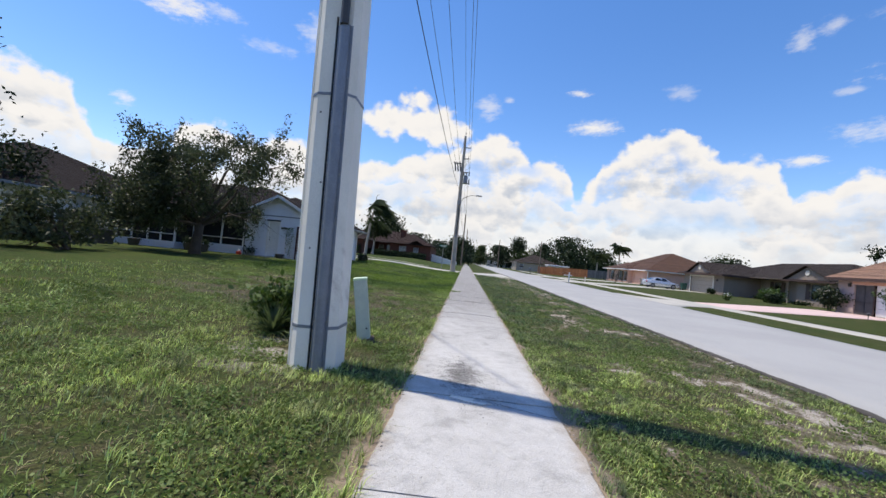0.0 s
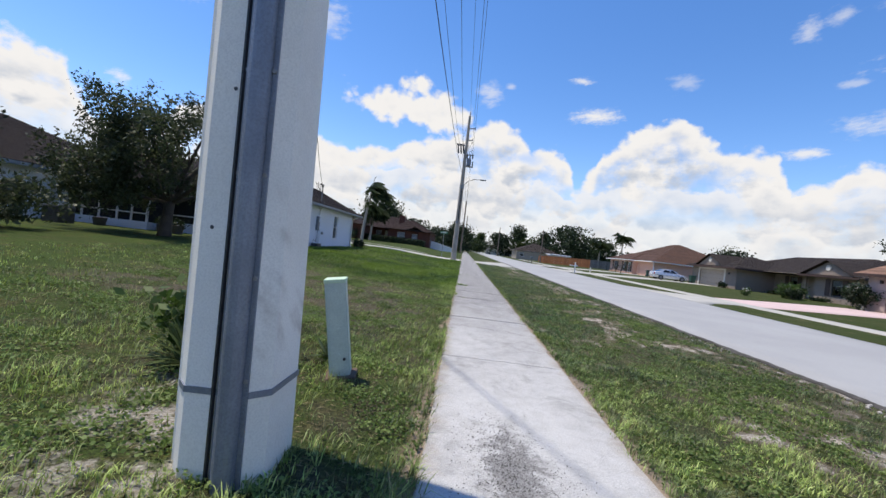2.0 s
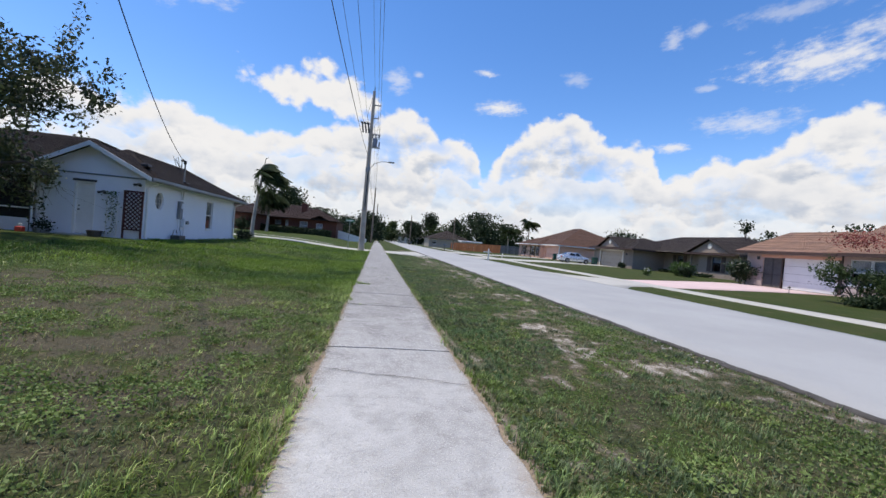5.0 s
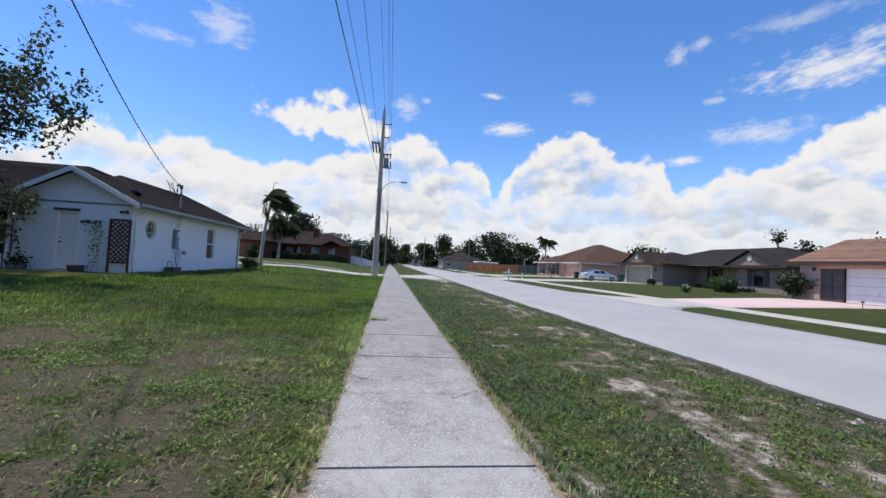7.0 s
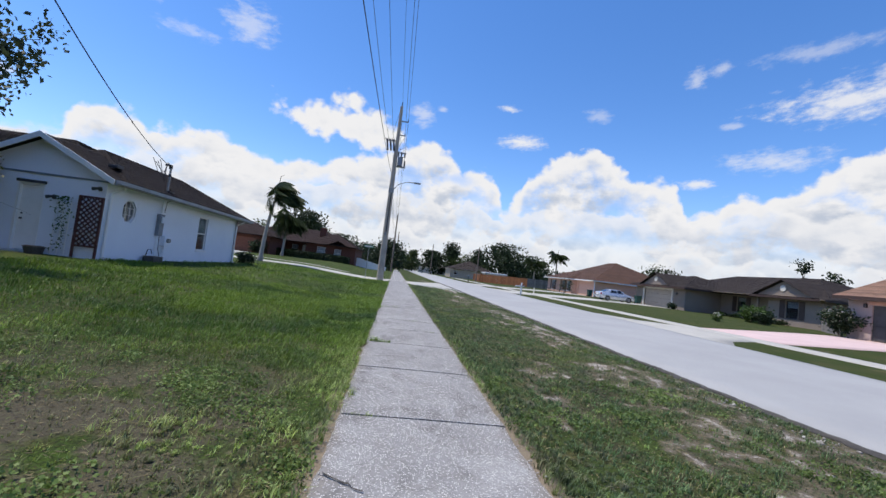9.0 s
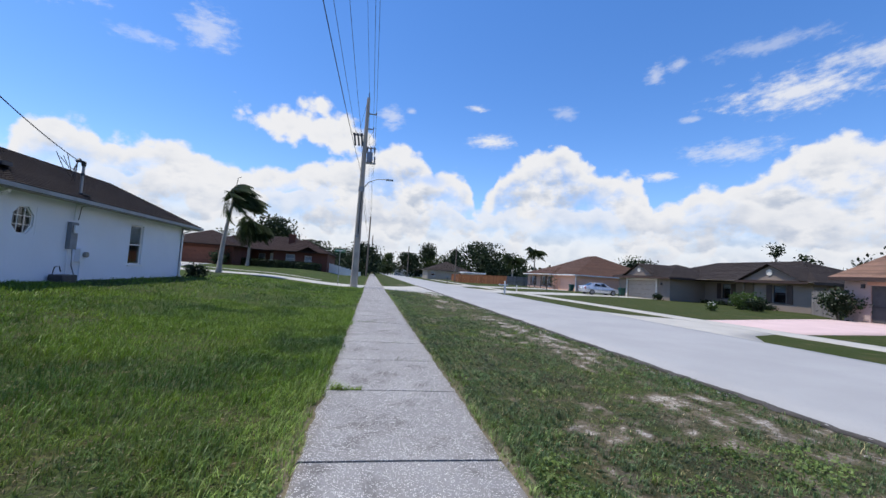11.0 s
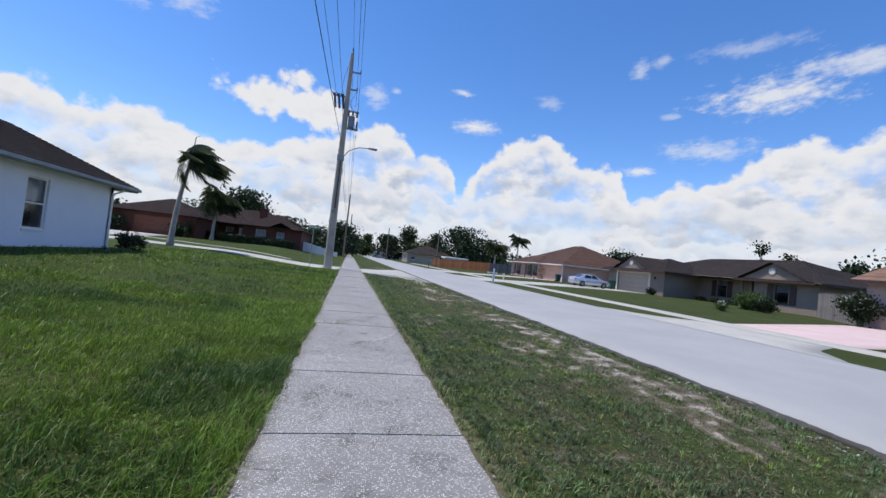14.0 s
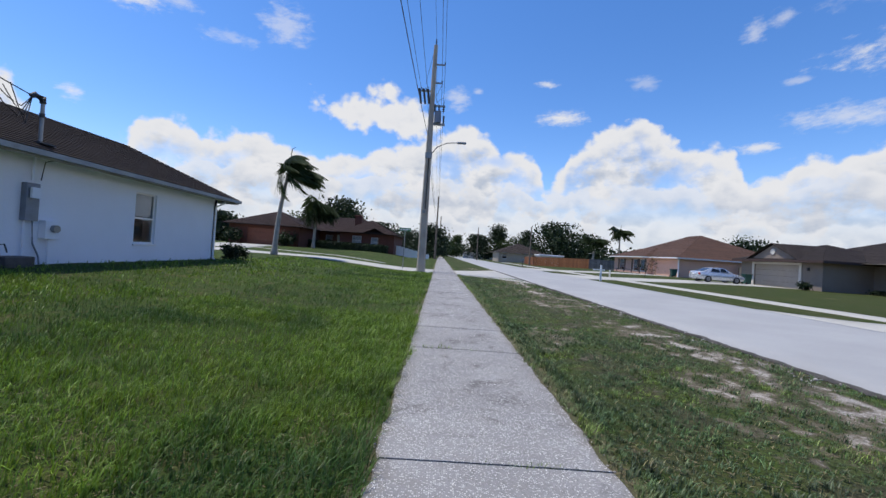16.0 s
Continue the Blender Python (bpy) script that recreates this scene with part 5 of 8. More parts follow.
# ---- peach house ----
def peach_house():
    h = thing("house", "peach stucco house with red-brown hip roof and white trim", "house")
    g = 0.05
    bm = bmesh.new()
    wall_panel(bm, "x", 30.4, 0.2, 71.0, 77.2, g, 2.75, [(71.5, 76.5, 0.2, 2.35)])
    wall_panel(bm, "x", 29.6, 0.2, 77.4, 88.0, g, 2.75, [(78.0, 79.3, 0.7, 2.4), (80.2, 81.5, 0.7, 2.4), (84.5, 86.2, 0.7, 2.4)])
    wall_panel(bm, "y", 77.2, 0.2, 29.6, 30.6, g, 2.75)
    wall_panel(bm, "y", 70.8, 0.2, 30.4, 45.0, g, 2.75, [(39.6, 40.7, 1.1, 2.2)])
    wall_panel(bm, "y", 88.0, 0.2, 29.6, 45.0, g, 2.75)
    wall_panel(bm, "x", 45.0, 0.2, 70.8, 88.2, g, 2.75)
    part("wall", bm, PINK_STUCCO, h)
    garage_door(h, "x", 30.4, -1, 71.5, 76.5, 0.2, 2.35, PINK_STUCCO)
    for a, b in ((78.0, 79.3), (80.2, 81.5), (84.5, 86.2)):
        window(h, "x", 29.6, -1, a, b, 0.7, 2.4, WHITE, blind_to=0.8, shutters=BROWN)
    window(h, "y", 70.8, -1, 39.6, 40.7, 1.1, 2.2, WHITE, blind_to=0.3)
    z = 2.82
    roof(hip_planes(29.8, 45.6, 70.2, 88.6, z, 0.46), SHINGLE_RED, h, 0.25)
    roof(hip_planes(28.9, 36.0, 77.0, 88.7, z + 0.004, 0.40), SHINGLE_RED, h, 0.25)
    slab_under(h, 29.8, 45.6, 70.2, 88.6, z - 0.03, WHITE)
    slab_under(h, 28.9, 29.79, 77.0, 88.6, z - 0.03, WHITE)
    part("gutter", boxes((29.7, 70.1, z - 0.16, 29.8, 77.0, z), (29.8, 70.1, z - 0.16, 45.6, 70.2, z), (28.8, 77.0, z - 0.16, 28.9, 88.7, z), (28.9, 76.9, z - 0.16, 29.7, 77.0, z)), WHITE, h, "white gutter")
    part("corner_board", boxes((30.33, 70.72, g, 30.4, 70.95, 2.75)), WHITE, h)
    part("porch_rail", tubes(([(28.9, 78, 0.75), (28.9, 88, 0.75)], 0.04), ([(28.9, 78, 0.3), (28.9, 88, 0.3)], 0.03), sides=6), DARK, h, "dark porch rail")
    for y in (78, 80.5, 83, 85.5, 88):
        part("porch_post", boxes((28.86, y - 0.05, g, 28.96, y + 0.05, 0.8)), DARK, h)


peach_house()


# ---- red brick house beyond the side lane ----
def brick_house():
    h = thing("house", "red brick ranch house with brown hip roofs and a chimney", "house")
    g = 0.5
    bm = bmesh.new()
    wall_panel(bm, "y", 71.0, 0.2, -27.5, -18.5, g, 3.35, [(-25.1, -20.4, 0.75, 2.95)])
    wall_panel(bm, "x", -18.5, -0.2, 71.2, 80.0, g, 3.35)
    wall_panel(bm, "y", 80.0, 0.2, -18.7, -14.8, g, 3.35, [(-17.6, -16.6, 1.6, 2.9), (-15.9, -15.0, 0.9, 3.0)])
    wall_panel(bm, "x", -14.8, 0.2, 77.0, 80.2, g, 3.35)
    wall_panel(bm, "y", 77.0, 0.2, -14.6, -7.2, g, 3.35, [(-13.0, -11.7, 1.7, 2.95), (-10.3, -9.3, 1.6, 2.85)])
    wall_panel(bm, "x", -7.2, 0.2, 77.0, 90.0, g, 3.35)
    part("wall", bm, BRICK, h)
    part("wall", boxes((-27.5, 71.2, g, -27.3, 90.0, 3.35), (-27.3, 89.8, g, -7.2, 90.0, 3.35)), BRICK, h)
    garage_door(h, "y", 71.0, -1, -25.1, -20.4, 0.75, 2.95, mat("rust_red_door", (0.22, 0.07, 0.035), None, 3, 50, 0.6, 0.1))
    panel_door(h, "y", 80.0, -1, -15.9, -15.0, 0.9, 3.0, WHITE, WHITE)
    window(h, "y", 77.0, -1, -13.0, -11.7, 1.7, 2.95, WHITE, blind_to=0.95)
    window(h, "y", 77.0, -1, -10.3, -9.3, 1.6, 2.85, WHITE, blind_to=0.95)
    window(h, "y", 80.0, -1, -17.6, -16.6, 1.6, 2.9, WHITE, blind_to=0.5)
    part("garage_back", boxes((-25.5, 71.5, 0.6, -20, 71.55, 3.2)), BLACK, h)
    z = 3.4
    roof(hip_planes(-28.2, -17.8, 70.4, 82.0, z, 0.42), SHINGLE_BROWN, h, 0.25)
    roof(hip_planes(-27.5, -7.0, 78.6, 90.6, z + 0.004, 0.42), SHINGLE_BROWN, h, 0.25)
    roof(hip_planes(-15.2, -6.6, 76.4, 90.7, z + 0.008, 0.50), SHINGLE_BROWN, h, 0.25)
    roof([[(-11.3, 76.2, z + 0.05), (-11.3, 79.5, z + 0.05), (-9.8, 79.5, z + 0.75), (-9.8, 76.2, z + 0.75)], [(-8.3, 79.5, z + 0.05), (-8.3, 76.2, z + 0.05), (-9.8, 76.2, z + 0.75), (-9.8, 79.5, z + 0.75)]], SHINGLE_BROWN, h, 0.25)
    slab_under(h, -28.2, -17.8, 70.4, 82.0, z - 0.03, BROWN)
    slab_under(h, -17.8, -6.6, 78.6, 90.6, z - 0.03, BROWN)
    slab_under(h, -15.2, -6.6, 76.4, 78.6, z - 0.03, BROWN)
    part("chimney", boxes((-13.5, 80.5, 4.0, -12.5, 81.3, 6.2), (-13.6, 80.4, 5.95, -12.4, 81.4, 6.1), bevel=0.02), BRICK, h, "red brick chimney")


brick_house()


# ---- poles, wires, street furniture ----
def octo(bm, x, y, z0, z1, w0, w1, c=0.16):
    """A square shaft with chamfered corners, tapering upwards."""
    rows = []
    for z, w in ((z0, w0), (z1, w1)):
        h, k = w / 2, w * c
        rows.append([bm.verts.new((x + a, y + b, z)) for a, b in ((-h + k, -h), (h - k, -h), (h, -h + k), (h, h - k), (h - k, h), (-h + k, h), (-h, h - k), (-h, -h + k))])
    for i in range(8):
        bm.faces.new((rows[0][i], rows[0][(i + 1) % 8], rows[1][(i + 1) % 8], rows[1][i]))
    bm.faces.new(rows[0][::-1]), bm.faces.new(rows[1])
    return bm


SVC_Z, SVC_SAG = 9.0, 1.2
NP = (-1.87, 5.27)      # near pole
FP = (-1.62, 46.2)      # far pole


def near_pole():
    x, y = NP
    p = thing("utility_pole", "tall square concrete utility pole with steel cable guard, beside the pavement", "utility pole")
    part("shaft", octo(bmesh.new(), x, y, -0.3, 15.5, 0.53, 0.36), POLE_CONC, p)
    band = octo(bmesh.new(), x, y, 0.455, 0.49, 0.535, 0.535)
    part("strap", band, GALV, p, "thin steel strap")
    for z in (3.1, 6.0, 9.0):
        w = 0.53 - 0.17 * (z + 0.3) / 15.8 + 0.012
        part("strap", octo(bmesh.new(), x, y, z, z + 0.03, w, w), GALV, p, "thin steel strap")
    # half-round cable guard on the face towards the walker, with flanges
    gx = x + 0.09
    bm = bmesh.new()
    prof = [(-0.085, 0.0), (-0.085, -0.012), (-0.06, -0.012)] + [(0.058 * math.cos(a), -0.03 - 0.055 * math.sin(a)) for a in [math.pi - math.pi * k / 8 for k in range(9)]] + [(0.06, -0.012), (0.085, -0.012), (0.085, 0.0)]
    rows = []
    for z in (-0.1, 3.9):
        f = y - (0.53 - 0.17 * (z + 0.3) / 15.8) / 2
        rows.append([bm.verts.new((gx + a, f + b, z)) for a, b in prof])
    for k in range(len(prof) - 1):
        bm.faces.new((rows[0][k], rows[0][k + 1], rows[1][k + 1], rows[1][k]))
    bm.faces.new(rows[1])
    guard = part("cable_guard", bm, GALV, p, "blue-grey steel cable guard")
    for z in (0.55, 1.1, 1.65, 2.2, 2.75, 3.3):
        f = y - (0.53 - 0.17 * (z + 0.3) / 15.8) / 2
        for s in (-0.072, 0.072):
            part("bolt", tubes(([(gx + s, f - 0.012, z), (gx + s, f - 0.024, z)], 0.012), sides=6), STEEL, guard)
    f = y - 0.24
    part("conduit", tubes(([(gx, f - 0.07, 3.88), (gx, f - 0.03, 8.5)], 0.05), sides=10), DARK, p, "dark plastic conduit")
    part("side_conduit", tubes(([(x - 0.295, y - 0.1, -0.1), (x - 0.26, y - 0.1, 6.0)], 0.03), sides=8), POLE_CONC, p, "pale side conduit")
    part("ground_box", boxes((x - 0.38, y + 0.1, -0.05, x - 0.24, y + 0.3, 0.34), bevel=0.02), BIN, p, "small dark green box")
    # black strand added in place of the dark gap and shadow left of the guard
    part("guard_shade_line", tubes(([(x - 0.015, y - 0.272, -0.05), (x - 0.012, y - 0.265, 0.9), (x - 0.01, y - 0.245, 4.0)], 0.012), sides=5), RUBBER, p)
    part("arm", boxes((x - 1.05, y - 0.04, 12.2, x + 0.2, y + 0.04, 12.3)), STEEL, p)
    part("arm", boxes((x - 0.8, y - 0.04, 9.0, x, y + 0.04, 9.1)), STEEL, p)
    part("arm", boxes((x - 0.2, y - 0.04, 14.5, x + 0.85, y + 0.04, 14.6)), STEEL, p)
    # drilled holes and small marks
    for z, s in ((1.35, -0.11), (2.1, -0.05), (2.9, -0.12)):
        f = y - (0.53 - 0.17 * (z + 0.3) / 15.8) / 2
        part("bolt_hole", tubes(([(x + s, f - 0.003, z), (x + s, f + 0.02, z)], 0.011), sides=8), DARK, p)
    # it leans a little from the pavement
    p.matrix_basis = pose(x, y, 0, 0, -1.3, 0) @ pose(-x, -y, 0)


near_pole()


def pedestal():
    p = thing("cable_pedestal", "leaning pale green fibreglass cable pedestal in the grass", "utility box", at=pose(-1.72, 6.9, -0.02, 2, -9, 10))
    bm = bmesh.new()
    box(bm, -0.105, -0.09, -0.05, 0.095, 0.09, 0.96)
    bmesh.ops.bevel(bm, geom=bm.edges[:], offset=0.014, segments=2, affect="EDGES")
    part("body", bm, PEDESTAL, p)
    part("cap", boxes((-0.109, -0.094, 0.945, 0.099, 0.094, 0.985), bevel=0.008), PEDESTAL_TOP, p, "yellow-green faded flat cap")
    for z, x in ((0.24, 0.0), (0.5, 0.012), (0.62, -0.008), (0.74, 0.006), (0.87, -0.004)):
        part("bolt", tubes(([(x, -0.088, z), (x, -0.1, z)], 0.011), sides=8), PEDESTAL, p)
    part("latch", tubes(([(0.05, -0.088, 0.2), (0.05, -0.104, 0.2)], 0.015), sides=8), DARK, p)
    part("soil_collar", boxes((-0.16, -0.15, -0.02, 0.15, 0.13, 0.035), bevel=0.016), TERRA, p, "dark soil heaped round its foot")


pedestal()


def insulator(parent, x, y, z, h=0.28, r=0.06, flip=1):
    bm = bmesh.new()
    for k in range(4):
        tube(bm, [(x, y, z + flip * h * k / 4), (x, y, z + flip * h * (k + 0.45) / 4), (x, y, z + flip * h * (k + 0.9) / 4)], [r * 0.5, r, r * 0.4], 8)
    part("insulator", bm, DARK, parent)


def far_pole():
    x, y = FP
    p = thing("utility_pole", "tall tapered concrete utility pole with street lamp and transformer gear", "utility pole")
    part("shaft", octo(bmesh.new(), x, y, -0.3, 15.35, 0.58, 0.25), POLE_OLD, p)
    part("top_pin", tubes(([(x + 0.02, y, 15.3), (x + 0.02, y, 15.55)], 0.03), sides=6), DARK, p)
    insulator(p, x + 0.02, y, 15.5)
    for z, l in ((14.0, 0.75), (12.75, 0.62)):
        part("arm", boxes((x + 0.1, y - 0.04, z, x + l, y + 0.04, z + 0.09)), STEEL, p)
        insulator(p, x + l - 0.04, y, z + 0.08, 0.16, 0.05)
    # left bracket with slanting fuse cutouts
    part("bracket", boxes((x - 0.95, y - 0.05, 12.15, x - 0.1, y + 0.05, 12.24)), STEEL, p)
    for dx in (-0.9, -0.62, -0.34):
        part("fuse_cutout", tubes(([(x + dx, y - 0.1, 12.3), (x + dx + 0.16, y - 0.12, 11.3)], 0.075), ([(x + dx - 0.02, y - 0.1, 12.1), (x + dx - 0.14, y - 0.2, 12.35)], 0.03), sides=8), DARK, p, "dark fuse cutout")
    # gear on the right: a row of arresters on a platform
    part("bracket", boxes((x + 0.1, y - 0.1, 9.95, x + 0.95, y + 0.1, 10.05)), STEEL, p)
    part("bracket", boxes((x + 0.1, y - 0.06, 11.2, x + 0.9, y + 0.06, 11.28)), STEEL, p)
    part("control_box", boxes((x + 0.22, y - 0.25, 10.05, x + 0.66, y + 0.2, 10.85), bevel=0.02), GALV, p, "grey steel switch box")
    for dx in (0.22, 0.5, 0.8):
        insulator(p, x + dx, y, 10.85, 0.5, 0.085)
        part("arrester", tubes(([(x + dx + 0.05, y + 0.12, 9.95), (x + dx + 0.05, y + 0.12, 10.6)], 0.06), sides=8), DARK, p)
    part("jumper", tubes(([(x + 0.45, y, 11.35), (x + 0.2, y, 11.8), (x + 0.62, y, 12.75)], 0.012), ([(x - 0.2, y, 12.2), (x - 0.5, y, 12.8), (x + 0.0, y, 15.4)], 0.012), ([(x + 0.8, y, 11.3), (x + 0.9, y, 11.9), (x + 0.3, y, 11.5)], 0.012), sides=5), RUBBER, p)
    arm = part("lamp_arm", tubes(([(x + 0.12, y - 0.1, 7.85), (x + 0.55, y - 0.4, 8.35), (x + 1.2, y - 0.65, 8.6), (x + 2.0, y - 0.85, 8.62)], 0.035), sides=8), STEEL, p, "curved steel lamp arm")
    part("lamp_head", boxes((x + 1.85, y - 0.98, 8.53, x + 2.45, y - 0.78, 8.65), bevel=0.03), STEEL, arm, "flat grey lamp head")
    part("lamp_bracket", boxes((x - 0.22, y - 0.26, 7.6, x + 0.25, y - 0.2, 8.0)), STEEL, p)
    part("meter_socket", tubes(([(x - 0.05, y - 0.3, 4.0), (x - 0.05, y - 0.38, 4.0)], 0.12), sides=12), STEEL, p)
    part("riser", tubes(([(x + 0.03, y - 0.27, 4.2), (x + 0.05, y - 0.22, 8.0)], 0.035), sides=8), RUBBER, p)


far_pole()


def sagging(a, b, sag, n=24):
    a, b = Vector(a), Vector(b)
    return [a.lerp(b, k / n) - Vector((0, 0, 4 * sag * (k / n) * (1 - k / n))) for k in range(n + 1)]


def wire(name, a, b, sag, r, label, n=24):
    tagged(part(name, tubes((sagging(a, b, sag, n), r), sides=5), RUBBER), label, "cable", "overhead wires")


for near, far, sag, r in (((-2.6, 5.2, 9.3), (-1.78, 46.1, 9.25), 0.6, 0.017), ((-2.85, 5.2, 12.3), (-2.4, 46.1, 12.3), 0.6, 0.012), ((-1.95, 5.2, 12.3), (-1.98, 46.1, 12.3), 0.6, 0.012),
                          ((-1.6, 5.2, 15.7), (-1.6, 46.2, 15.8), 0.6, 0.010), ((-0.92, 5.2, 14.6), (-0.9, 46.2, 14.25), 0.5, 0.012), ((-1.05, 5.2, 13.8), (-1.04, 46.2, 13.0), 0.5, 0.011)):
    wire("overhead_wire", near, far, sag, r, "thin black overhead power wire between poles")
    back = (near[0], -40.0, near[2])
    wire("overhead_wire", back, near, sag, r, "thin black overhead power wire between poles")
for dx, z, z2, r in ((-0.15, 9.25, 8.3, 0.02), (-0.4, 12.3, 9.5, 0.014), (0.02, 15.8, 11.0, 0.012), (0.72, 14.25, 10.4, 0.014), (0.58, 13.0, 10.2, 0.012)):
    wire("overhead_wire", (FP[0] + dx, FP[1], z), (FP[0] + dx * 0.5 + 0.1, 100, z2), 0.5, r, "thin black overhead power wire between poles")
wire("service_drop", (-2.6, 5.3, SVC_Z), (-9.95, 28.25, 4.25), SVC_SAG, 0.013, "twisted black service cable sagging to the house mast", 40)


def wood_pole(x, y, h, arm=0.0, r=0.13):
    p = thing("utility_pole", "weathered wooden utility pole beside the far road", "utility pole", "far poles")
    part("shaft", tubes(([(x, y, gzf(x, y) - 0.2), (x, y, h)], [r, r * 0.65]), sides=8), WOODPOLE, p)
    if arm:
        part("crossarm", boxes((x - arm, y - 0.06, h - 0.6, x + arm, y + 0.06, h - 0.48)), WOODPOLE, p)
        for s in (-0.9, 0.9):
            insulator(p, x + s * arm, y, h - 0.48, 0.2, 0.06)
    return p


wood_pole(-1.3, 100, 12.6, 0.0, 0.2)
wood_pole(-0.6, 140, 12.2, 0.0, 0.2)
wood_pole(17.2, 98, 7.6, 0.0, 0.15)
wood_pole(10.3, 135, 9.3, 0.0, 0.17)
wood_pole(7.5, 180, 9.0, 0.6, 0.17)


def street_sign():
    x, y = -3.0, 48.0
    s = thing("street_sign", "green street name sign on a thin steel post", "street sign")
    part("post", tubes(([(x, y, gzf(x, y) - 0.1), (x, y, 2.9)], 0.03), sides=8), STEEL, s)
    b = part("sign_plate", boxes((x - 0.42, y - 0.012, 2.72, x + 0.42, y + 0.012, 2.95), bevel=0.004), SIGN_GREEN, s, "green sign plate")
    part("lettering", boxes((x - 0.34, y - 0.016, 2.79, x - 0.22, y - 0.0125, 2.88), (x - 0.17, y - 0.016, 2.79, x + 0.22, y - 0.0125, 2.88), (x + 0.26, y - 0.016, 2.82, x + 0.35, y - 0.0125, 2.88)), WHITE, b, "unreadable white lettering")
    part("sign_plate", boxes((x - 0.012, y - 0.36, 2.45, x + 0.012, y + 0.36, 2.67), bevel=0.004), SIGN_GREEN, s, "green sign plate")


street_sign()


def mail_post(x, y, tall, arm):
    p = thing("mail_post", "white painted wooden mailbox post with crossbar" if arm else "short pale round post by a driveway", "post")
    z = gzf(x, y)
    part("post", boxes((x - 0.06, y - 0.06, z - 0.1, x + 0.06, y + 0.06, z + tall), bevel=0.012), WHITE if arm else CREAM, p)
    if arm:
        part("crossbar", boxes((x - 0.62, y - 0.05, z + tall * 0.66, x + 0.3, y + 0.05, z + tall * 0.66 + 0.1), bevel=0.01), WHITE, p)


mail_post(12.4, 50.8, 1.25, True)
mail_post(17.0, 60.0, 0.75, False)


def mailbox_far():
    x, y = 12.6, 82
    p = thing("mailbox", "small grey mailbox on a wooden post", "mailbox")
    z = gzf(x, y)
    part("post", boxes((x - 0.06, y - 0.06, z, x + 0.06, y + 0.06, z + 1.0)), WOODPOLE, p)
    part("box", boxes((x - 0.3, y - 0.12, z + 1.0, x + 0.3, y + 0.12, z + 1.3), bevel=0.06), STEEL, p)


mailbox_far()


def wheelie_bin(x, y, turn, lean=0):
    z = gzf(x, y)
    b = thing("wheelie_bin", "dark green plastic wheelie bin on the driveway", "bin", "wheelie bins", at=pose(x, y, z, 0, 0, turn))
    bm = bmesh.new()
    rows = []
    for zz, w, d in ((0.06, 0.23, 0.25), (0.95, 0.29, 0.34)):
        rows.append([bm.verts.new((sx * w, sy * d, zz)) for sx, sy in ((-1, -1), (1, -1), (1, 1), (-1, 1))])
    for i in range(4):
        bm.faces.new((rows[0][i], rows[0][(i + 1) % 4], rows[1][(i + 1) % 4], rows[1][i]))
    bm.faces.new(rows[0][::-1]), bm.faces.new(rows[1])
    bmesh.ops.bevel(bm, geom=bm.edges[:], offset=0.025, segments=2, affect="EDGES")
    part("body", bm, BIN, b)
    part("lid", boxes((-0.31, -0.37, 0.95, 0.31, 0.37, 1.03), bevel=0.03), BIN, b)
    part("handle", tubes(([(-0.25, 0.38, 0.93), (0.25, 0.38, 0.93)], 0.02), sides=6), BIN, b)
    for s in (-1, 1):
        part("wheel", tubes(([(s * 0.25, 0.24, 0.12), (s * 0.3, 0.24, 0.12)], 0.12), sides=14), TYRE, b)


wheelie_bin(29.9, 58.5, 90)
wheelie_bin(29.4, 70.2, 90)


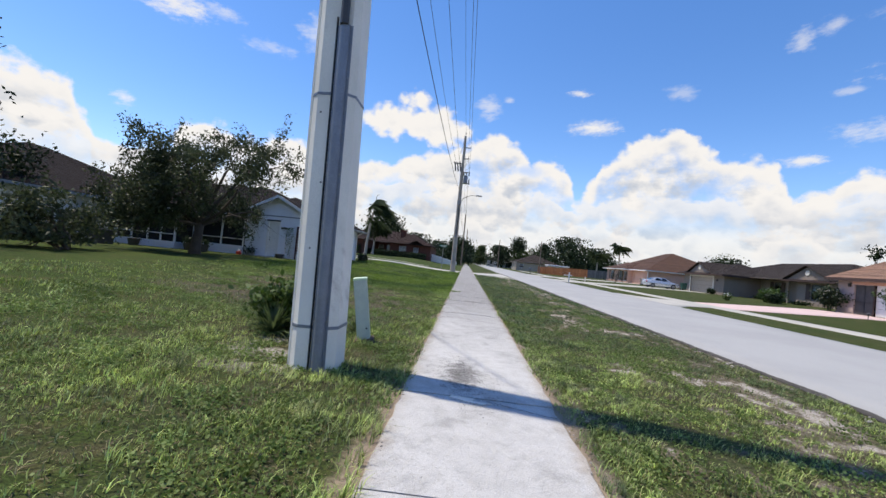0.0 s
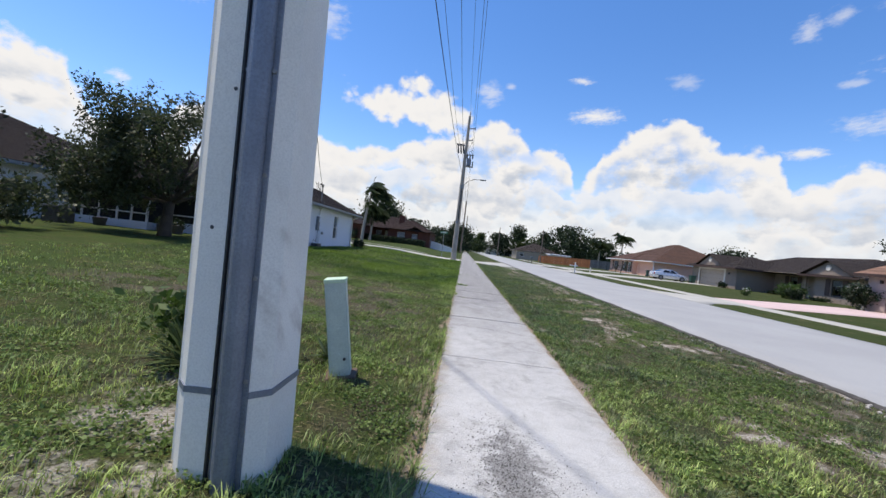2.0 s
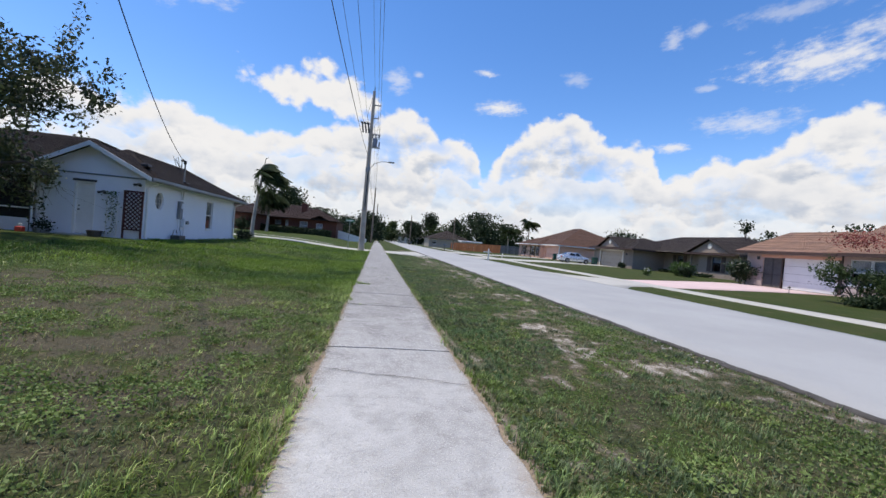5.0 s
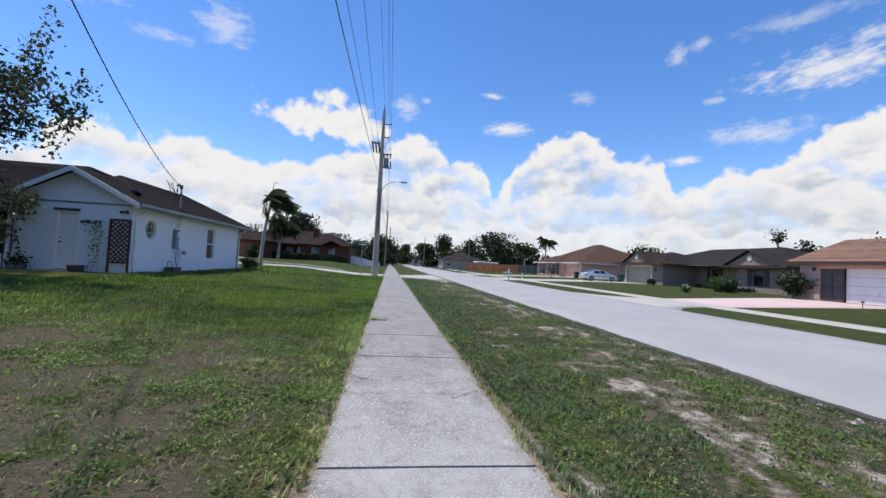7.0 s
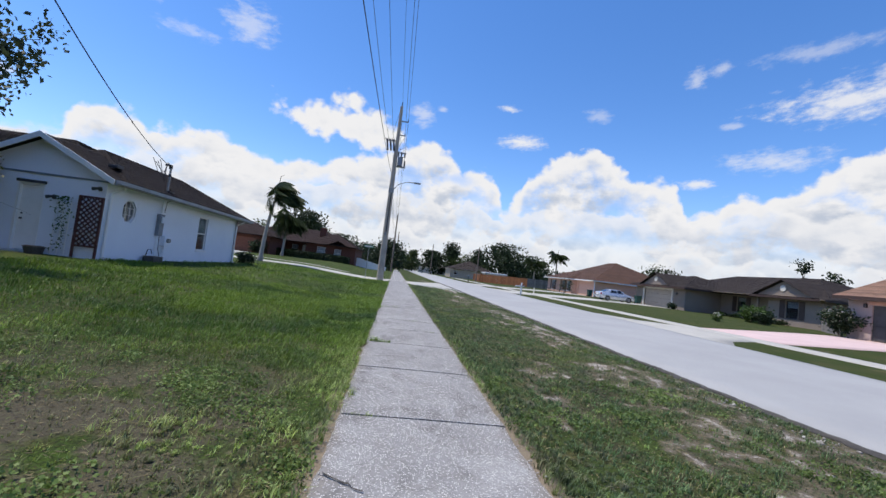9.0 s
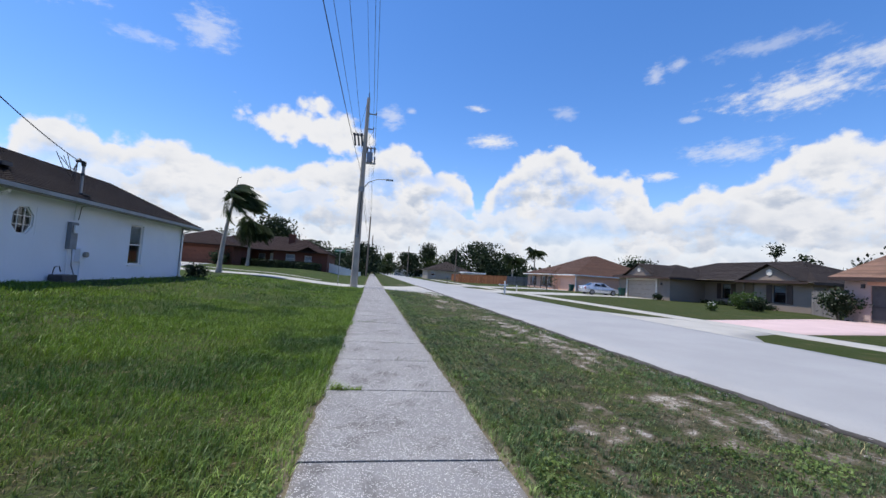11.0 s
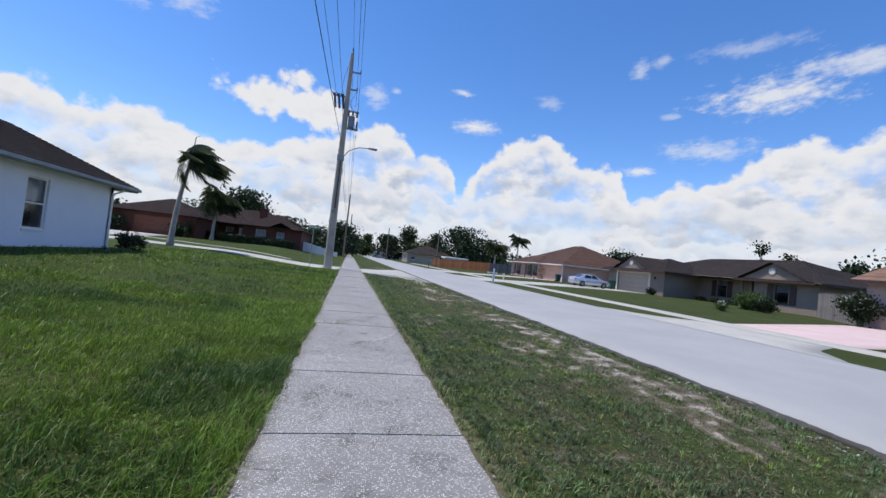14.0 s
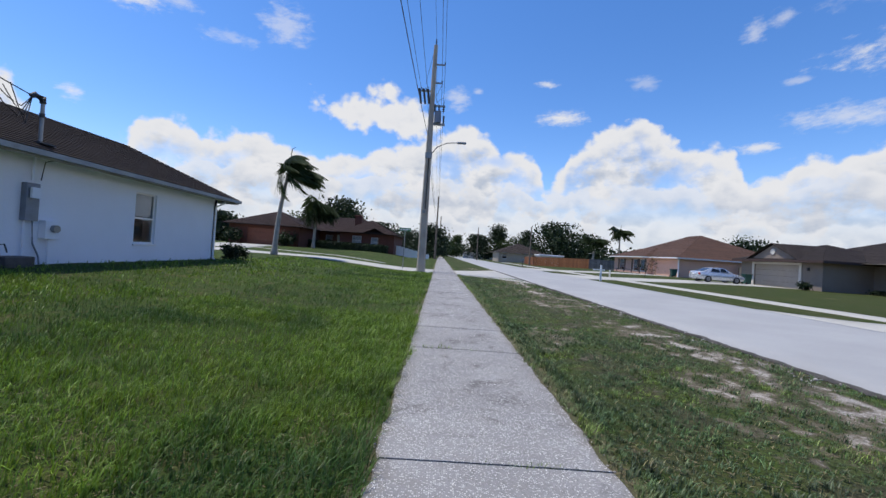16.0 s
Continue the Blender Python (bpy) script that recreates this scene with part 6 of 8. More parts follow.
def car():
    """A silver saloon, nose towards +x."""
    c = thing("car", "silver four-door saloon car parked on a driveway", "car", at=pose(26.5, 57.9, gzf(26.5, 57.9) + 0.02, 0, 0, -2))
    # side outline by stations along the length: x, underside, belt height, half width
    st = [(-2.22, 0.42, 0.88, 0.72), (-2.12, 0.30, 0.98, 0.80), (-1.7, 0.22, 1.02, 0.85), (-0.9, 0.2, 0.98, 0.87), (0.0, 0.2, 0.95, 0.87), (0.8, 0.2, 0.93, 0.86), (1.5, 0.22, 0.86, 0.84), (2.0, 0.25, 0.72, 0.78), (2.2, 0.36, 0.60, 0.66)]
    bm = bmesh.new()
    rows = []
    for x, lo, hi, w in st:
        ring = []
        for s in (-1, 1):
            col = [(x, s * w * 0.90, lo), (x, s * w, lo + 0.12), (x, s * w * 1.0, (lo + hi) / 2 + 0.05), (x, s * w * 0.96, hi - 0.06), (x, s * w * 0.86, hi)]
            ring += col if s < 0 else col[::-1]
        rows.append([bm.verts.new(p) for p in ring])
    n = len(rows[0])
    for r, s in zip(rows, rows[1:]):
        for k in range(n):
            bm.faces.new((r[k], r[(k + 1) % n], s[(k + 1) % n], s[k]))
    bm.faces.new(rows[0][::-1]), bm.faces.new(rows[-1])
    part("body", bm, CARPAINT, c, smooth=True)
    top = [(-1.75, 1.0, 0.74), (-0.95, 1.36, 0.60), (-0.3, 1.42, 0.60), (0.25, 1.39, 0.58), (1.05, 0.95, 0.72)]
    bm = bmesh.new()
    lows = [bm.verts.new((x, s * w, z)) for s in (-1, 1) for x, z, w in ((-1.7, 0.98, 0.78), (-0.9, 0.97, 0.8), (-0.2, 0.95, 0.8), (0.4, 0.94, 0.8), (1.1, 0.90, 0.76))]
    tops = [bm.verts.new((x, s * w, z)) for s in (-1, 1) for x, z, w in top]
    for s in (0, 5):
        for k in range(4):
            bm.faces.new((lows[s + k], lows[s + k + 1], tops[s + k + 1], tops[s + k]))
    for k in range(4):
        bm.faces.new((tops[k], tops[k + 1], tops[5 + k + 1], tops[5 + k]))
    bm.faces.new((lows[0], tops[0], tops[5], lows[5]))
    bm.faces.new((lows[4], tops[4], tops[9], lows[9]))
    part("cabin", bm, CARPAINT, c, smooth=False)
    for s in (-1, 1):
        for a, b in (((-0.82, 1.02), (-0.22, 1.0)), ((-0.14, 1.0), (0.62, 0.98))):
            bm = bmesh.new()
            y0, y1 = s * 0.808, s * 0.625
            ta, tb = (a[0] + 0.02, b[0] - (0.0 if b[0] < 0 else 0.38))
            q = [(a[0] - (0.25 if a[0] < -0.5 else 0), y0, a[1]), (b[0], y0, b[1]), (tb, y1, 1.34), (ta, y1, 1.34)]
            f = [bm.verts.new(p) for p in q]
            g2 = [bm.verts.new((p[0], p[1] - s * 0.03, p[2])) for p in q]
            bm.faces.new(f), bm.faces.new(g2[::-1])
            for i in range(4):
                bm.faces.new((f[i], f[(i + 1) % 4], g2[(i + 1) % 4], g2[i]))
            part("side_window", bm, CARGLASS, c)
        part("door_handle", boxes((-0.35, s * 0.87 - 0.015, 0.80, -0.2, s * 0.87 + 0.015, 0.83)), CARPAINT, c)
        part("wing_mirror", boxes((0.62, s * 0.9 - 0.08, 0.96, 0.74, s * 0.9 + 0.08, 1.08), bevel=0.02), CARPAINT, c)
        part("tail_light", boxes((-2.2, s * 0.70 - 0.13, 0.68, -2.06, s * 0.70 + 0.12, 0.90), bevel=0.02), TAIL, c)
        part("headlight", boxes((1.98, s * 0.6 - 0.12, 0.56, 2.16, s * 0.6 + 0.1, 0.68), bevel=0.02), GLASS, c)
        for x in (-1.32, 1.32):
            w = part("wheel", tubes(([(x, s * 0.68, 0.31), (x, s * 0.885, 0.31)], 0.31), sides=24), TYRE, c)
            part("rim", tubes(([(x, s * 0.885, 0.31), (x, s * 0.897, 0.31)], 0.19), sides=16), STEEL, w)
            part("hub", tubes(([(x, s * 0.897, 0.31), (x, s * 0.902, 0.31)], 0.06), sides=10), DARK, w)
    for (xa, za, wa), (xb, zb, wb) in (((-1.72, 1.03, 0.66), (-1.0, 1.345, 0.54)), ((1.06, 0.97, 0.64), (0.32, 1.38, 0.52))):
        bm = bmesh.new()
        o = 0.012 if xa > 0 else -0.012
        q = [(xa + o, -wa, za), (xa + o, wa, za), (xb + o, wb, zb), (xb + o, -wb, zb)]
        f = [bm.verts.new(p) for p in q]
        g2 = [bm.verts.new((p[0] - o * 2, p[1], p[2] - 0.02)) for p in q]
        bm.faces.new(f), bm.faces.new(g2[::-1])
        for i in range(4):
            bm.faces.new((f[i], f[(i + 1) % 4], g2[(i + 1) % 4], g2[i]))
        part("windscreen" if xa > 0 else "rear_window", bm, CARGLASS, c)
    part("bumper", boxes((-2.27, -0.68, 0.36, -2.1, 0.68, 0.56), bevel=0.04), CARPAINT, c)
    part("number_plate", boxes((-2.285, -0.16, 0.66, -2.2, 0.16, 0.8)), WHITE, c)


car()


def board_fence(a, b, z, material, label, gap=0.012, w=0.14, post_gap=2.4, ragged=0.0):
    """Upright boards on rails and posts from a to b."""
    f = thing("fence", label, "fence")
    a, b = Vector((*a, 0)), Vector((*b, 0))
    d = (b - a)
    n = max(1, int(d.length / (w + gap)))
    turn = math.atan2(d.y, d.x)
    me = mesh_of("board", boxes((0, -0.012, 0, w, 0.012, 1.0)), material)
    for k in range(min(n, 300)):
        p = a + d * (k / n)
        o = new("board", me)
        o.parent = f
        h = z * (1 + ragged * (random.random() - 0.5))
        o.matrix_basis = pose(p.x, p.y, gzf(p.x, p.y), 0, math.degrees(ragged * 0.25 * (random.random() - 0.5)), math.degrees(turn)) @ Matrix.Diagonal((1, 1, h, 1))
    m = max(1, int(d.length / post_gap))
    nrm = Vector((-d.y, d.x, 0)).normalized() * 0.06
    for k in range(m + 1):
        p = a + d * (k / m) + nrm
        part("post", boxes((p.x - 0.045, p.y - 0.045, gzf(p.x, p.y) - 0.1, p.x + 0.045, p.y + 0.045, gzf(p.x, p.y) + z)), material, f)
    for zz in (0.3, z - 0.35):
        q0, q1 = a + nrm * 0.5, b + nrm * 0.5
        part("rail", tubes(([(q0.x, q0.y, gzf(q0.x, q0.y) + zz), (q1.x, q1.y, gzf(q1.x, q1.y) + zz)], 0.035), sides=4), material, f)


board_fence((33.6, 39.6), (29.2, 34.6), 1.75, FENCE_GREY, "leaning weathered grey wooden board fence", ragged=0.12)
board_fence((18.5, 100), (27.0, 93), 1.75, FENCE_RED, "orange stained cedar board fence", w=0.19)
board_fence((27.0, 93), (36.0, 92), 1.8, FENCE_GREY, "weathered grey wooden board fence", w=0.19)
board_fence((18.5, 100), (20.5, 118), 1.7, FENCE_RED, "orange stained cedar board fence", w=0.19)
board_fence((38.0, 70.6), (34.0, 62.5), 1.8, FENCE_GREY, "weathered grey wooden board fence", w=0.19)


def white_fence():
    f = thing("fence", "white vinyl panel fence beside the brick house", "fence")
    for k in range(8):
        x0 = -6.9 + k * 0.62
        part("panel", boxes((x0, 80.0, 0.3, x0 + 0.6, 80.04, 1.95 - 0.14 * k), bevel=0.01), WHITE, f)
        part("post", boxes((x0 - 0.05, 79.97, 0.3, x0 + 0.02, 80.07, 2.05 - 0.14 * k)), WHITE, f)


white_fence()


def shed():
    s = thing("shed", "low shed with a white metal roof behind the fence", "shed")
    part("wall", boxes((20.5, 103, 0.0, 25, 107, 2.1)), CREAM, s)
    part("roof", boxes((20.2, 102.7, 2.1, 25.4, 107.3, 2.45), bevel=0.12), WHITE, s, "white metal roof")


shed()


def far_house(x0, x1, y0, y1, wallm, roofm, label, garage=True):
    h = thing("house", label, "house")
    bm = bmesh.new()
    holes = [(x0 + 1, x0 + 2.2, 1.0, 2.2), (x1 - 3.4, x1 - 1, 0.2, 2.2)]
    wall_panel(bm, "y", y0, 0.2, x0, x1, 0, 2.6, holes)
    wall_panel(bm, "x", x0, 0.2, y0 + 0.2, y1, 0, 2.6)
    wall_panel(bm, "x", x1 - 0.2, 0.2, y0 + 0.2, y1, 0, 2.6)
    part("wall", bm, wallm, h)
    window(h, "y", y0, -1, *holes[0], WHITE)
    # black board fills the open garage in place of its inner shade
    part("garage_back", boxes((x1 - 3.5, y0 + 0.3, 0, x1 - 0.9, y0 + 0.35, 2.3)), BLACK, h)
    roof(hip_planes(x0 - 0.6, x1 + 0.6, y0 - 0.6, y1 + 0.6, 2.65, 0.42), roofm, h, 0.3)
    slab_under(h, x0 - 0.6, x1 + 0.6, y0 - 0.6, y1 + 0.6, 2.62, WHITE)
    return h


far_house(15.5, 28, 128, 140, TAUPE, SHINGLE_SLATE, "distant taupe house with a grey hip roof")
far_house(9.0, 20, 175, 186, WHITE, SHINGLE_SLATE, "distant white house with a grey hip roof")
far_house(-18, -7, 150, 160, WHITE, SHINGLE_BROWN, "distant white house under trees")
far_house(-44, -32, 92, 104, mat("pale_grey_siding", (0.55, 0.58, 0.60), None, 2, 60, 0.8, 0.15), SHINGLE_SLATE, "pale grey house beyond the side lane")


# ---- plants: tools ----
RNG = np.random.default_rng(7)


def leaf_mesh(name, centres, size, material, parent=None, droop=0.0, long=1.7, flat=0.0):
    """One small folded leaf (two triangles) at each centre, turned at random."""
    c = np.asarray(centres, float)
    n = len(c)
    d = RNG.normal(size=(n, 3))
    d[:, 2] = d[:, 2] * (1 - flat) - droop
    d /= np.linalg.norm(d, axis=1, keepdims=True)
    u = np.cross(d, RNG.normal(size=(n, 3)))
    u /= np.linalg.norm(u, axis=1, keepdims=True) + 1e-9
    s = (size * RNG.uniform(0.6, 1.35, n))[:, None]
    v = np.stack([c - d * s * long / 2, c + u * s / 2, c + d * s * long / 2, c - u * s / 2], 1).reshape(-1, 3)
    i = np.arange(n)[:, None] * 4
    return raw(name, v, np.concatenate([i + [0, 1, 2], i + [0, 2, 3]], 0).reshape(-1, 3), material, parent)


def grow(bm, rnd, p, d, length, radius, depth, tips, bend=0.25, droop=0.0, kids=(3, 4), spread=0.75, shrink=0.68, sides=6):
    """A branch with its side branches; collects points along the twigs."""
    pts, rad = [p.copy()], [radius]
    q, e = p.copy(), d.normalized()
    n = 4
    for k in range(n):
        e = (e + Vector((rnd.gauss(0, bend), rnd.gauss(0, bend), rnd.gauss(0, bend) - droop)) * 0.5).normalized()
        q = q + e * (length / n)
        pts.append(q.copy())
        rad.append(radius * (1 - 0.5 * (k + 1) / n))
    tube(bm, pts, rad, max(4, sides), cap=False)
    if depth == 0:
        tips += [a.lerp(b, t) for a, b in zip(pts, pts[1:]) for t in (0.0, 0.5)] + [pts[-1]]
        return
    for k in range(rnd.randint(*kids)):
        s = rnd.uniform(0.4, 1.0) if k else 1.0
        i = min(int(s * n), n - 1)
        at = pts[i].lerp(pts[i + 1], s * n - i if s < 1 else 1.0)
        side = Vector((rnd.gauss(0, 1), rnd.gauss(0, 1), rnd.gauss(0.1, 0.6)))
        grow(bm, rnd, at, (e * (1 - spread) + side.normalized() * spread), length * shrink * rnd.uniform(0.75, 1.2), rad[i + 1] * 0.7, depth - 1, tips, bend, droop, kids, spread, shrink, sides - 1)


def branching_tree(label, base, stems, leaf, size, per_tip, puff, seed, depth=3, droop=0.1, material=LEAF_TREE, category="tree", bare=0.0, hang=0.0, kids=(3, 4), spread=0.72, shrink=0.68, name="tree", leaf_name="crown", lift=None):
    rnd = random.Random(seed)
    t = thing(name, label, category)
    bm, tips = bmesh.new(), []
    for d, length, r in stems:
        grow(bm, rnd, Vector(base), Vector(d), length, r, depth, tips, droop=droop, kids=kids, spread=spread, shrink=shrink)
    part("trunk", bm, BARK, t, smooth=True)
    tips = [p for p in tips if rnd.random() > bare]
    c = np.repeat(np.array([tuple(p) for p in tips]), per_tip, 0)
    c = c + RNG.normal(size=c.shape) * puff
    if hang:
        c[:, 2] -= np.abs(RNG.normal(size=len(c))) * hang
    floor_z = gz(c[:, 0], c[:, 1]) + 0.25
    if lift:
        floor_z = lift(c)
    c = c[c[:, 2] > floor_z]
    leaf_mesh(leaf_name, c, size, material, t, droop=0.5, long=2.2)
    return t


def clump_tree(x, y, top, width, material, label, seed, leaves=2200, size=0.42, low=0.12, narrow=False, name="tree", group=""):
    """A far tree: trunk, limbs and an uneven crown of leaf clumps."""
    rnd = random.Random(seed)
    z = gzf(x, y)
    h = top - z
    t = thing(name, label, "tree", group)
    bm = bmesh.new()
    tube(bm, [(x, y, z - 0.1), (x + rnd.uniform(-0.2, 0.2), y, z + h * 0.35), (x, y, z + h * 0.75)], [0.05 * h * 0.5, 0.04 * h * 0.5, 0.03], 7)
    blobs = []
    k = 26 if not narrow else 16
    for i in range(k):
        a, r = rnd.uniform(0, 6.28), rnd.random() ** 0.5
        f = rnd.uniform(low, 0.93)
        wide = (math.sin(math.pi * min(1, (f * 0.8 + 0.22))) if not narrow else (1.05 - f)) * width / 2
        p = (x + math.cos(a) * r * wide, y + math.sin(a) * r * wide, z + h * f)
        blobs.append((p, rnd.uniform(0.09, 0.19) * width * (1 if not narrow else 1.1)))
        if i % 3 == 0:
            tube(bm, [(x, y, z + h * 0.3), ((x + p[0]) / 2, (y + p[1]) / 2, z + h * (0.3 + f) / 2), p], [0.03 * h * 0.3, 0.02 * h * 0.3, 0.015], 5)
    part("trunk", bm, BARK, t, smooth=True)
    leaves = int(leaves * (1.9 if leaves > 1000 else 1.2))
    c = np.concatenate([np.array(p) + RNG.normal(size=(leaves // k, 3)) * np.array([s, s, s * 0.75]) for p, s in blobs])
    c = c[(c[:, 2] > z + 0.1) & (c[:, 2] < top + 0.4)]
    leaf_mesh("crown", c, size, material, t, droop=0.1, long=1.4)
    return t


def frond(verts, faces, root, azim, rise, length, leaflets, width, droop, wind, rnd):
    """One feather leaf: a midrib and leaflets, appended to lists."""
    d = Vector((math.cos(azim), math.sin(azim), rise)).normalized()
    p, rib = Vector(root), []
    n = 12
    for k in range(n + 1):
        rib.append(p.copy())
        d = (d + Vector((wind * 0.16, 0, -droop * (0.4 + k / n)))).normalized()
        p = p + d * (length / n)
    for a, b in zip(rib, rib[1:]):
        s = Vector((0, 0, 1)).cross(b - a).normalized() * 0.025
        i = len(verts)
        verts += [a - s, a + s, b + s * 0.8, b - s * 0.8]
        faces.append((i, i + 1, i + 2, i + 3))
    for k in range(leaflets):
        t = 0.12 + 0.88 * k / leaflets
        i0 = min(int(t * n), n - 1)
        a = rib[i0].lerp(rib[i0 + 1], t * n - i0)
        along = (rib[i0 + 1] - rib[i0]).normalized()
        side = along.cross(Vector((0, 0, 1))).normalized()
        L = width * math.sin(math.pi * min(0.97, 0.18 + 0.8 * t)) * rnd.uniform(0.8, 1.15)
        for s in (-1, 1):
            e = (side * s * 0.8 + along * 0.55 + Vector((wind * 0.35, 0, -0.35 - droop * 1.5 * rnd.uniform(0.5, 1.3)))).normalized()
            w = along * 0.02
            i = len(verts)
            mid = a + e * L * 0.5
            tip = a + e * L + Vector((0, 0, -L * 0.18))
            verts += [a - w, a + w, mid + w * 0.9, tip]
            faces.append((i, i + 1, i + 2, i + 3))


def palm(base, head, n, length, seed, wind, label, droop=0.13, width=0.55, r=0.15, bulge=0.0):
    rnd = random.Random(seed)
    t = thing("palm", label, "palm tree")
    b, h = Vector(base), Vector(head)
    bm = bmesh.new()
    pts, rad = [], []
    for k in range(25):
        s = k / 24
        p = b.lerp(h, s) + Vector((bulge * math.sin(math.pi * s), 0, 0))
        pts.append(p)
        rad.append(r * (1.25 - 0.55 * s) * (1.06 if k % 2 else 0.97) + (0.06 * max(0, 1 - s * 8)))
    pts[0].z -= 0.15
    tube(bm, pts, rad, 12)
    part("trunk", bm, PALM_BARK, t, smooth=True)
    for k in range(n):
        verts, faces = [], []
        az = 2 * math.pi * (k * 0.618 % 1) + rnd.uniform(-0.2, 0.2)
        rise = rnd.uniform(-0.3, 1.3)
        frond(verts, faces, h + Vector((0, 0, 0.1)), az, rise, length * rnd.uniform(0.8, 1.1), 44, width, droop, wind, rnd)
        raw("frond", [tuple(v) for v in verts], faces, LEAF_PALM, t)
    # spear and old stalks
    part("crownshaft", tubes(([tuple(h - Vector((0, 0, 0.5))), tuple(h + Vector((0.02, 0, 0.2)))], [r * 0.85, r * 0.5]), ([tuple(h), tuple(h + Vector((0.1, 0, 1.1))), tuple(h + Vector((0.16, 0, 1.75))), tuple(h + Vector((0.42, 0, 1.9)))], [0.035, 0.03, 0.028, 0.012]), sides=8), LEAF_PALM, t)
    return t


def shrub(x, y, w, h, material, label, seed, n=900, size=0.07, flowers=None, nf=0, name="shrub", category="shrub"):
    rnd = random.Random(seed)
    z = gzf(x, y)
    t = thing(name, label, category)
    bm, tips = bmesh.new(), []
    for k in range(7):
        a = 2 * math.pi * k / 7 + rnd.uniform(-0.3, 0.3)
        grow(bm, rnd, Vector((x + 0.05 * math.cos(a), y + 0.05 * math.sin(a), z - 0.03)), Vector((math.cos(a) * w / h * 0.55, math.sin(a) * w / h * 0.55, 1)), h * 0.55, 0.018, 1, tips, kids=(2, 3), shrink=0.6, sides=5)
    part("stems", bm, BARK, t)
    tp = np.array([tuple(p) for p in tips])
    c = tp[RNG.integers(0, len(tp), n)] + RNG.normal(size=(n, 3)) * [w * 0.12, w * 0.12, h * 0.1]
    c[:, 2] = np.clip(c[:, 2], z + 0.03, z + h)
    leaf_mesh("foliage", c, size, material, t, droop=0.1)
    if flowers:
        hi = c[c[:, 2] > z + h * 0.45]
        f = hi[RNG.integers(0, len(hi), nf)]
        f = np.repeat(f, 6, 0) + RNG.normal(size=(nf * 6, 3)) * 0.035
        leaf_mesh("blossom", f, 0.07, flowers, t, long=1.1)
    return t


# ---- pavement underfoot: one slab after the other ----
JOINTS = [-8.6, -6.9, -5.2, -3.6, -2.0, -0.4, 1.25, 2.91, 4.7, 8.12, 9.6, 11.2, 12.78, 14.47, 16.25, 18.05, 19.7, 21.3, 22.8, 24.4]
while JOINTS[-1] < 43.0:
    JOINTS.append(JOINTS[-1] + 1.62)


def pavement_slabs():
    p = thing("pavement", "narrow weathered concrete pavement of jointed slabs between lawns", "pavement")
    tagged(p, kind="structure")
    rnd = random.Random(3)
    ends = JOINTS + [45.0, 47.0, 49.0, 50.9]
    while ends[-1] < 150:
        ends.append(ends[-1] + 2.4)
    for k, (a, b) in enumerate(zip(ends, ends[1:])):
        g = 0.018 if rnd.random() < 0.7 else 0.024
        w0, w1 = 0.77, 0.77
        bm = bmesh.new()
        nseg = 14 if 0 < a < 30 else 2
        lo = []
        hi = []
        for i in range(nseg + 1):
            y = a + g / 2 + (b - a - g) * i / nseg
            jl = 0.04 * noise.noise((y * 2.1, 3, 0)) + 0.024 * noise.noise((y * 9, 5, 0))
            jr = 0.04 * noise.noise((y * 2.3, 8, 0)) + 0.024 * noise.noise((y * 9, 9, 0))
            lo.append((-w0 + jl, y))
            hi.append((w1 + jr, y))
        dz = rnd.uniform(-0.004, 0.005)
        rows = [[bm.verts.new((x, y, z)) for x, z in ((l, -0.1), (l, -0.012 + dz), (l + 0.014, dz), (0, 0.003 + dz), (h - 0.014, dz), (h, -0.012 + dz), (h, -0.1))] for (l, y), (h, _) in zip(lo, hi)]
        for r, s in zip(rows, rows[1:]):
            for j in range(6):
                bm.faces.new((r[j], r[j + 1], s[j + 1], s[j]))
        bm.faces.new(rows[0][::-1]), bm.faces.new(rows[-1])
        part("slab", bm, CONCRETE, p)


pavement_slabs()
part("joint_soil", boxes((-0.755, -9, -0.06, 0.755, 60, -0.022)), JOINT_SOIL).parent = bpy.data.objects["pavement.001"] if "pavement.001" in bpy.data.objects else None


def crack(pts, w=0.007):
    bm = bmesh.new()
    rnd = random.Random(len(pts))
    for (x0, y0), (x1, y1) in zip(pts, pts[1:]):
        n = 8
        prev = None
        for k in range(n + 1):
            s = k / n
            x, y = x0 + (x1 - x0) * s + rnd.uniform(-0.012, 0.012), y0 + (y1 - y0) * s + rnd.uniform(-0.012, 0.012)
            ww = w * rnd.uniform(0.4, 1.2)
            now = (bm.verts.new((x, y - ww, 0.0085)), bm.verts.new((x, y + ww, 0.0085)))
            if prev:
                bm.faces.new((prev[0], now[0], now[1], prev[1]))
            prev = now
    for f in bm.faces:
        if f.normal.z < 0:
            f.normal_flip()
    tagged(part("pavement_crack", bm, JOINT_SOIL), "thin dark crack in the concrete pavement", "crack", kind="structure")


crack([(0.1, 4.62), (0.4, 4.5), (0.72, 4.38)], 0.006)
crack([(-0.74, 13.4), (-0.45, 13.2)], 0.01)
crack([(-0.7, 10.35), (-0.3, 10.22), (0.3, 10.1), (0.72, 9.95)], 0.006)
crack([(0.35, 12.6), (0.74, 12.9)], 0.006)


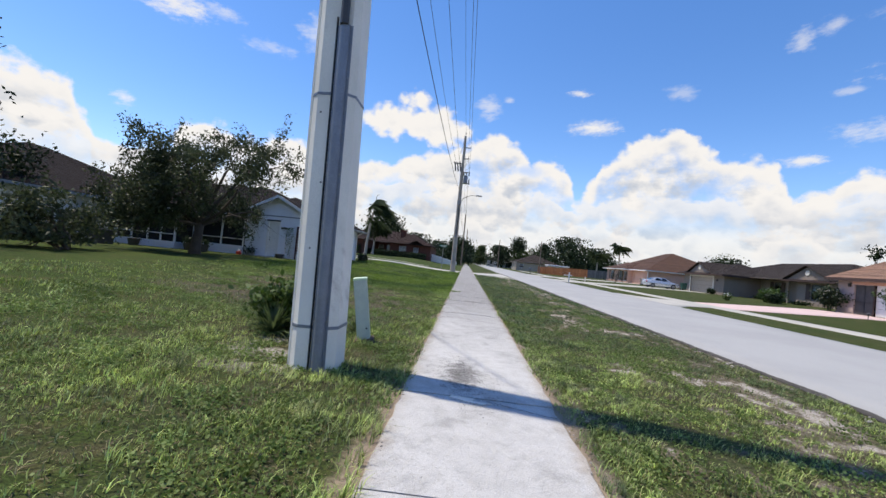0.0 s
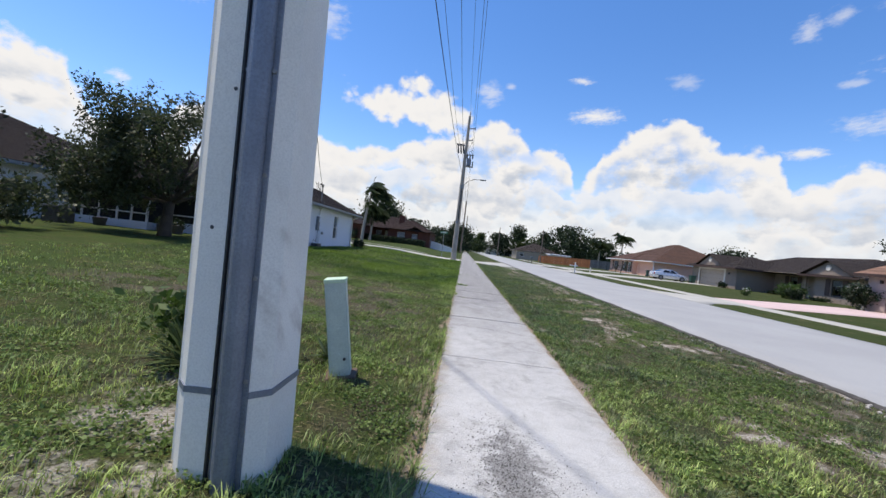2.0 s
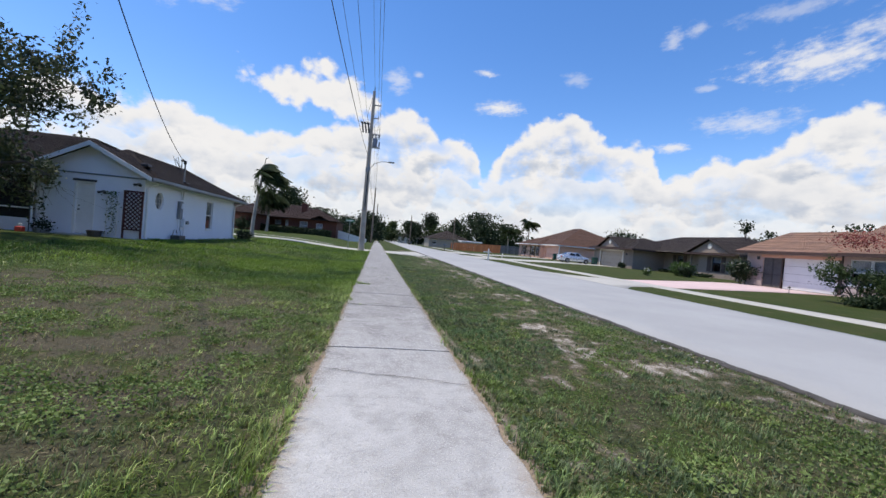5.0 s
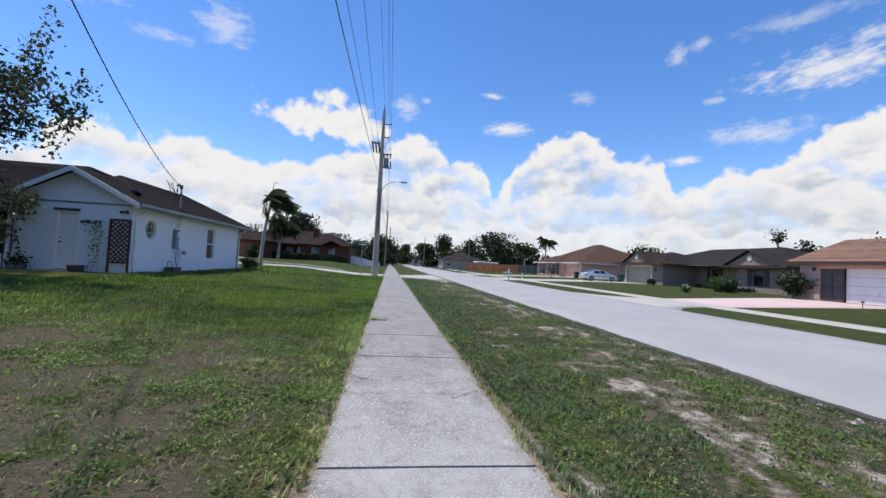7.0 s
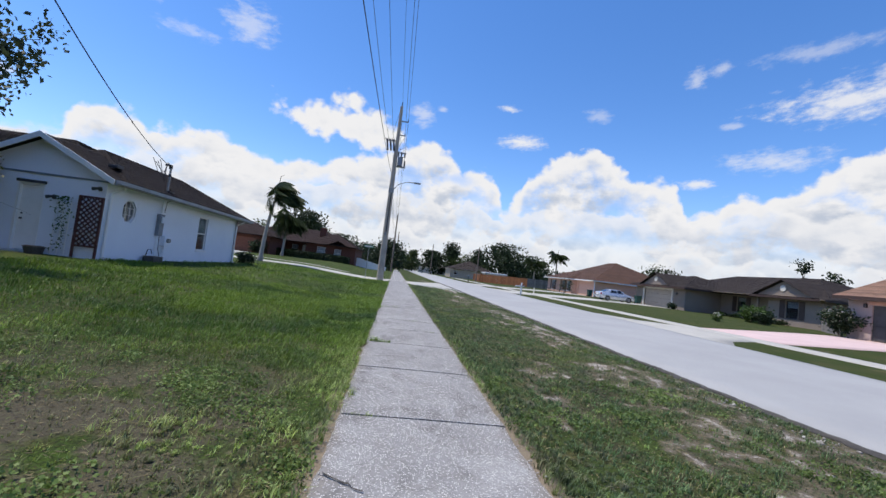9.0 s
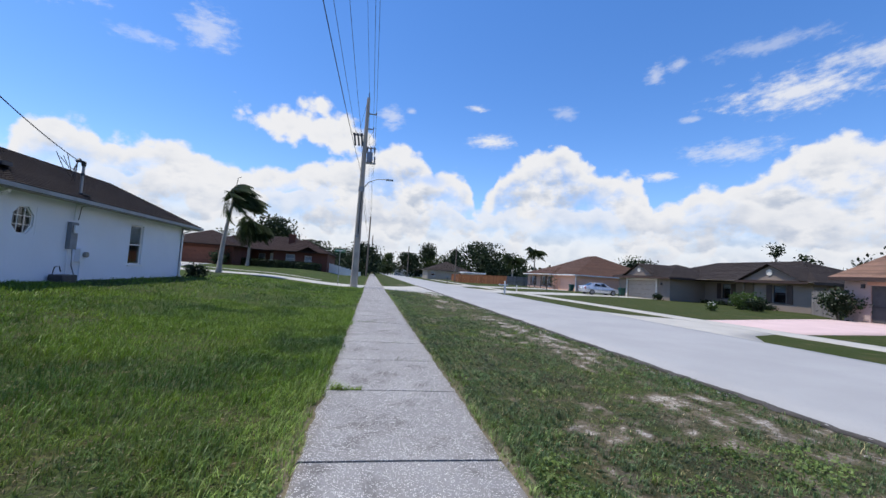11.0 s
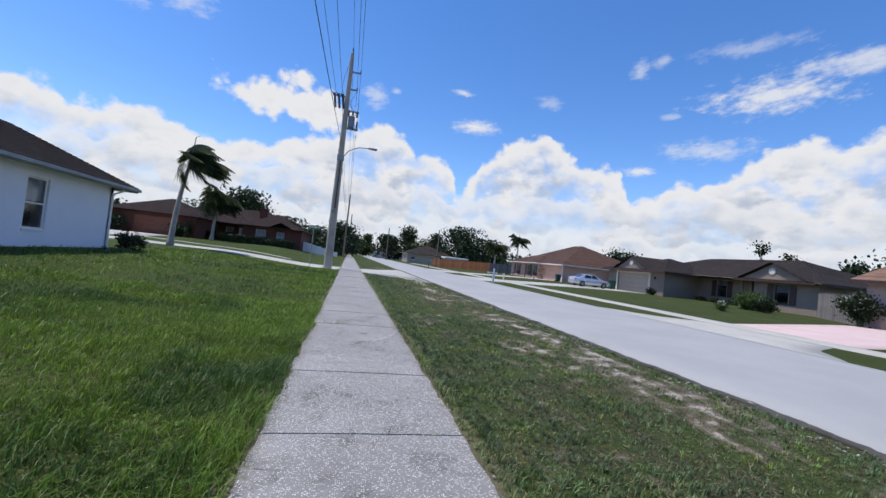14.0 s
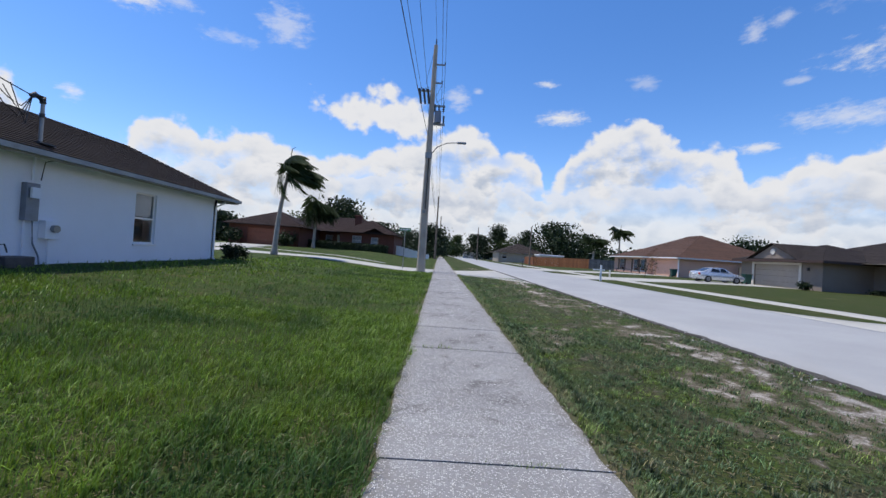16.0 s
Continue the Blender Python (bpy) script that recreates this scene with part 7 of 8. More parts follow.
# ---- loose stones: along the road's edge and as grit on the pavement ----
def pebbles(name, places, sizes, material, label, category):
    n = len(places)
    base = np.array([(1, 0, 0), (-1, 0, 0), (0, 1, 0), (0, -1, 0), (0, 0, 1), (0, 0, -1)], float)
    f = np.array([(0, 2, 4), (2, 1, 4), (1, 3, 4), (3, 0, 4), (2, 0, 5), (1, 2, 5), (3, 1, 5), (0, 3, 5)])
    v = base[None] * RNG.uniform(0.6, 1.3, (n, 6, 1)) * np.asarray(sizes)[:, None, None] * [1, 1, 0.6]
    a = RNG.uniform(0, 6.28, n)
    r = np.stack([np.stack([np.cos(a), -np.sin(a)], -1), np.stack([np.sin(a), np.cos(a)], -1)], 1)
    v[..., :2] = np.einsum("nij,nkj->nki", r, v[..., :2])
    v += np.asarray(places)[:, None]
    ob = raw(name, v.reshape(-1, 3), (f[None] + 6 * np.arange(n)[:, None, None]).reshape(-1, 3), material)
    return tagged(ob, label, category, kind="stuff")


def edge_stones():
    n = 1500
    y = RNG.uniform(0, 32, n)
    x = 4.74 + RNG.normal(size=n) * 0.17
    keep = np.array([noise.noise((0.55 * b, 7.0, 0)) + 0.6 * noise.noise((2.5 * b, 9.0, 0)) > 0.02 for b in y])
    x, y = x[keep], y[keep]
    s = RNG.uniform(0.006, 0.034, len(x)) * RNG.uniform(0.4, 1.3, len(x))
    pebbles("rubble", np.stack([x, y, gz(x, y) + s * 0.3], -1), s, STONE, "broken limestone rubble along the road's edge", "rubble")
    n = 3200
    y = 5.45 + RNG.normal(size=n) * 0.42
    x = -0.14 + RNG.normal(size=n) * 0.15 + (y - 5.5) * -0.12
    pebbles("grit", np.stack([x, y, np.full(n, 0.006)], -1), RNG.uniform(0.002, 0.0065, n), TAR, "dark grit scattered on the pavement", "grit")
    n = 900
    y = RNG.uniform(1, 28, n)
    side = RNG.integers(0, 2, n) * 2 - 1
    x = side * (0.72 + np.abs(RNG.normal(size=n)) * 0.05)
    pebbles("edge_crumbs", np.stack([x, y, np.full(n, 0.0)], -1), RNG.uniform(0.004, 0.014, n), STONE, "sandy crumbs along the pavement's edge", "soil")
    ys = np.arange(-5, 60, 0.08)
    top = np.array([4.93 + road_rag(t) for t in ys])
    foot = top - np.array([max(0.014, 0.02 + 0.06 * noise.noise((1.1 * t, 2, 0)) + 0.06 * noise.noise((4.5 * t, 3, 0))) for t in ys])
    lip = np.array([0.012 + 0.014 * noise.noise((2.3 * t, 6, 0)) for t in ys])
    v = np.concatenate([np.stack([foot, ys, gz(foot, ys) + 0.006], -1), np.stack([top - 0.012, ys, np.full_like(ys, -0.022)], -1), np.stack([top + 0.02 + lip, ys, np.full_like(ys, -0.002)], -1)])
    i, m = np.arange(len(ys) - 1), len(ys)
    ob = raw("road_edge", v, np.concatenate([np.stack([i + k * m, i + (k + 1) * m, i + (k + 1) * m + 1, i + k * m + 1], -1) for k in (0, 1)]), TAR)
    tagged(ob, "dark crumbling asphalt edge", "road edge", kind="structure")


edge_stones()


def pale_patch():
    # a thin pale plate with a ragged outline, just above the slab
    bm = bmesh.new()
    n = 26
    top = []
    for k in range(n):
        a = 2 * math.pi * k / n
        r = 1 + 0.9 * noise.noise((math.cos(a) * 2.3, math.sin(a) * 2.3, 3)) + 0.4 * noise.noise((math.cos(a) * 6, math.sin(a) * 6, 5))
        top.append(bm.verts.new((-0.12 + 0.17 * r * math.cos(a), 4.62 + 0.05 * r * math.sin(a) - 0.07 * math.cos(a), 0.0095)))
    bm.faces.new(top)
    low = [bm.verts.new((v.co.x, v.co.y, 0.001)) for v in top]
    for k in range(n):
        bm.faces.new((top[k], top[(k + 1) % n], low[(k + 1) % n], low[k]))
    tagged(part("pavement_patch", bm, CREAM), "thin pale irregular patch on the pavement", "stain", kind="structure")


pale_patch()


# ---- grass ----
def grass():
    zones = []

    def zone(x0, x1, y0, y1, per_m2):
        n = int((x1 - x0) * (y1 - y0) * per_m2)
        zones.append(np.stack([RNG.uniform(x0, x1, n), RNG.uniform(y0, y1, n)], -1))

    for a, b, d in ((2, 9, 4200), (9, 16, 3600), (16, 27, 3200), (27, 45, 450)):
        zone(-2.3, -0.66, a, b, d)
        zone(0.66, 2.2, a, b, d * 1.05)
        zone(2.2, 4.88, a, b, d * 0.9)
        zone(-5, -2.3, a, b, d * 0.6)
        zone(-10, -5, a, b, d * 0.2)
    for yj, xa, xb, k in ((18.05, -0.72, -0.35, 260), (18.05, 0.3, 0.7, 40), (21.3, -0.2, 0.6, 90), (19.7, 0.1, 0.7, 60), (14.47, -0.7, -0.4, 60), (24.4, -0.6, 0.6, 80)):
        zones.append(np.stack([RNG.uniform(xa, xb, k), yj + RNG.normal(size=k) * 0.012], -1))
    p = np.concatenate(zones[:-6])
    # the turf's ragged border along the pavement
    border = np.array([0.79 + 0.12 * noise.noise((0.9 * y, 3 if x > 0 else 13, 0)) + 0.07 * noise.noise((3.7 * y, 5 if x > 0 else 15, 0)) + 0.05 * noise.noise((11.0 * y, 7 if x > 0 else 17, 0)) for x, y in p])
    p = p[np.abs(p[:, 0]) > border]
    # draw most blades together into tufts, with gaps between them
    cell = np.where(p[:, 1:] < 9, 0.085, 0.11)
    home = np.floor(p / cell)
    jig = np.sin(home[:, :1] * [12.9898, 39.346] + home[:, 1:] * [78.233, 11.135]) * 43758.5453
    home = (home + 0.15 + 0.7 * (jig - np.floor(jig))) * cell
    pull = np.where(RNG.random(len(p)) < np.where((p[:, 0] < 0) & (p[:, 1] > 15), 0.35, 0.72), RNG.uniform(0.35, 0.85, len(p)), 0.0)[:, None]
    p = np.concatenate([p + (home - p) * pull] + zones[-6:])
    bare = np.array([sandiness(x, y) if x > 1 else (-1.0 if y > 8 or x < -3 else 0.62 * noise.noise((1.1 * x, 1.1 * y, 4)) + 0.5 * noise.noise((3.1 * x, 3.1 * y, 9)) - 0.16) for x, y in p])
    u = RNG.random(len(p))
    p = p[u > np.clip(bare * 1.6 + 0.62, 0.0, 0.97)]
    foot = np.hypot((p[:, 0] + 2.55) / 0.55, (p[:, 1] - 5.45) / 0.7) + 0.5 * np.array([noise.noise((3.0 * x, 3.0 * y, 61)) for x, y in p])
    p = p[(foot > 0.55) | (RNG.random(len(p)) < 0.2)]
    thick = np.array([noise.noise((0.8 * x, 0.8 * y, 11)) for x, y in p])
    rag = np.array([noise.noise((1.5 * x, 1.5 * y, 15)) + 0.6 * noise.noise((4.3 * x, 4.3 * y, 17)) + 0.75 * noise.noise((9.0 * x, 9.0 * y, 19)) for x, y in p])
    patchy = np.where((p[:, 0] > np.where(p[:, 1] > 8, 1.9, 1.25)) | ((p[:, 1] < 11) & (p[:, 0] < 0)) | ((p[:, 1] < 15.5) & (p[:, 0] < -1.4) & (p[:, 0] > -7)), 1.0, 0.0)
    p = p[RNG.random(len(p)) < np.clip(0.75 + thick * 0.8, 0.25, 1) * np.where(patchy > 0, np.clip(0.80 + 1.2 * rag, 0.22, 1), 1.0)]
    # threadbare brown patches of the left lawn
    thread = np.array([noise.noise((0.8 * a, 0.8 * b, 51)) + 0.7 * noise.noise((2.3 * a, 2.3 * b, 53)) + 0.5 * noise.noise((6.5 * a, 6.5 * b, 55)) if a < -1.0 and 5 < b < 16 else -1.0 for a, b in p])
    p = p[RNG.random(len(p)) > np.clip(0.36 + 1.9 * thread, 0, 0.88)]
    x, y = p[:, 0], p[:, 1]
    n = len(p)
    tuft = np.array([noise.noise((1.6 * a, 1.6 * b, 21)) + 0.7 * noise.noise((5.0 * a, 5.0 * b, 23)) for a, b in p])
    lush = sstep(y, 13, 19) * sstep(-x, 0, 0.7)
    lawn_start = (1 - sstep(y, 7, 11)) * sstep(-x, 0, 0.7)
    edge = np.exp(-((np.abs(x) - 0.85) / 0.22) ** 2)
    h = (0.045 + 0.05 * lush + 0.03 * lawn_start + 0.035 * edge + (0.034 + 0.03 * lush) * np.clip(tuft, -0.8, 1.2)) * RNG.uniform(0.55, 1.45, n)
    clump = np.array([0.7 * noise.noise((2.3 * a, 2.3 * b, 41)) + 0.9 * noise.noise((7.5 * a, 7.5 * b, 43)) for a, b in p])
    h = h * np.where(lush > 0.5, 1.0, 1 + 0.75 * np.clip(clump, -0.75, 1.1))
    h = np.clip(h * 0.82, 0.012, 0.16)
    w = (0.0028 + 0.0014 * RNG.random(n)) * (1 + sstep(y, 24, 40) * 2.0) * (1 + 0.8 * sstep(-x, 4, 7))
    a = RNG.uniform(0, 2 * np.pi, n)
    lean = np.abs(RNG.normal(size=n)) * 0.55 + 0.12
    d = np.stack([np.cos(a), np.sin(a)], -1) * lean[:, None] + [0.22, 0.0]
    s = np.stack([-np.sin(a), np.cos(a)], -1)
    z = gz(x, y)
    base = np.stack([x, y, z - 0.004], -1)
    side = np.concatenate([s * w[:, None], np.zeros((n, 1))], -1)
    m = base + np.concatenate([d * (h * 0.42)[:, None], (h * 0.62)[:, None]], -1)
    tip = base + np.concatenate([d * (h * 1.15)[:, None], (h * np.clip(1.05 - 0.25 * lean, 0.45, 1))[:, None]], -1)
    v = np.stack([base - side, base + side, m - side * 0.75, m + side * 0.75, tip], 1).reshape(-1, 3)
    i = 5 * np.arange(n)[:, None]
    f = np.concatenate([i + [0, 1, 3], i + [0, 3, 2], i + [2, 3, 4]], 0)
    tagged(raw("grass", v, f, GRASS), "uneven green lawn grass with dry straw blades", "grass", kind="stuff")
    # low broad-leaved weeds: small rosettes that gather into patches
    k = 15000
    wx = np.concatenate([RNG.uniform(-7.5, -0.8, k), RNG.uniform(0.85, 4.2, k // 4)])
    wy = RNG.uniform(2, 16.5, len(wx))
    keep = np.array([noise.noise((0.9 * a, 0.9 * b, 31)) + 0.6 * noise.noise((2.7 * a, 2.7 * b, 33)) for a, b in zip(wx, wy)]) > -0.02 + 0.3 * RNG.random(len(wx))
    wx, wy = wx[keep], wy[keep]
    m = 14
    spread = RNG.uniform(0.03, 0.085, len(wx)).repeat(m)
    lx, ly = wx.repeat(m) + RNG.normal(size=len(spread)) * spread, wy.repeat(m) + RNG.normal(size=len(spread)) * spread
    off = np.abs(lx) > 0.8
    lx, ly = lx[off], ly[off]
    c = np.stack([lx, ly, gz(lx, ly) + RNG.uniform(0.012, 0.055, len(lx))], -1)
    tagged(leaf_mesh("weeds", c, 0.022, LEAF_CLOVER, flat=0.75, long=1.25), "low bright broad-leaved weeds in patches of the lawn", "weeds", kind="stuff")
    # dead thatch on the soil
    k = 52000
    wx = np.concatenate([RNG.uniform(-6.5, -0.8, k), RNG.uniform(0.8, 4.8, k // 2)])
    wy = RNG.uniform(2, 22, len(wx))
    c = np.stack([wx, wy, gz(wx, wy) + RNG.uniform(0.002, 0.02, len(wx))], -1)
    tagged(leaf_mesh("thatch", c, 0.0055, STRAW, flat=0.85, long=9.0), "dry straw thatch lying on the soil", "thatch", kind="stuff")


LEAF_CLOVER = leaf_mat("bright_weed_leaves", (0.14, 0.22, 0.05), (0.26, 0.34, 0.11))
STRAW = leaf_mat("dry_straw", (0.30, 0.25, 0.14), (0.20, 0.16, 0.09), 0.8, 0.15)
grass()


# ---- trees and shrubs ----
def lawn_tree():
    """A short trunk, spreading limbs and hanging sprays of small leaves."""
    rnd = random.Random(12)
    x, y = -13.45, 19.7
    z = gzf(x, y)
    t = thing("tree", "spreading dark grey-green tree with hanging sprays on the lawn", "tree")
    bm, tips = bmesh.new(), []
    tube(bm, [(x, y, z - 0.15), (x + 0.02, y, z + 0.2), (x + 0.1, y - 0.05, z + 0.9), (x + 0.12, y, z + 1.5)], [0.34, 0.25, 0.21, 0.19], 12)
    fork = Vector((x + 0.12, y, z + 1.4))
    for d, length, r in (((0.75, 0.0, 0.95), 3.1, 0.12), ((0.95, -0.2, 0.75), 2.9, 0.10), ((0.35, 0.3, 1.2), 2.9, 0.11), ((-0.3, -0.3, 1.3), 2.9, 0.12), ((-0.85, 0.1, 0.9), 2.9, 0.11),
                         ((-1.0, -0.3, 0.55), 2.7, 0.09), ((-0.9, -0.8, 0.15), 2.0, 0.08), ((-0.5, -1.0, 0.2), 1.7, 0.08), ((-1.0, 0.4, 0.2), 2.2, 0.08), ((0.1, -0.9, 0.9), 2.5, 0.09), ((0.6, 0.8, 0.9), 2.6, 0.09), ((-0.4, 0.9, 0.9), 2.6, 0.09), ((0.55, -0.6, 1.0), 2.8, 0.09)):
        grow(bm, rnd, fork, Vector(d), length, r, 3, tips, droop=0.05, kids=(3, 4), spread=0.62, shrink=0.66)
    part("trunk", bm, BARK, t, smooth=True)
    tips = [p for p in tips if rnd.random() > 0.34]
    # leaves gather in tufts round the twigs, with gaps between
    c = np.repeat(np.array([tuple(p) for p in tips]), 13, 0)
    tuft = np.repeat(RNG.normal(size=(len(tips), 3)) * 0.12, 13, 0)
    c = c + tuft + RNG.normal(size=c.shape) * 0.12
    c[:, 2] -= np.abs(RNG.normal(size=len(c))) * 0.22
    floor_z = np.where(c[:, 0] > -11.8, 3.7, np.where(c[:, 0] > -12.7, 2.5, 1.6)) + RNG.normal(size=len(c)) * 0.3
    edge = 5.25 + 0.9 * np.array([noise.noise((0.5 * a, 0.5 * b, 0.6 * e)) for a, b, e in c])
    inside = np.hypot(c[:, 0] - x, c[:, 1] - y) < edge
    leaf_mesh("crown", c[(c[:, 2] > floor_z) & inside], 0.078, LEAF_TREE, t, droop=0.5, long=1.9)


lawn_tree()
branching_tree("small drooping grey-green tree before the house wing", (-13.6, 13.6, gzf(-13.6, 13.6) - 0.1),
               [((0.1, 0.1, 1), 1.7, 0.06), ((-0.6, 0.1, 1), 1.8, 0.06), ((-0.2, -0.4, 1), 1.6, 0.05), ((-1.1, 0.3, 0.9), 1.9, 0.05), ((-0.9, -0.3, 1.0), 1.7, 0.05)], LEAF_TREE, 0.075, 14, 0.16, 5, depth=2, droop=0.2, hang=0.4, kids=(4, 5))
branching_tree("tall dense dark layered tree before the house wing", (-26.0, 12.3, gzf(-26.0, 12.3) - 0.1),
               [((0.05, 0, 1), 8.0, 0.26), ((0.8, 0.1, 0.42), 3.9, 0.14), ((-0.7, 0.2, 0.6), 3.8, 0.14), ((0.2, 0.7, 0.7), 4.0, 0.12), ((0.7, -0.5, 0.7), 4.0, 0.12), ((0.75, 0.2, 0.9), 4.4, 0.14), ((0.5, 0.3, 1.3), 5.2, 0.14),
                ((0.6, -0.2, 1.1), 5.4, 0.13), ((0.35, 0.1, 1.5), 6.0, 0.13), ((0.9, -0.1, 0.6), 3.6, 0.12)],
               LEAF_DARK, 0.105, 26, 0.3, 8, depth=3, droop=0.02, material=LEAF_DARK, lift=lambda c: 3.1 + RNG.normal(size=len(c)) * 0.3)
for x, y, top, w, m, n, s, narrow, label in (
        (-2.4, 113, 7.8, 7.5, LEAF_DARK, 2600, 0.34, False, "dense dark green tree by the far pavement"), (-9.5, 128, 6.4, 8.5, LEAF_DARK, 2000, 0.4, False, "dark green tree beyond the brick house"),
        (-20.2, 100, 10.4, 10.5, LEAF_DARK, 2600, 0.36, False, "dark green tree behind the brick house"), (-28.9, 99, 7.9, 4.5, LEAF_OAK, 300, 0.3, False, "sparse tree behind the brick house"),
        (-38, 88, 5.6, 7, LEAF_DARK, 1500, 0.36, False, "dark tree beyond the side lane"), (33.9, 137, 12.0, 15, LEAF_DARK, 3400, 0.46, False, "broad dark green tree behind the fences"),
        (28.5, 154, 10.3, 8, LEAF_DARK, 1800, 0.46, False, "dark green tree behind the fences"), (20.4, 165, 12.6, 7, LEAF_DARK, 2200, 0.46, True, "tall pointed dark green tree"),
        (13.1, 166, 8.5, 10, LEAF_DARK, 1800, 0.46, False, "dark green tree in the distance"), (6.2, 177, 8.6, 6, LEAF_OAK, 1400, 0.46, False, "green tree in the distance"),
        (26.5, 162, 8.4, 12, LEAF_OAK, 1800, 0.46, False, "green tree in the distance"), (0.5, 190, 8.0, 12, LEAF_DARK, 1800, 0.5, False, "dark tree in the distance"),
        (61, 102, 9.0, 8.5, LEAF_OAK, 380, 0.34, False, "thin-crowned tree behind the peach house"), (56, 93, 7.0, 9, LEAF_DARK, 1500, 0.4, False, "dark green tree behind the houses"),
        (65.9, 70.5, 10.9, 3.2, LEAF_DARK, 600, 0.3, True, "slim pointed conifer behind the taupe house"), (68, 67.7, 9.2, 4.5, LEAF_DARK, 900, 0.36, False, "round dark tree behind the taupe house"),
        (63.8, 56, 7.4, 5, LEAF_DARK, 900, 0.36, False, "dark tree behind the houses"), (65.8, 52.6, 8.8, 7, LEAF_DARK, 1400, 0.36, False, "dark tree behind the houses"),
        (65, 42, 9.8, 10, LEAF_OAK, 1500, 0.36, False, "green tree behind the tan house"), (55.7, 24, 9.6, 6, LEAF_DARK, 1200, 0.34, False, "dark tree behind the tan house"),
        (61.5, 35.9, 9.3, 7, LEAF_OAK, 900, 0.34, False, "green tree behind the tan house"), (-46, 70, 8, 9, LEAF_DARK, 1400, 0.4, False, "dark tree beyond the blue house"),
        (46, 148, 10, 12, LEAF_DARK, 1600, 0.5, False, "dark tree in the distance"), (-18, 142, 9, 12, LEAF_DARK, 1600, 0.5, False, "dark tree in the distance")):
    clump_tree(x, y, top, w, m, label, int(x * 7 + y), n, s, 0.1, narrow, group="far trees")


def tree_line():
    """Woods on the horizon, in one mesh."""
    c = []
    for k in range(420):
        a = RNG.uniform(-1.9, 1.9)
        r = RNG.uniform(230, 420)
        x, y = r * math.sin(a), r * math.cos(a)
        h = RNG.uniform(5, 10.5)
        c.append(np.array([x, y, 0]) + RNG.normal(size=(42, 3)) * [4.5, 4.5, 0] + np.stack([np.zeros(42), np.zeros(42), RNG.uniform(0.3, h, 42)], -1))
    tagged(leaf_mesh("distant_woods", np.concatenate(c), 2.2, LEAF_DARK, long=1.3), "distant dark green woods along the horizon", "woods", kind="stuff")


tree_line()
palm((-11.96, 47.25, gzf(-11.96, 47.25)), (-11.45, 47.5, 6.2), 40, 2.8, 4, 1.9, "wind-blown palm with a leaning pale trunk by the lane", 0.19, 0.85, 0.15, -0.12)
palm((-16.5, 70.6, gzf(-16.5, 70.6)), (-16.3, 70.6, 6.0), 58, 3.4, 5, 0.9, "shaggy palm before the brick house", 0.3, 1.3, 0.16)
palm((39.4, 108.9, gzf(39.4, 108.9)), (39.4, 108.9, 8.3), 40, 3.4, 6, 0.6, "tall palm behind the fences", 0.2, 1.1, 0.18)
palm((34.9, 112, gzf(34.9, 112)), (34.9, 112, 6.0), 40, 3.9, 7, 0.5, "broad palm behind the fences", 0.15, 1.1, 0.2)
palm((29.0, 138.0, gzf(29, 138)), (29.0, 138, 4.2), 14, 3.2, 9, 0.3, "low palm behind the fences", 0.16, 0.9, 0.2)


def ball_bush():
    """A clipped dome of dense small leaves."""
    x, y, rx, h = 18.1, 15.5, 1.27, 2.7
    z = gzf(x, y)
    b = thing("bush", "large clipped dome-shaped green bush on the lawn", "bush")
    n = 20000
    a, s = RNG.uniform(0, 2 * np.pi, n), RNG.random(n) ** 0.8
    flare = np.where(s < 0.3, 0.93 + 0.07 * s / 0.3, np.sqrt(np.clip(1 - (np.clip(s - 0.3, 0, 1) / 0.7) ** 2.1, 0, 1)))
    lump = np.array([1 + 0.09 * noise.noise((2.2 * math.cos(p), 2.2 * math.sin(p), 3 * q)) + 0.05 * noise.noise((7 * math.cos(p), 7 * math.sin(p), 8 * q)) for p, q in zip(a, s)])
    r = rx * flare * lump * RNG.uniform(0.88, 1.0, n)
    c = np.stack([x + np.cos(a) * r, y + np.sin(a) * r, z + 0.02 + s * h * RNG.uniform(0.95, 1.0, n)], -1)
    leaf_mesh("foliage", c, 0.065, LEAF_BALL, b, long=1.5)
    bm = bmesh.new()
    bmesh.ops.create_icosphere(bm, subdivisions=3, radius=1, matrix=Matrix.Translation((x, y, z + h * 0.42)) @ Matrix.Diagonal((rx * 0.84, rx * 0.84, h * 0.5, 1)))
    part("core", bm, LEAF_DARK, b)
    part("stem", tubes(([(x, y, z - 0.1), (x, y, z + 0.6)], 0.1), sides=8), BARK, b)


ball_bush()
branching_tree("crape myrtle with faded red blossom beside the driveway", (22.4, 21.9, gzf(22.4, 21.9) - 0.05), [((0.2, 0, 1), 1.2, 0.05), ((-0.25, 0.1, 1), 1.2, 0.05), ((0, 0.3, 1), 1.2, 0.04), ((0.1, -0.35, 1), 1.1, 0.04)],
               LEAF_OAK, 0.07, 7, 0.12, 21, depth=2, droop=0.0, material=LEAF_OAK)
leaf_mesh("blossom", np.array([22.4, 21.9, 3.3]) + RNG.normal(size=(900, 3)) * [0.55, 0.55, 0.22], 0.06, FLOWER_RED, bpy.data.objects[[o.name for o in bpy.data.objects if o.name.startswith("tree") and o.type == "EMPTY" and "myrtle" in o.get("label", "")][0]])
shrub(22.0, 21.0, 1.9, 0.85, LEAF_DARK, "low dark green shrub on the lawn", 31, 3500, 0.07)
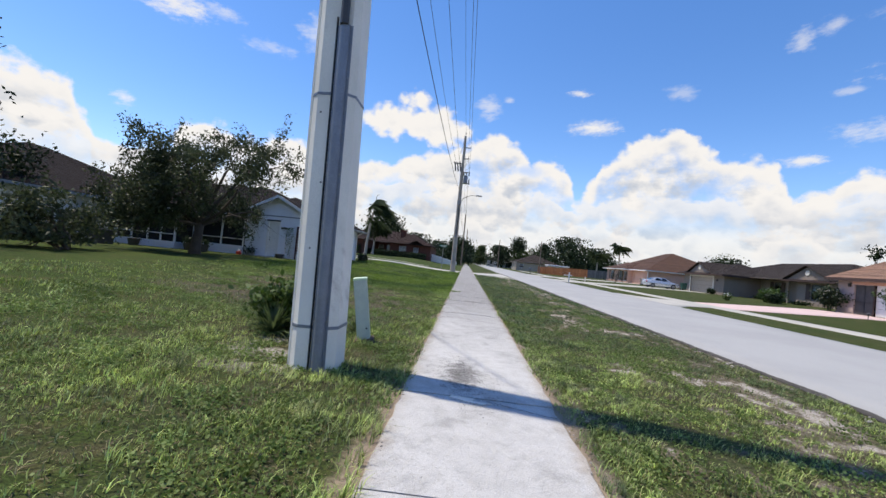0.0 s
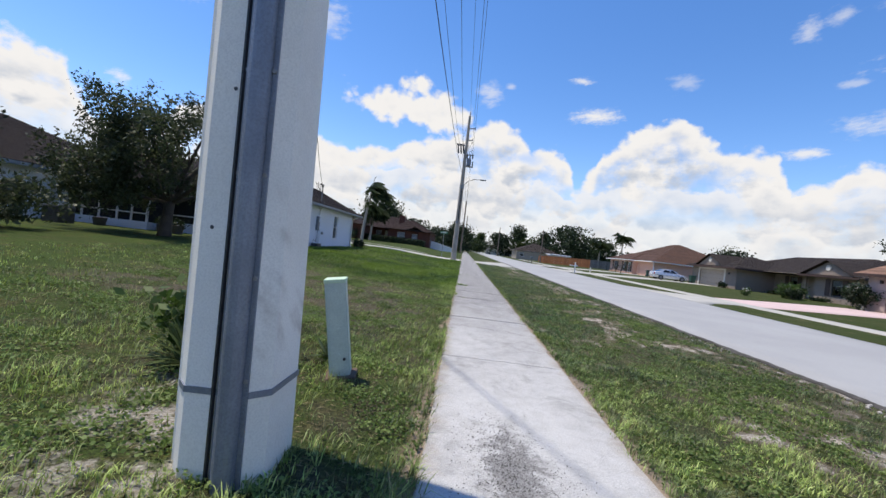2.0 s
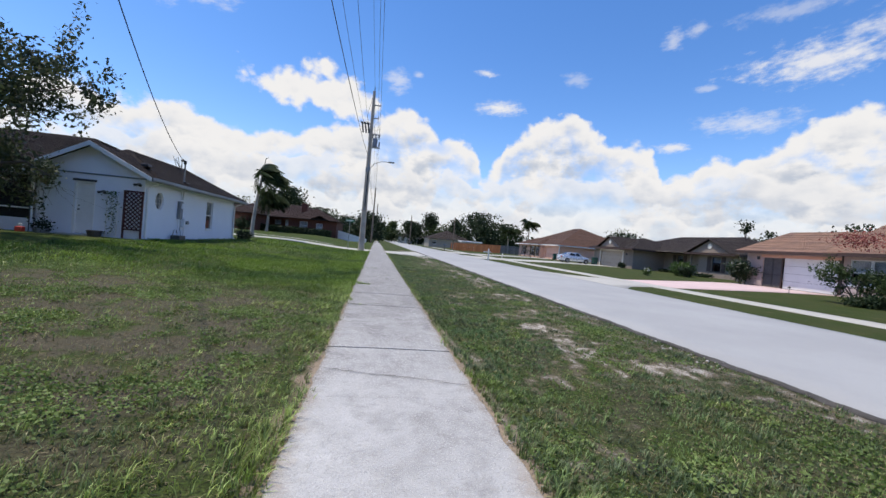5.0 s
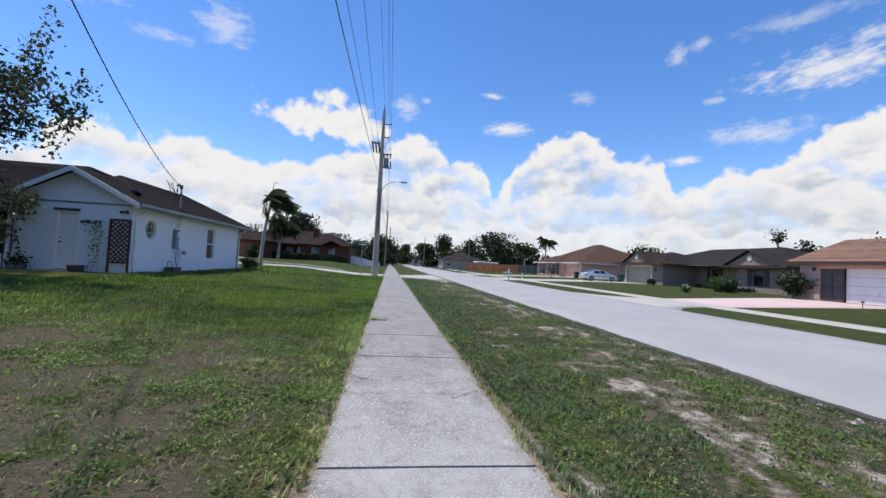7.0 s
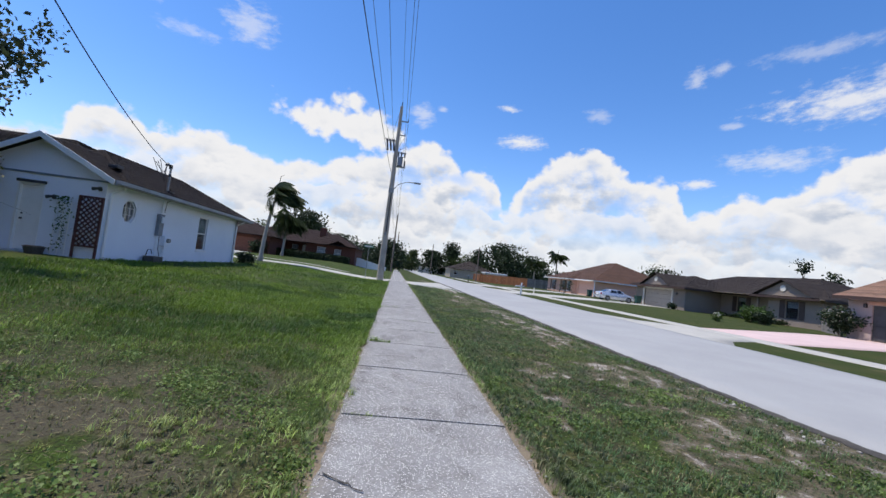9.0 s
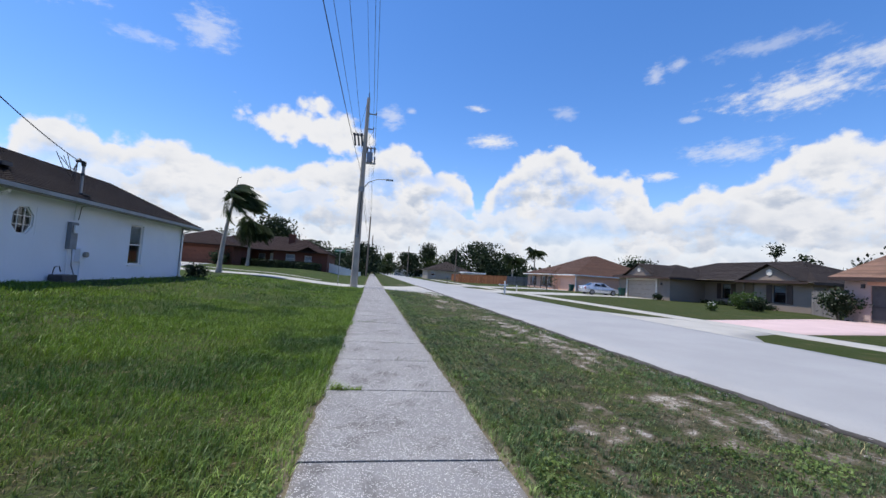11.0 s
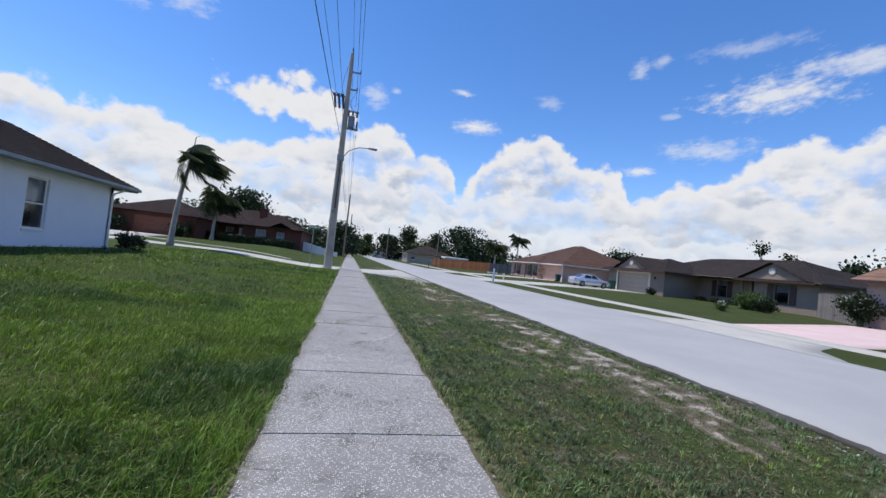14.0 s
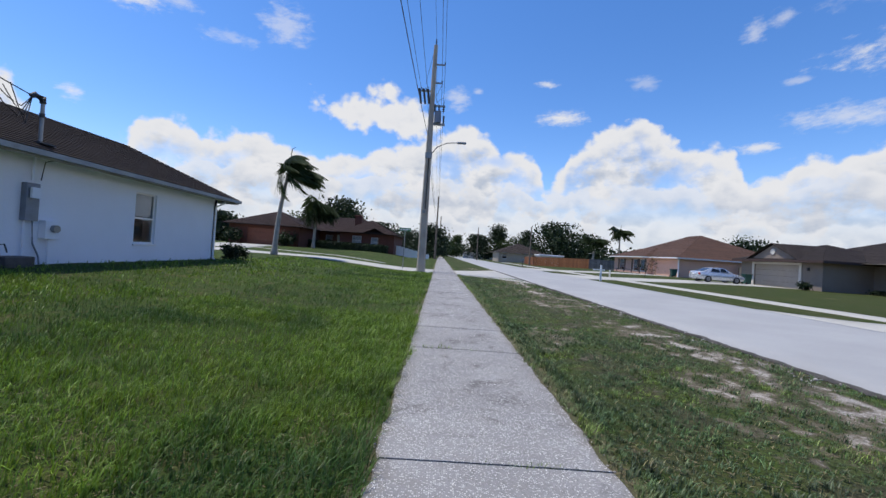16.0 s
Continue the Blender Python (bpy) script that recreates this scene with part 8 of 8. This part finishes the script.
for x, y, w, h, s in ((26.6, 18.6, 1.3, 0.8, 41), (27.3, 17.4, 1.4, 0.75, 42), (27.6, 16.2, 1.2, 0.6, 43), (27.4, 20.2, 1.2, 0.7, 44)):
    shrub(x, y, w, h, LEAF_SHRUB, "leafy green flower-bed shrub under the window", s, 1100, 0.09)
for x, y in ((26.8, 15.4), (24.7, 13.7)):
    shrub(x, y, 0.8, 0.85, LEAF_OAK, "small brown-green pompom shrub on the lawn", int(x * 10), 700, 0.06, FLOWER_RED, 24)
shrub(27.9, 33.6, 1.5, 2.3, LEAF_DARK, "tall dark shrub with white flowers beside the garage", 51, 2600, 0.1, FLOWER_WHITE, 60)
shrub(28.6, 40.6, 2.0, 1.7, LEAF_SHRUB, "rounded bright green shrub on the lawn", 52, 1900, 0.11, FLOWER_WHITE, 14)
shrub(27.2, 38.4, 1.1, 1.25, LEAF_DARK, "dark green upright shrub on the lawn", 53, 900, 0.09)
shrub(22.8, 37.6, 0.7, 0.8, LEAF_SHRUB, "small rose bush with white flowers", 54, 420, 0.07, FLOWER_WHITE, 10)
shrub(29.9, 52.2, 0.8, 0.9, LEAF_DARK, "small round shrub at the garage corner", 55, 800, 0.08)
for y in (47.3, 49.0, 50.8):
    shrub(34.6, y, 1.2, 0.6, LEAF_DARK, "low dark hedge shrub under the windows", int(y * 3), 700, 0.09)
shrub(33.2, 42.9, 1.6, 0.7, LEAF_DARK, "low dark hedge shrub under the window", 61, 900, 0.09)
branching_tree("bare young tree before the peach house", (22.6, 64.0, gzf(22.6, 64) - 0.05), [((0.05, 0, 1), 1.6, 0.05), ((0.15, 0.1, 1), 1.5, 0.04)], LEAF_OAK, 0.06, 2, 0.1, 77, depth=2, bare=0.4, droop=0.0, material=LEAF_OAK)
shrub(-9.6, 36.9, 0.9, 0.9, LEAF_DARK, "dark shrub at the corner of the blue house", 62, 900, 0.07)


def clipped_hedge():
    t = thing("hedge", "long low clipped dark hedge before the brick house", "hedge")
    n = 6000
    c = np.stack([RNG.uniform(-19.5, -7.6, n), RNG.uniform(74.6, 76.0, n), RNG.uniform(0, 1.05, n)], -1)
    c[:, 2] += gz(c[:, 0], c[:, 1])
    leaf_mesh("foliage", c, 0.16, LEAF_DARK, t)
    part("core", boxes((-19.4, 74.75, 0.5, -7.7, 75.85, 1.65)), LEAF_DARK, t)


clipped_hedge()
shrub(-19.8, 70.0, 1.6, 2.2, LEAF_DARK, "dark upright shrub at the brick garage", 63, 1200, 0.14)
shrub(-26.2, 70.0, 1.8, 2.3, LEAF_DARK, "dark upright shrub at the brick garage", 64, 1200, 0.14)


def yucca(x, y, r, seed, n=46):
    rnd = random.Random(seed)
    z = gzf(x, y)
    t = thing("yucca", "spiky yellow-green yucca beside the concrete pole", "plant")
    for k in range(n):
        a, e = rnd.uniform(0, 6.28), rnd.uniform(0.1, 1.3)
        d = Vector((math.cos(a) * math.cos(e), math.sin(a) * math.cos(e), math.sin(e)))
        s = d.cross(Vector((0, 0, 1))).normalized() * 0.017
        L = r * rnd.uniform(0.7, 1.1)
        p = Vector((x, y, z + 0.05))
        tip = p + d * L + Vector((0, 0, -0.12 * L))
        m = p + d * L * 0.5
        up = Vector((0, 0, -0.008))
        raw("leaf", [tuple(q) for q in (p - s * 0.6, p + up, p + s * 0.6, m - s, m + up, m + s, tip)], [(0, 1, 4), (0, 4, 3), (1, 2, 5), (1, 5, 4), (3, 4, 6), (4, 5, 6)], LEAF_YUCCA, t)


yucca(-3.2, 6.95, 0.75, 2, 90)
yucca(-3.0, 6.45, 0.62, 12, 90)
yucca(-3.05, 8.3, 0.62, 6, 60)
yucca(-2.0, 7.3, 0.32, 3, 22)
shrub(-2.95, 7.0, 0.8, 1.05, LEAF_SHRUB, "bushy green shrub growing behind the concrete pole", 71, 2600, 0.06)


# ---- small things at the blue house ----
def lattice_panel():
    x0, x1, y, z0, z1 = -10.72, -9.98, 24.95, 0.42, 2.42
    t = thing("lattice", "red-brown wooden lattice panel leaning at the house corner", "lattice")
    part("frame", boxes((x0, y - 0.03, z0, x0 + 0.06, y + 0.03, z1), (x1 - 0.06, y - 0.03, z0, x1, y + 0.03, z1), (x0 + 0.06, y - 0.03, z1 - 0.06, x1 - 0.06, y + 0.03, z1), (x0 + 0.06, y - 0.03, z0 + 0.35, x1 - 0.06, y + 0.03, z0 + 0.41)), LATTICE, t)
    w, h = x1 - x0 - 0.12, z1 - z0 - 0.47
    for s in (-1, 1):
        k = -w
        while k < h:
            # slats at 45 degrees, clipped by the frame
            a0, a1 = max(0.0, -k), min(w, h - k)
            if a1 - a0 > 0.05:
                xa, xb = (x0 + 0.06 + a0, x0 + 0.06 + a1) if s > 0 else (x1 - 0.06 - a0, x1 - 0.06 - a1)
                za, zb = z0 + 0.41 + a0 + k, z0 + 0.41 + a1 + k
                part("slat", tubes(([(xa, y + 0.012 * s, za), (xb, y + 0.012 * s, zb)], 0.022), sides=4), LATTICE, t)
            k += 0.17


lattice_panel()


def trellis():
    t = thing("trellis", "white trellis with a thin climbing vine on the wall", "trellis")
    x0, y = -11.35, 24.97
    for k in range(3):
        part("upright", boxes((x0 + k * 0.2, y - 0.012, 0.42, x0 + k * 0.2 + 0.02, y + 0.012, 2.15)), WHITE, t)
    for k in range(7):
        part("rung", boxes((x0, y - 0.03, 0.6 + k * 0.24, x0 + 0.42, y - 0.012, 0.62 + k * 0.24)), WHITE, t)
    c = np.stack([RNG.normal(-11.14, 0.13, 210), RNG.normal(24.93, 0.03, 210), 2.3 - 1.8 * RNG.random(210) ** 1.6], -1)
    leaf_mesh("vine", c, 0.05, LEAF_SHRUB, t)


trellis()


def pot(x, y, r, h, material, label, plant=None):
    z = gzf(x, y)
    t = thing("plant_pot", label, "plant pot")
    bm = bmesh.new()
    tube(bm, [(x, y, z - 0.02), (x, y, z + h * 0.9), (x, y, z + h * 0.9), (x, y, z + h)], [r * 0.78, r * 0.98, r * 1.06, r * 1.06], 18)
    part("tub", bm, material, t)
    part("soil", tubes(([(x, y, z + h - 0.01), (x, y, z + h + 0.015)], r * 0.9), sides=16), TERRA, t)
    if plant:
        n = 240
        c = np.array([x, y, z + h + 0.12]) + RNG.normal(size=(n, 3)) * [r * 0.6, r * 0.6, 0.12]
        leaf_mesh("foliage", c, 0.07, plant, t)


pot(-11.5, 24.6, 0.26, 0.24, DARK, "low black planter by the wall")
pot(-13.3, 24.5, 0.28, 0.18, GALV, "flat grey bowl by the doorstep", LEAF_DARK)
pot(-15.0, 22.6, 0.3, 0.42, DARK, "black plastic tub under the tree", LEAF_DARK)
pot(-16.2, 23.2, 0.32, 0.40, DARK, "black plastic tub under the tree", LEAF_DARK)
pot(-18.9, 22.4, 0.3, 0.38, DARK, "black plastic tub by the porch")
pot(-16.4, 24.0, 0.3, 0.5, DARK, "black plastic tub by the porch")


def hose_box():
    t = thing("hose_box", "dark grey tub with a hose at the wall", "tub")
    part("tub", boxes((-9.95, 27.35, 0.30, -9.55, 28.0, 0.62), bevel=0.03), DARK, t)
    bm = bmesh.new()
    tube(bm, [(-9.9, 27.45, 0.62), (-9.86, 27.45, 0.85), (-9.8, 27.55, 0.88), (-9.78, 27.6, 0.7)], 0.016, 6)
    part("hose", bm, RUBBER, t)


hose_box()


def lantern():
    x, y = -13.6, 24.3
    z = gzf(x, y)
    t = thing("garden_lantern", "dark iron garden lantern on a post by the porch", "lantern")
    part("post", tubes(([(x, y, z - 0.05), (x, y, z + 1.35)], 0.02), sides=6), DARK, t)
    part("housing", boxes((x - 0.09, y - 0.09, z + 1.35, x + 0.09, y + 0.09, z + 1.58), bevel=0.015), DARK, t)
    bm = bmesh.new()
    tube(bm, [(x, y, z + 1.58), (x, y, z + 1.72)], [0.15, 0.02], 4)
    part("cap", bm, DARK, t)
    r = thing("toy", "small red plastic garden ornament on the grass", "ornament")
    part("body", boxes((x - 0.3, y - 0.25, z, x - 0.05, y - 0.05, z + 0.2), bevel=0.04), RED, r)
    part("top", boxes((x - 0.24, y - 0.2, z + 0.2, x - 0.12, y - 0.1, z + 0.32), bevel=0.03), WHITE, r)


lantern()


def meter_set():
    X = -10.05
    t = thing("electric_meter", "grey electric panel, meter and conduits on the stucco wall", "electric meter")
    part("panel_box", boxes((X, 28.05, 1.42, X + 0.14, 28.36, 2.3), bevel=0.012), GALV, t, "tall grey breaker panel")
    part("meter_can", boxes((X, 28.52, 1.02, X + 0.17, 28.92, 1.46), bevel=0.015), BLUE_STUCCO, t, "small painted meter can")
    part("meter_glass", tubes(([(X + 0.17, 28.72, 1.27), (X + 0.27, 28.72, 1.27)], 0.09), sides=16), STEEL, t)
    part("conduit", tubes(([(X + 0.08, 28.22, 2.36), (X + 0.08, 28.25, 3.05)], 0.032), sides=8), BLUE_STUCCO, t)
    part("conduit", tubes(([(X + 0.06, 28.12, 1.42), (X + 0.06, 28.12, 0.3)], 0.025), sides=8), BLUE_STUCCO, t)
    part("conduit", tubes(([(X + 0.06, 28.3, 1.42), (X + 0.06, 28.34, 0.9), (X + 0.06, 28.5, 0.6), (X + 0.06, 28.55, 0.3)], 0.018), sides=6), GALV, t)
    part("conduit", tubes(([(X + 0.07, 28.72, 1.02), (X + 0.07, 28.72, 0.3)], 0.03), sides=8), BLUE_STUCCO, t)
    part("cable", tubes(([(X + 0.05, 28.45, 2.4), (X + 0.05, 28.52, 2.85), (X + 0.2, 28.7, 2.95)], 0.012), sides=5), RUBBER, t)
    part("isolator", boxes((X + 0.16, 28.1, 1.95, X + 0.22, 28.3, 2.2), bevel=0.01), BLUE_STUCCO, t)
    m = thing("service_mast", "rusty service mast with weatherhead and looping cables on the roof", "service mast")
    part("pipe", tubes(([(X + 0.1, 28.3, 2.9), (X + 0.1, 28.3, 4.2)], 0.04), sides=10), STEEL, m)
    part("weatherhead", tubes(([(X + 0.1, 28.3, 4.18), (X + 0.1, 28.28, 4.3), (X + 0.05, 28.15, 4.34), (X + 0.02, 28.08, 4.28)], [0.06, 0.08, 0.075, 0.05]), sides=10), DARK, m)
    part("flashing", boxes((X - 0.1, 28.1, 3.22, X + 0.3, 28.5, 3.26)), DARK, m)
    part("rafter_flange", tubes(([(X + 0.1, 28.3, 3.85), (X + 0.1, 28.3, 3.95)], 0.055), sides=10), DARK, m)
    for k, (dy, dz) in enumerate(((-0.7, 0.0), (-0.55, -0.18), (-0.85, -0.25), (-0.4, -0.35))):
        part("cable_loop", tubes(([(X + 0.04, 28.1, 4.28), (X + 0.15, 28.05 + dy * 0.4, 3.95 + dz), (X + 0.1, 28.1 + dy * 0.8, 4.05 + dz * 0.5), (X + 0.05, 28.0 + dy, 4.25 + 0.05 * k)], 0.011), sides=5), RUBBER, m)


meter_set()


def wall_lamp(x, y, z):
    t = thing("wall_lamp", "small dark twin floodlight on the wall", "wall lamp")
    part("plate", tubes(([(x, y, z), (x, y - 0.04, z)], 0.06), sides=12), DARK, t)
    for s in (-1, 1):
        part("head", tubes(([(x + s * 0.03, y - 0.04, z), (x + s * 0.12, y - 0.18, z - 0.05)], [0.035, 0.06]), sides=10), DARK, t)


wall_lamp(-10.25, 25.1, 2.72)
wall_lamp(-11.55, 25.1, 2.28)


def path_light(x, y):
    z = gzf(x, y)
    t = thing("path_light", "small dark path light beside the driveway", "path light", "path lights")
    part("stake", tubes(([(x, y, z - 0.05), (x, y, z + 0.32)], 0.018), sides=6), DARK, t)
    part("cap", tubes(([(x, y, z + 0.32), (x, y, z + 0.36), (x, y, z + 0.42)], [0.07, 0.1, 0.02]), sides=10), DARK, t)


path_light(24.3, 26.7)
path_light(27.8, 26.8)


def white_box():
    t = thing("ac_unit", "dark air conditioner unit beside the house wing", "air conditioner")
    part("case", boxes((-19.6, 20.2, 0.3, -18.8, 21.0, 1.15), bevel=0.03), DARK, t)
    part("grille", boxes((-19.5, 20.3, 1.15, -18.9, 20.9, 1.19)), STEEL, t)
    part("pad", boxes((-19.8, 20.0, 0.15, -18.6, 21.2, 0.3)), CONCRETE_PLAIN, t)


white_box()
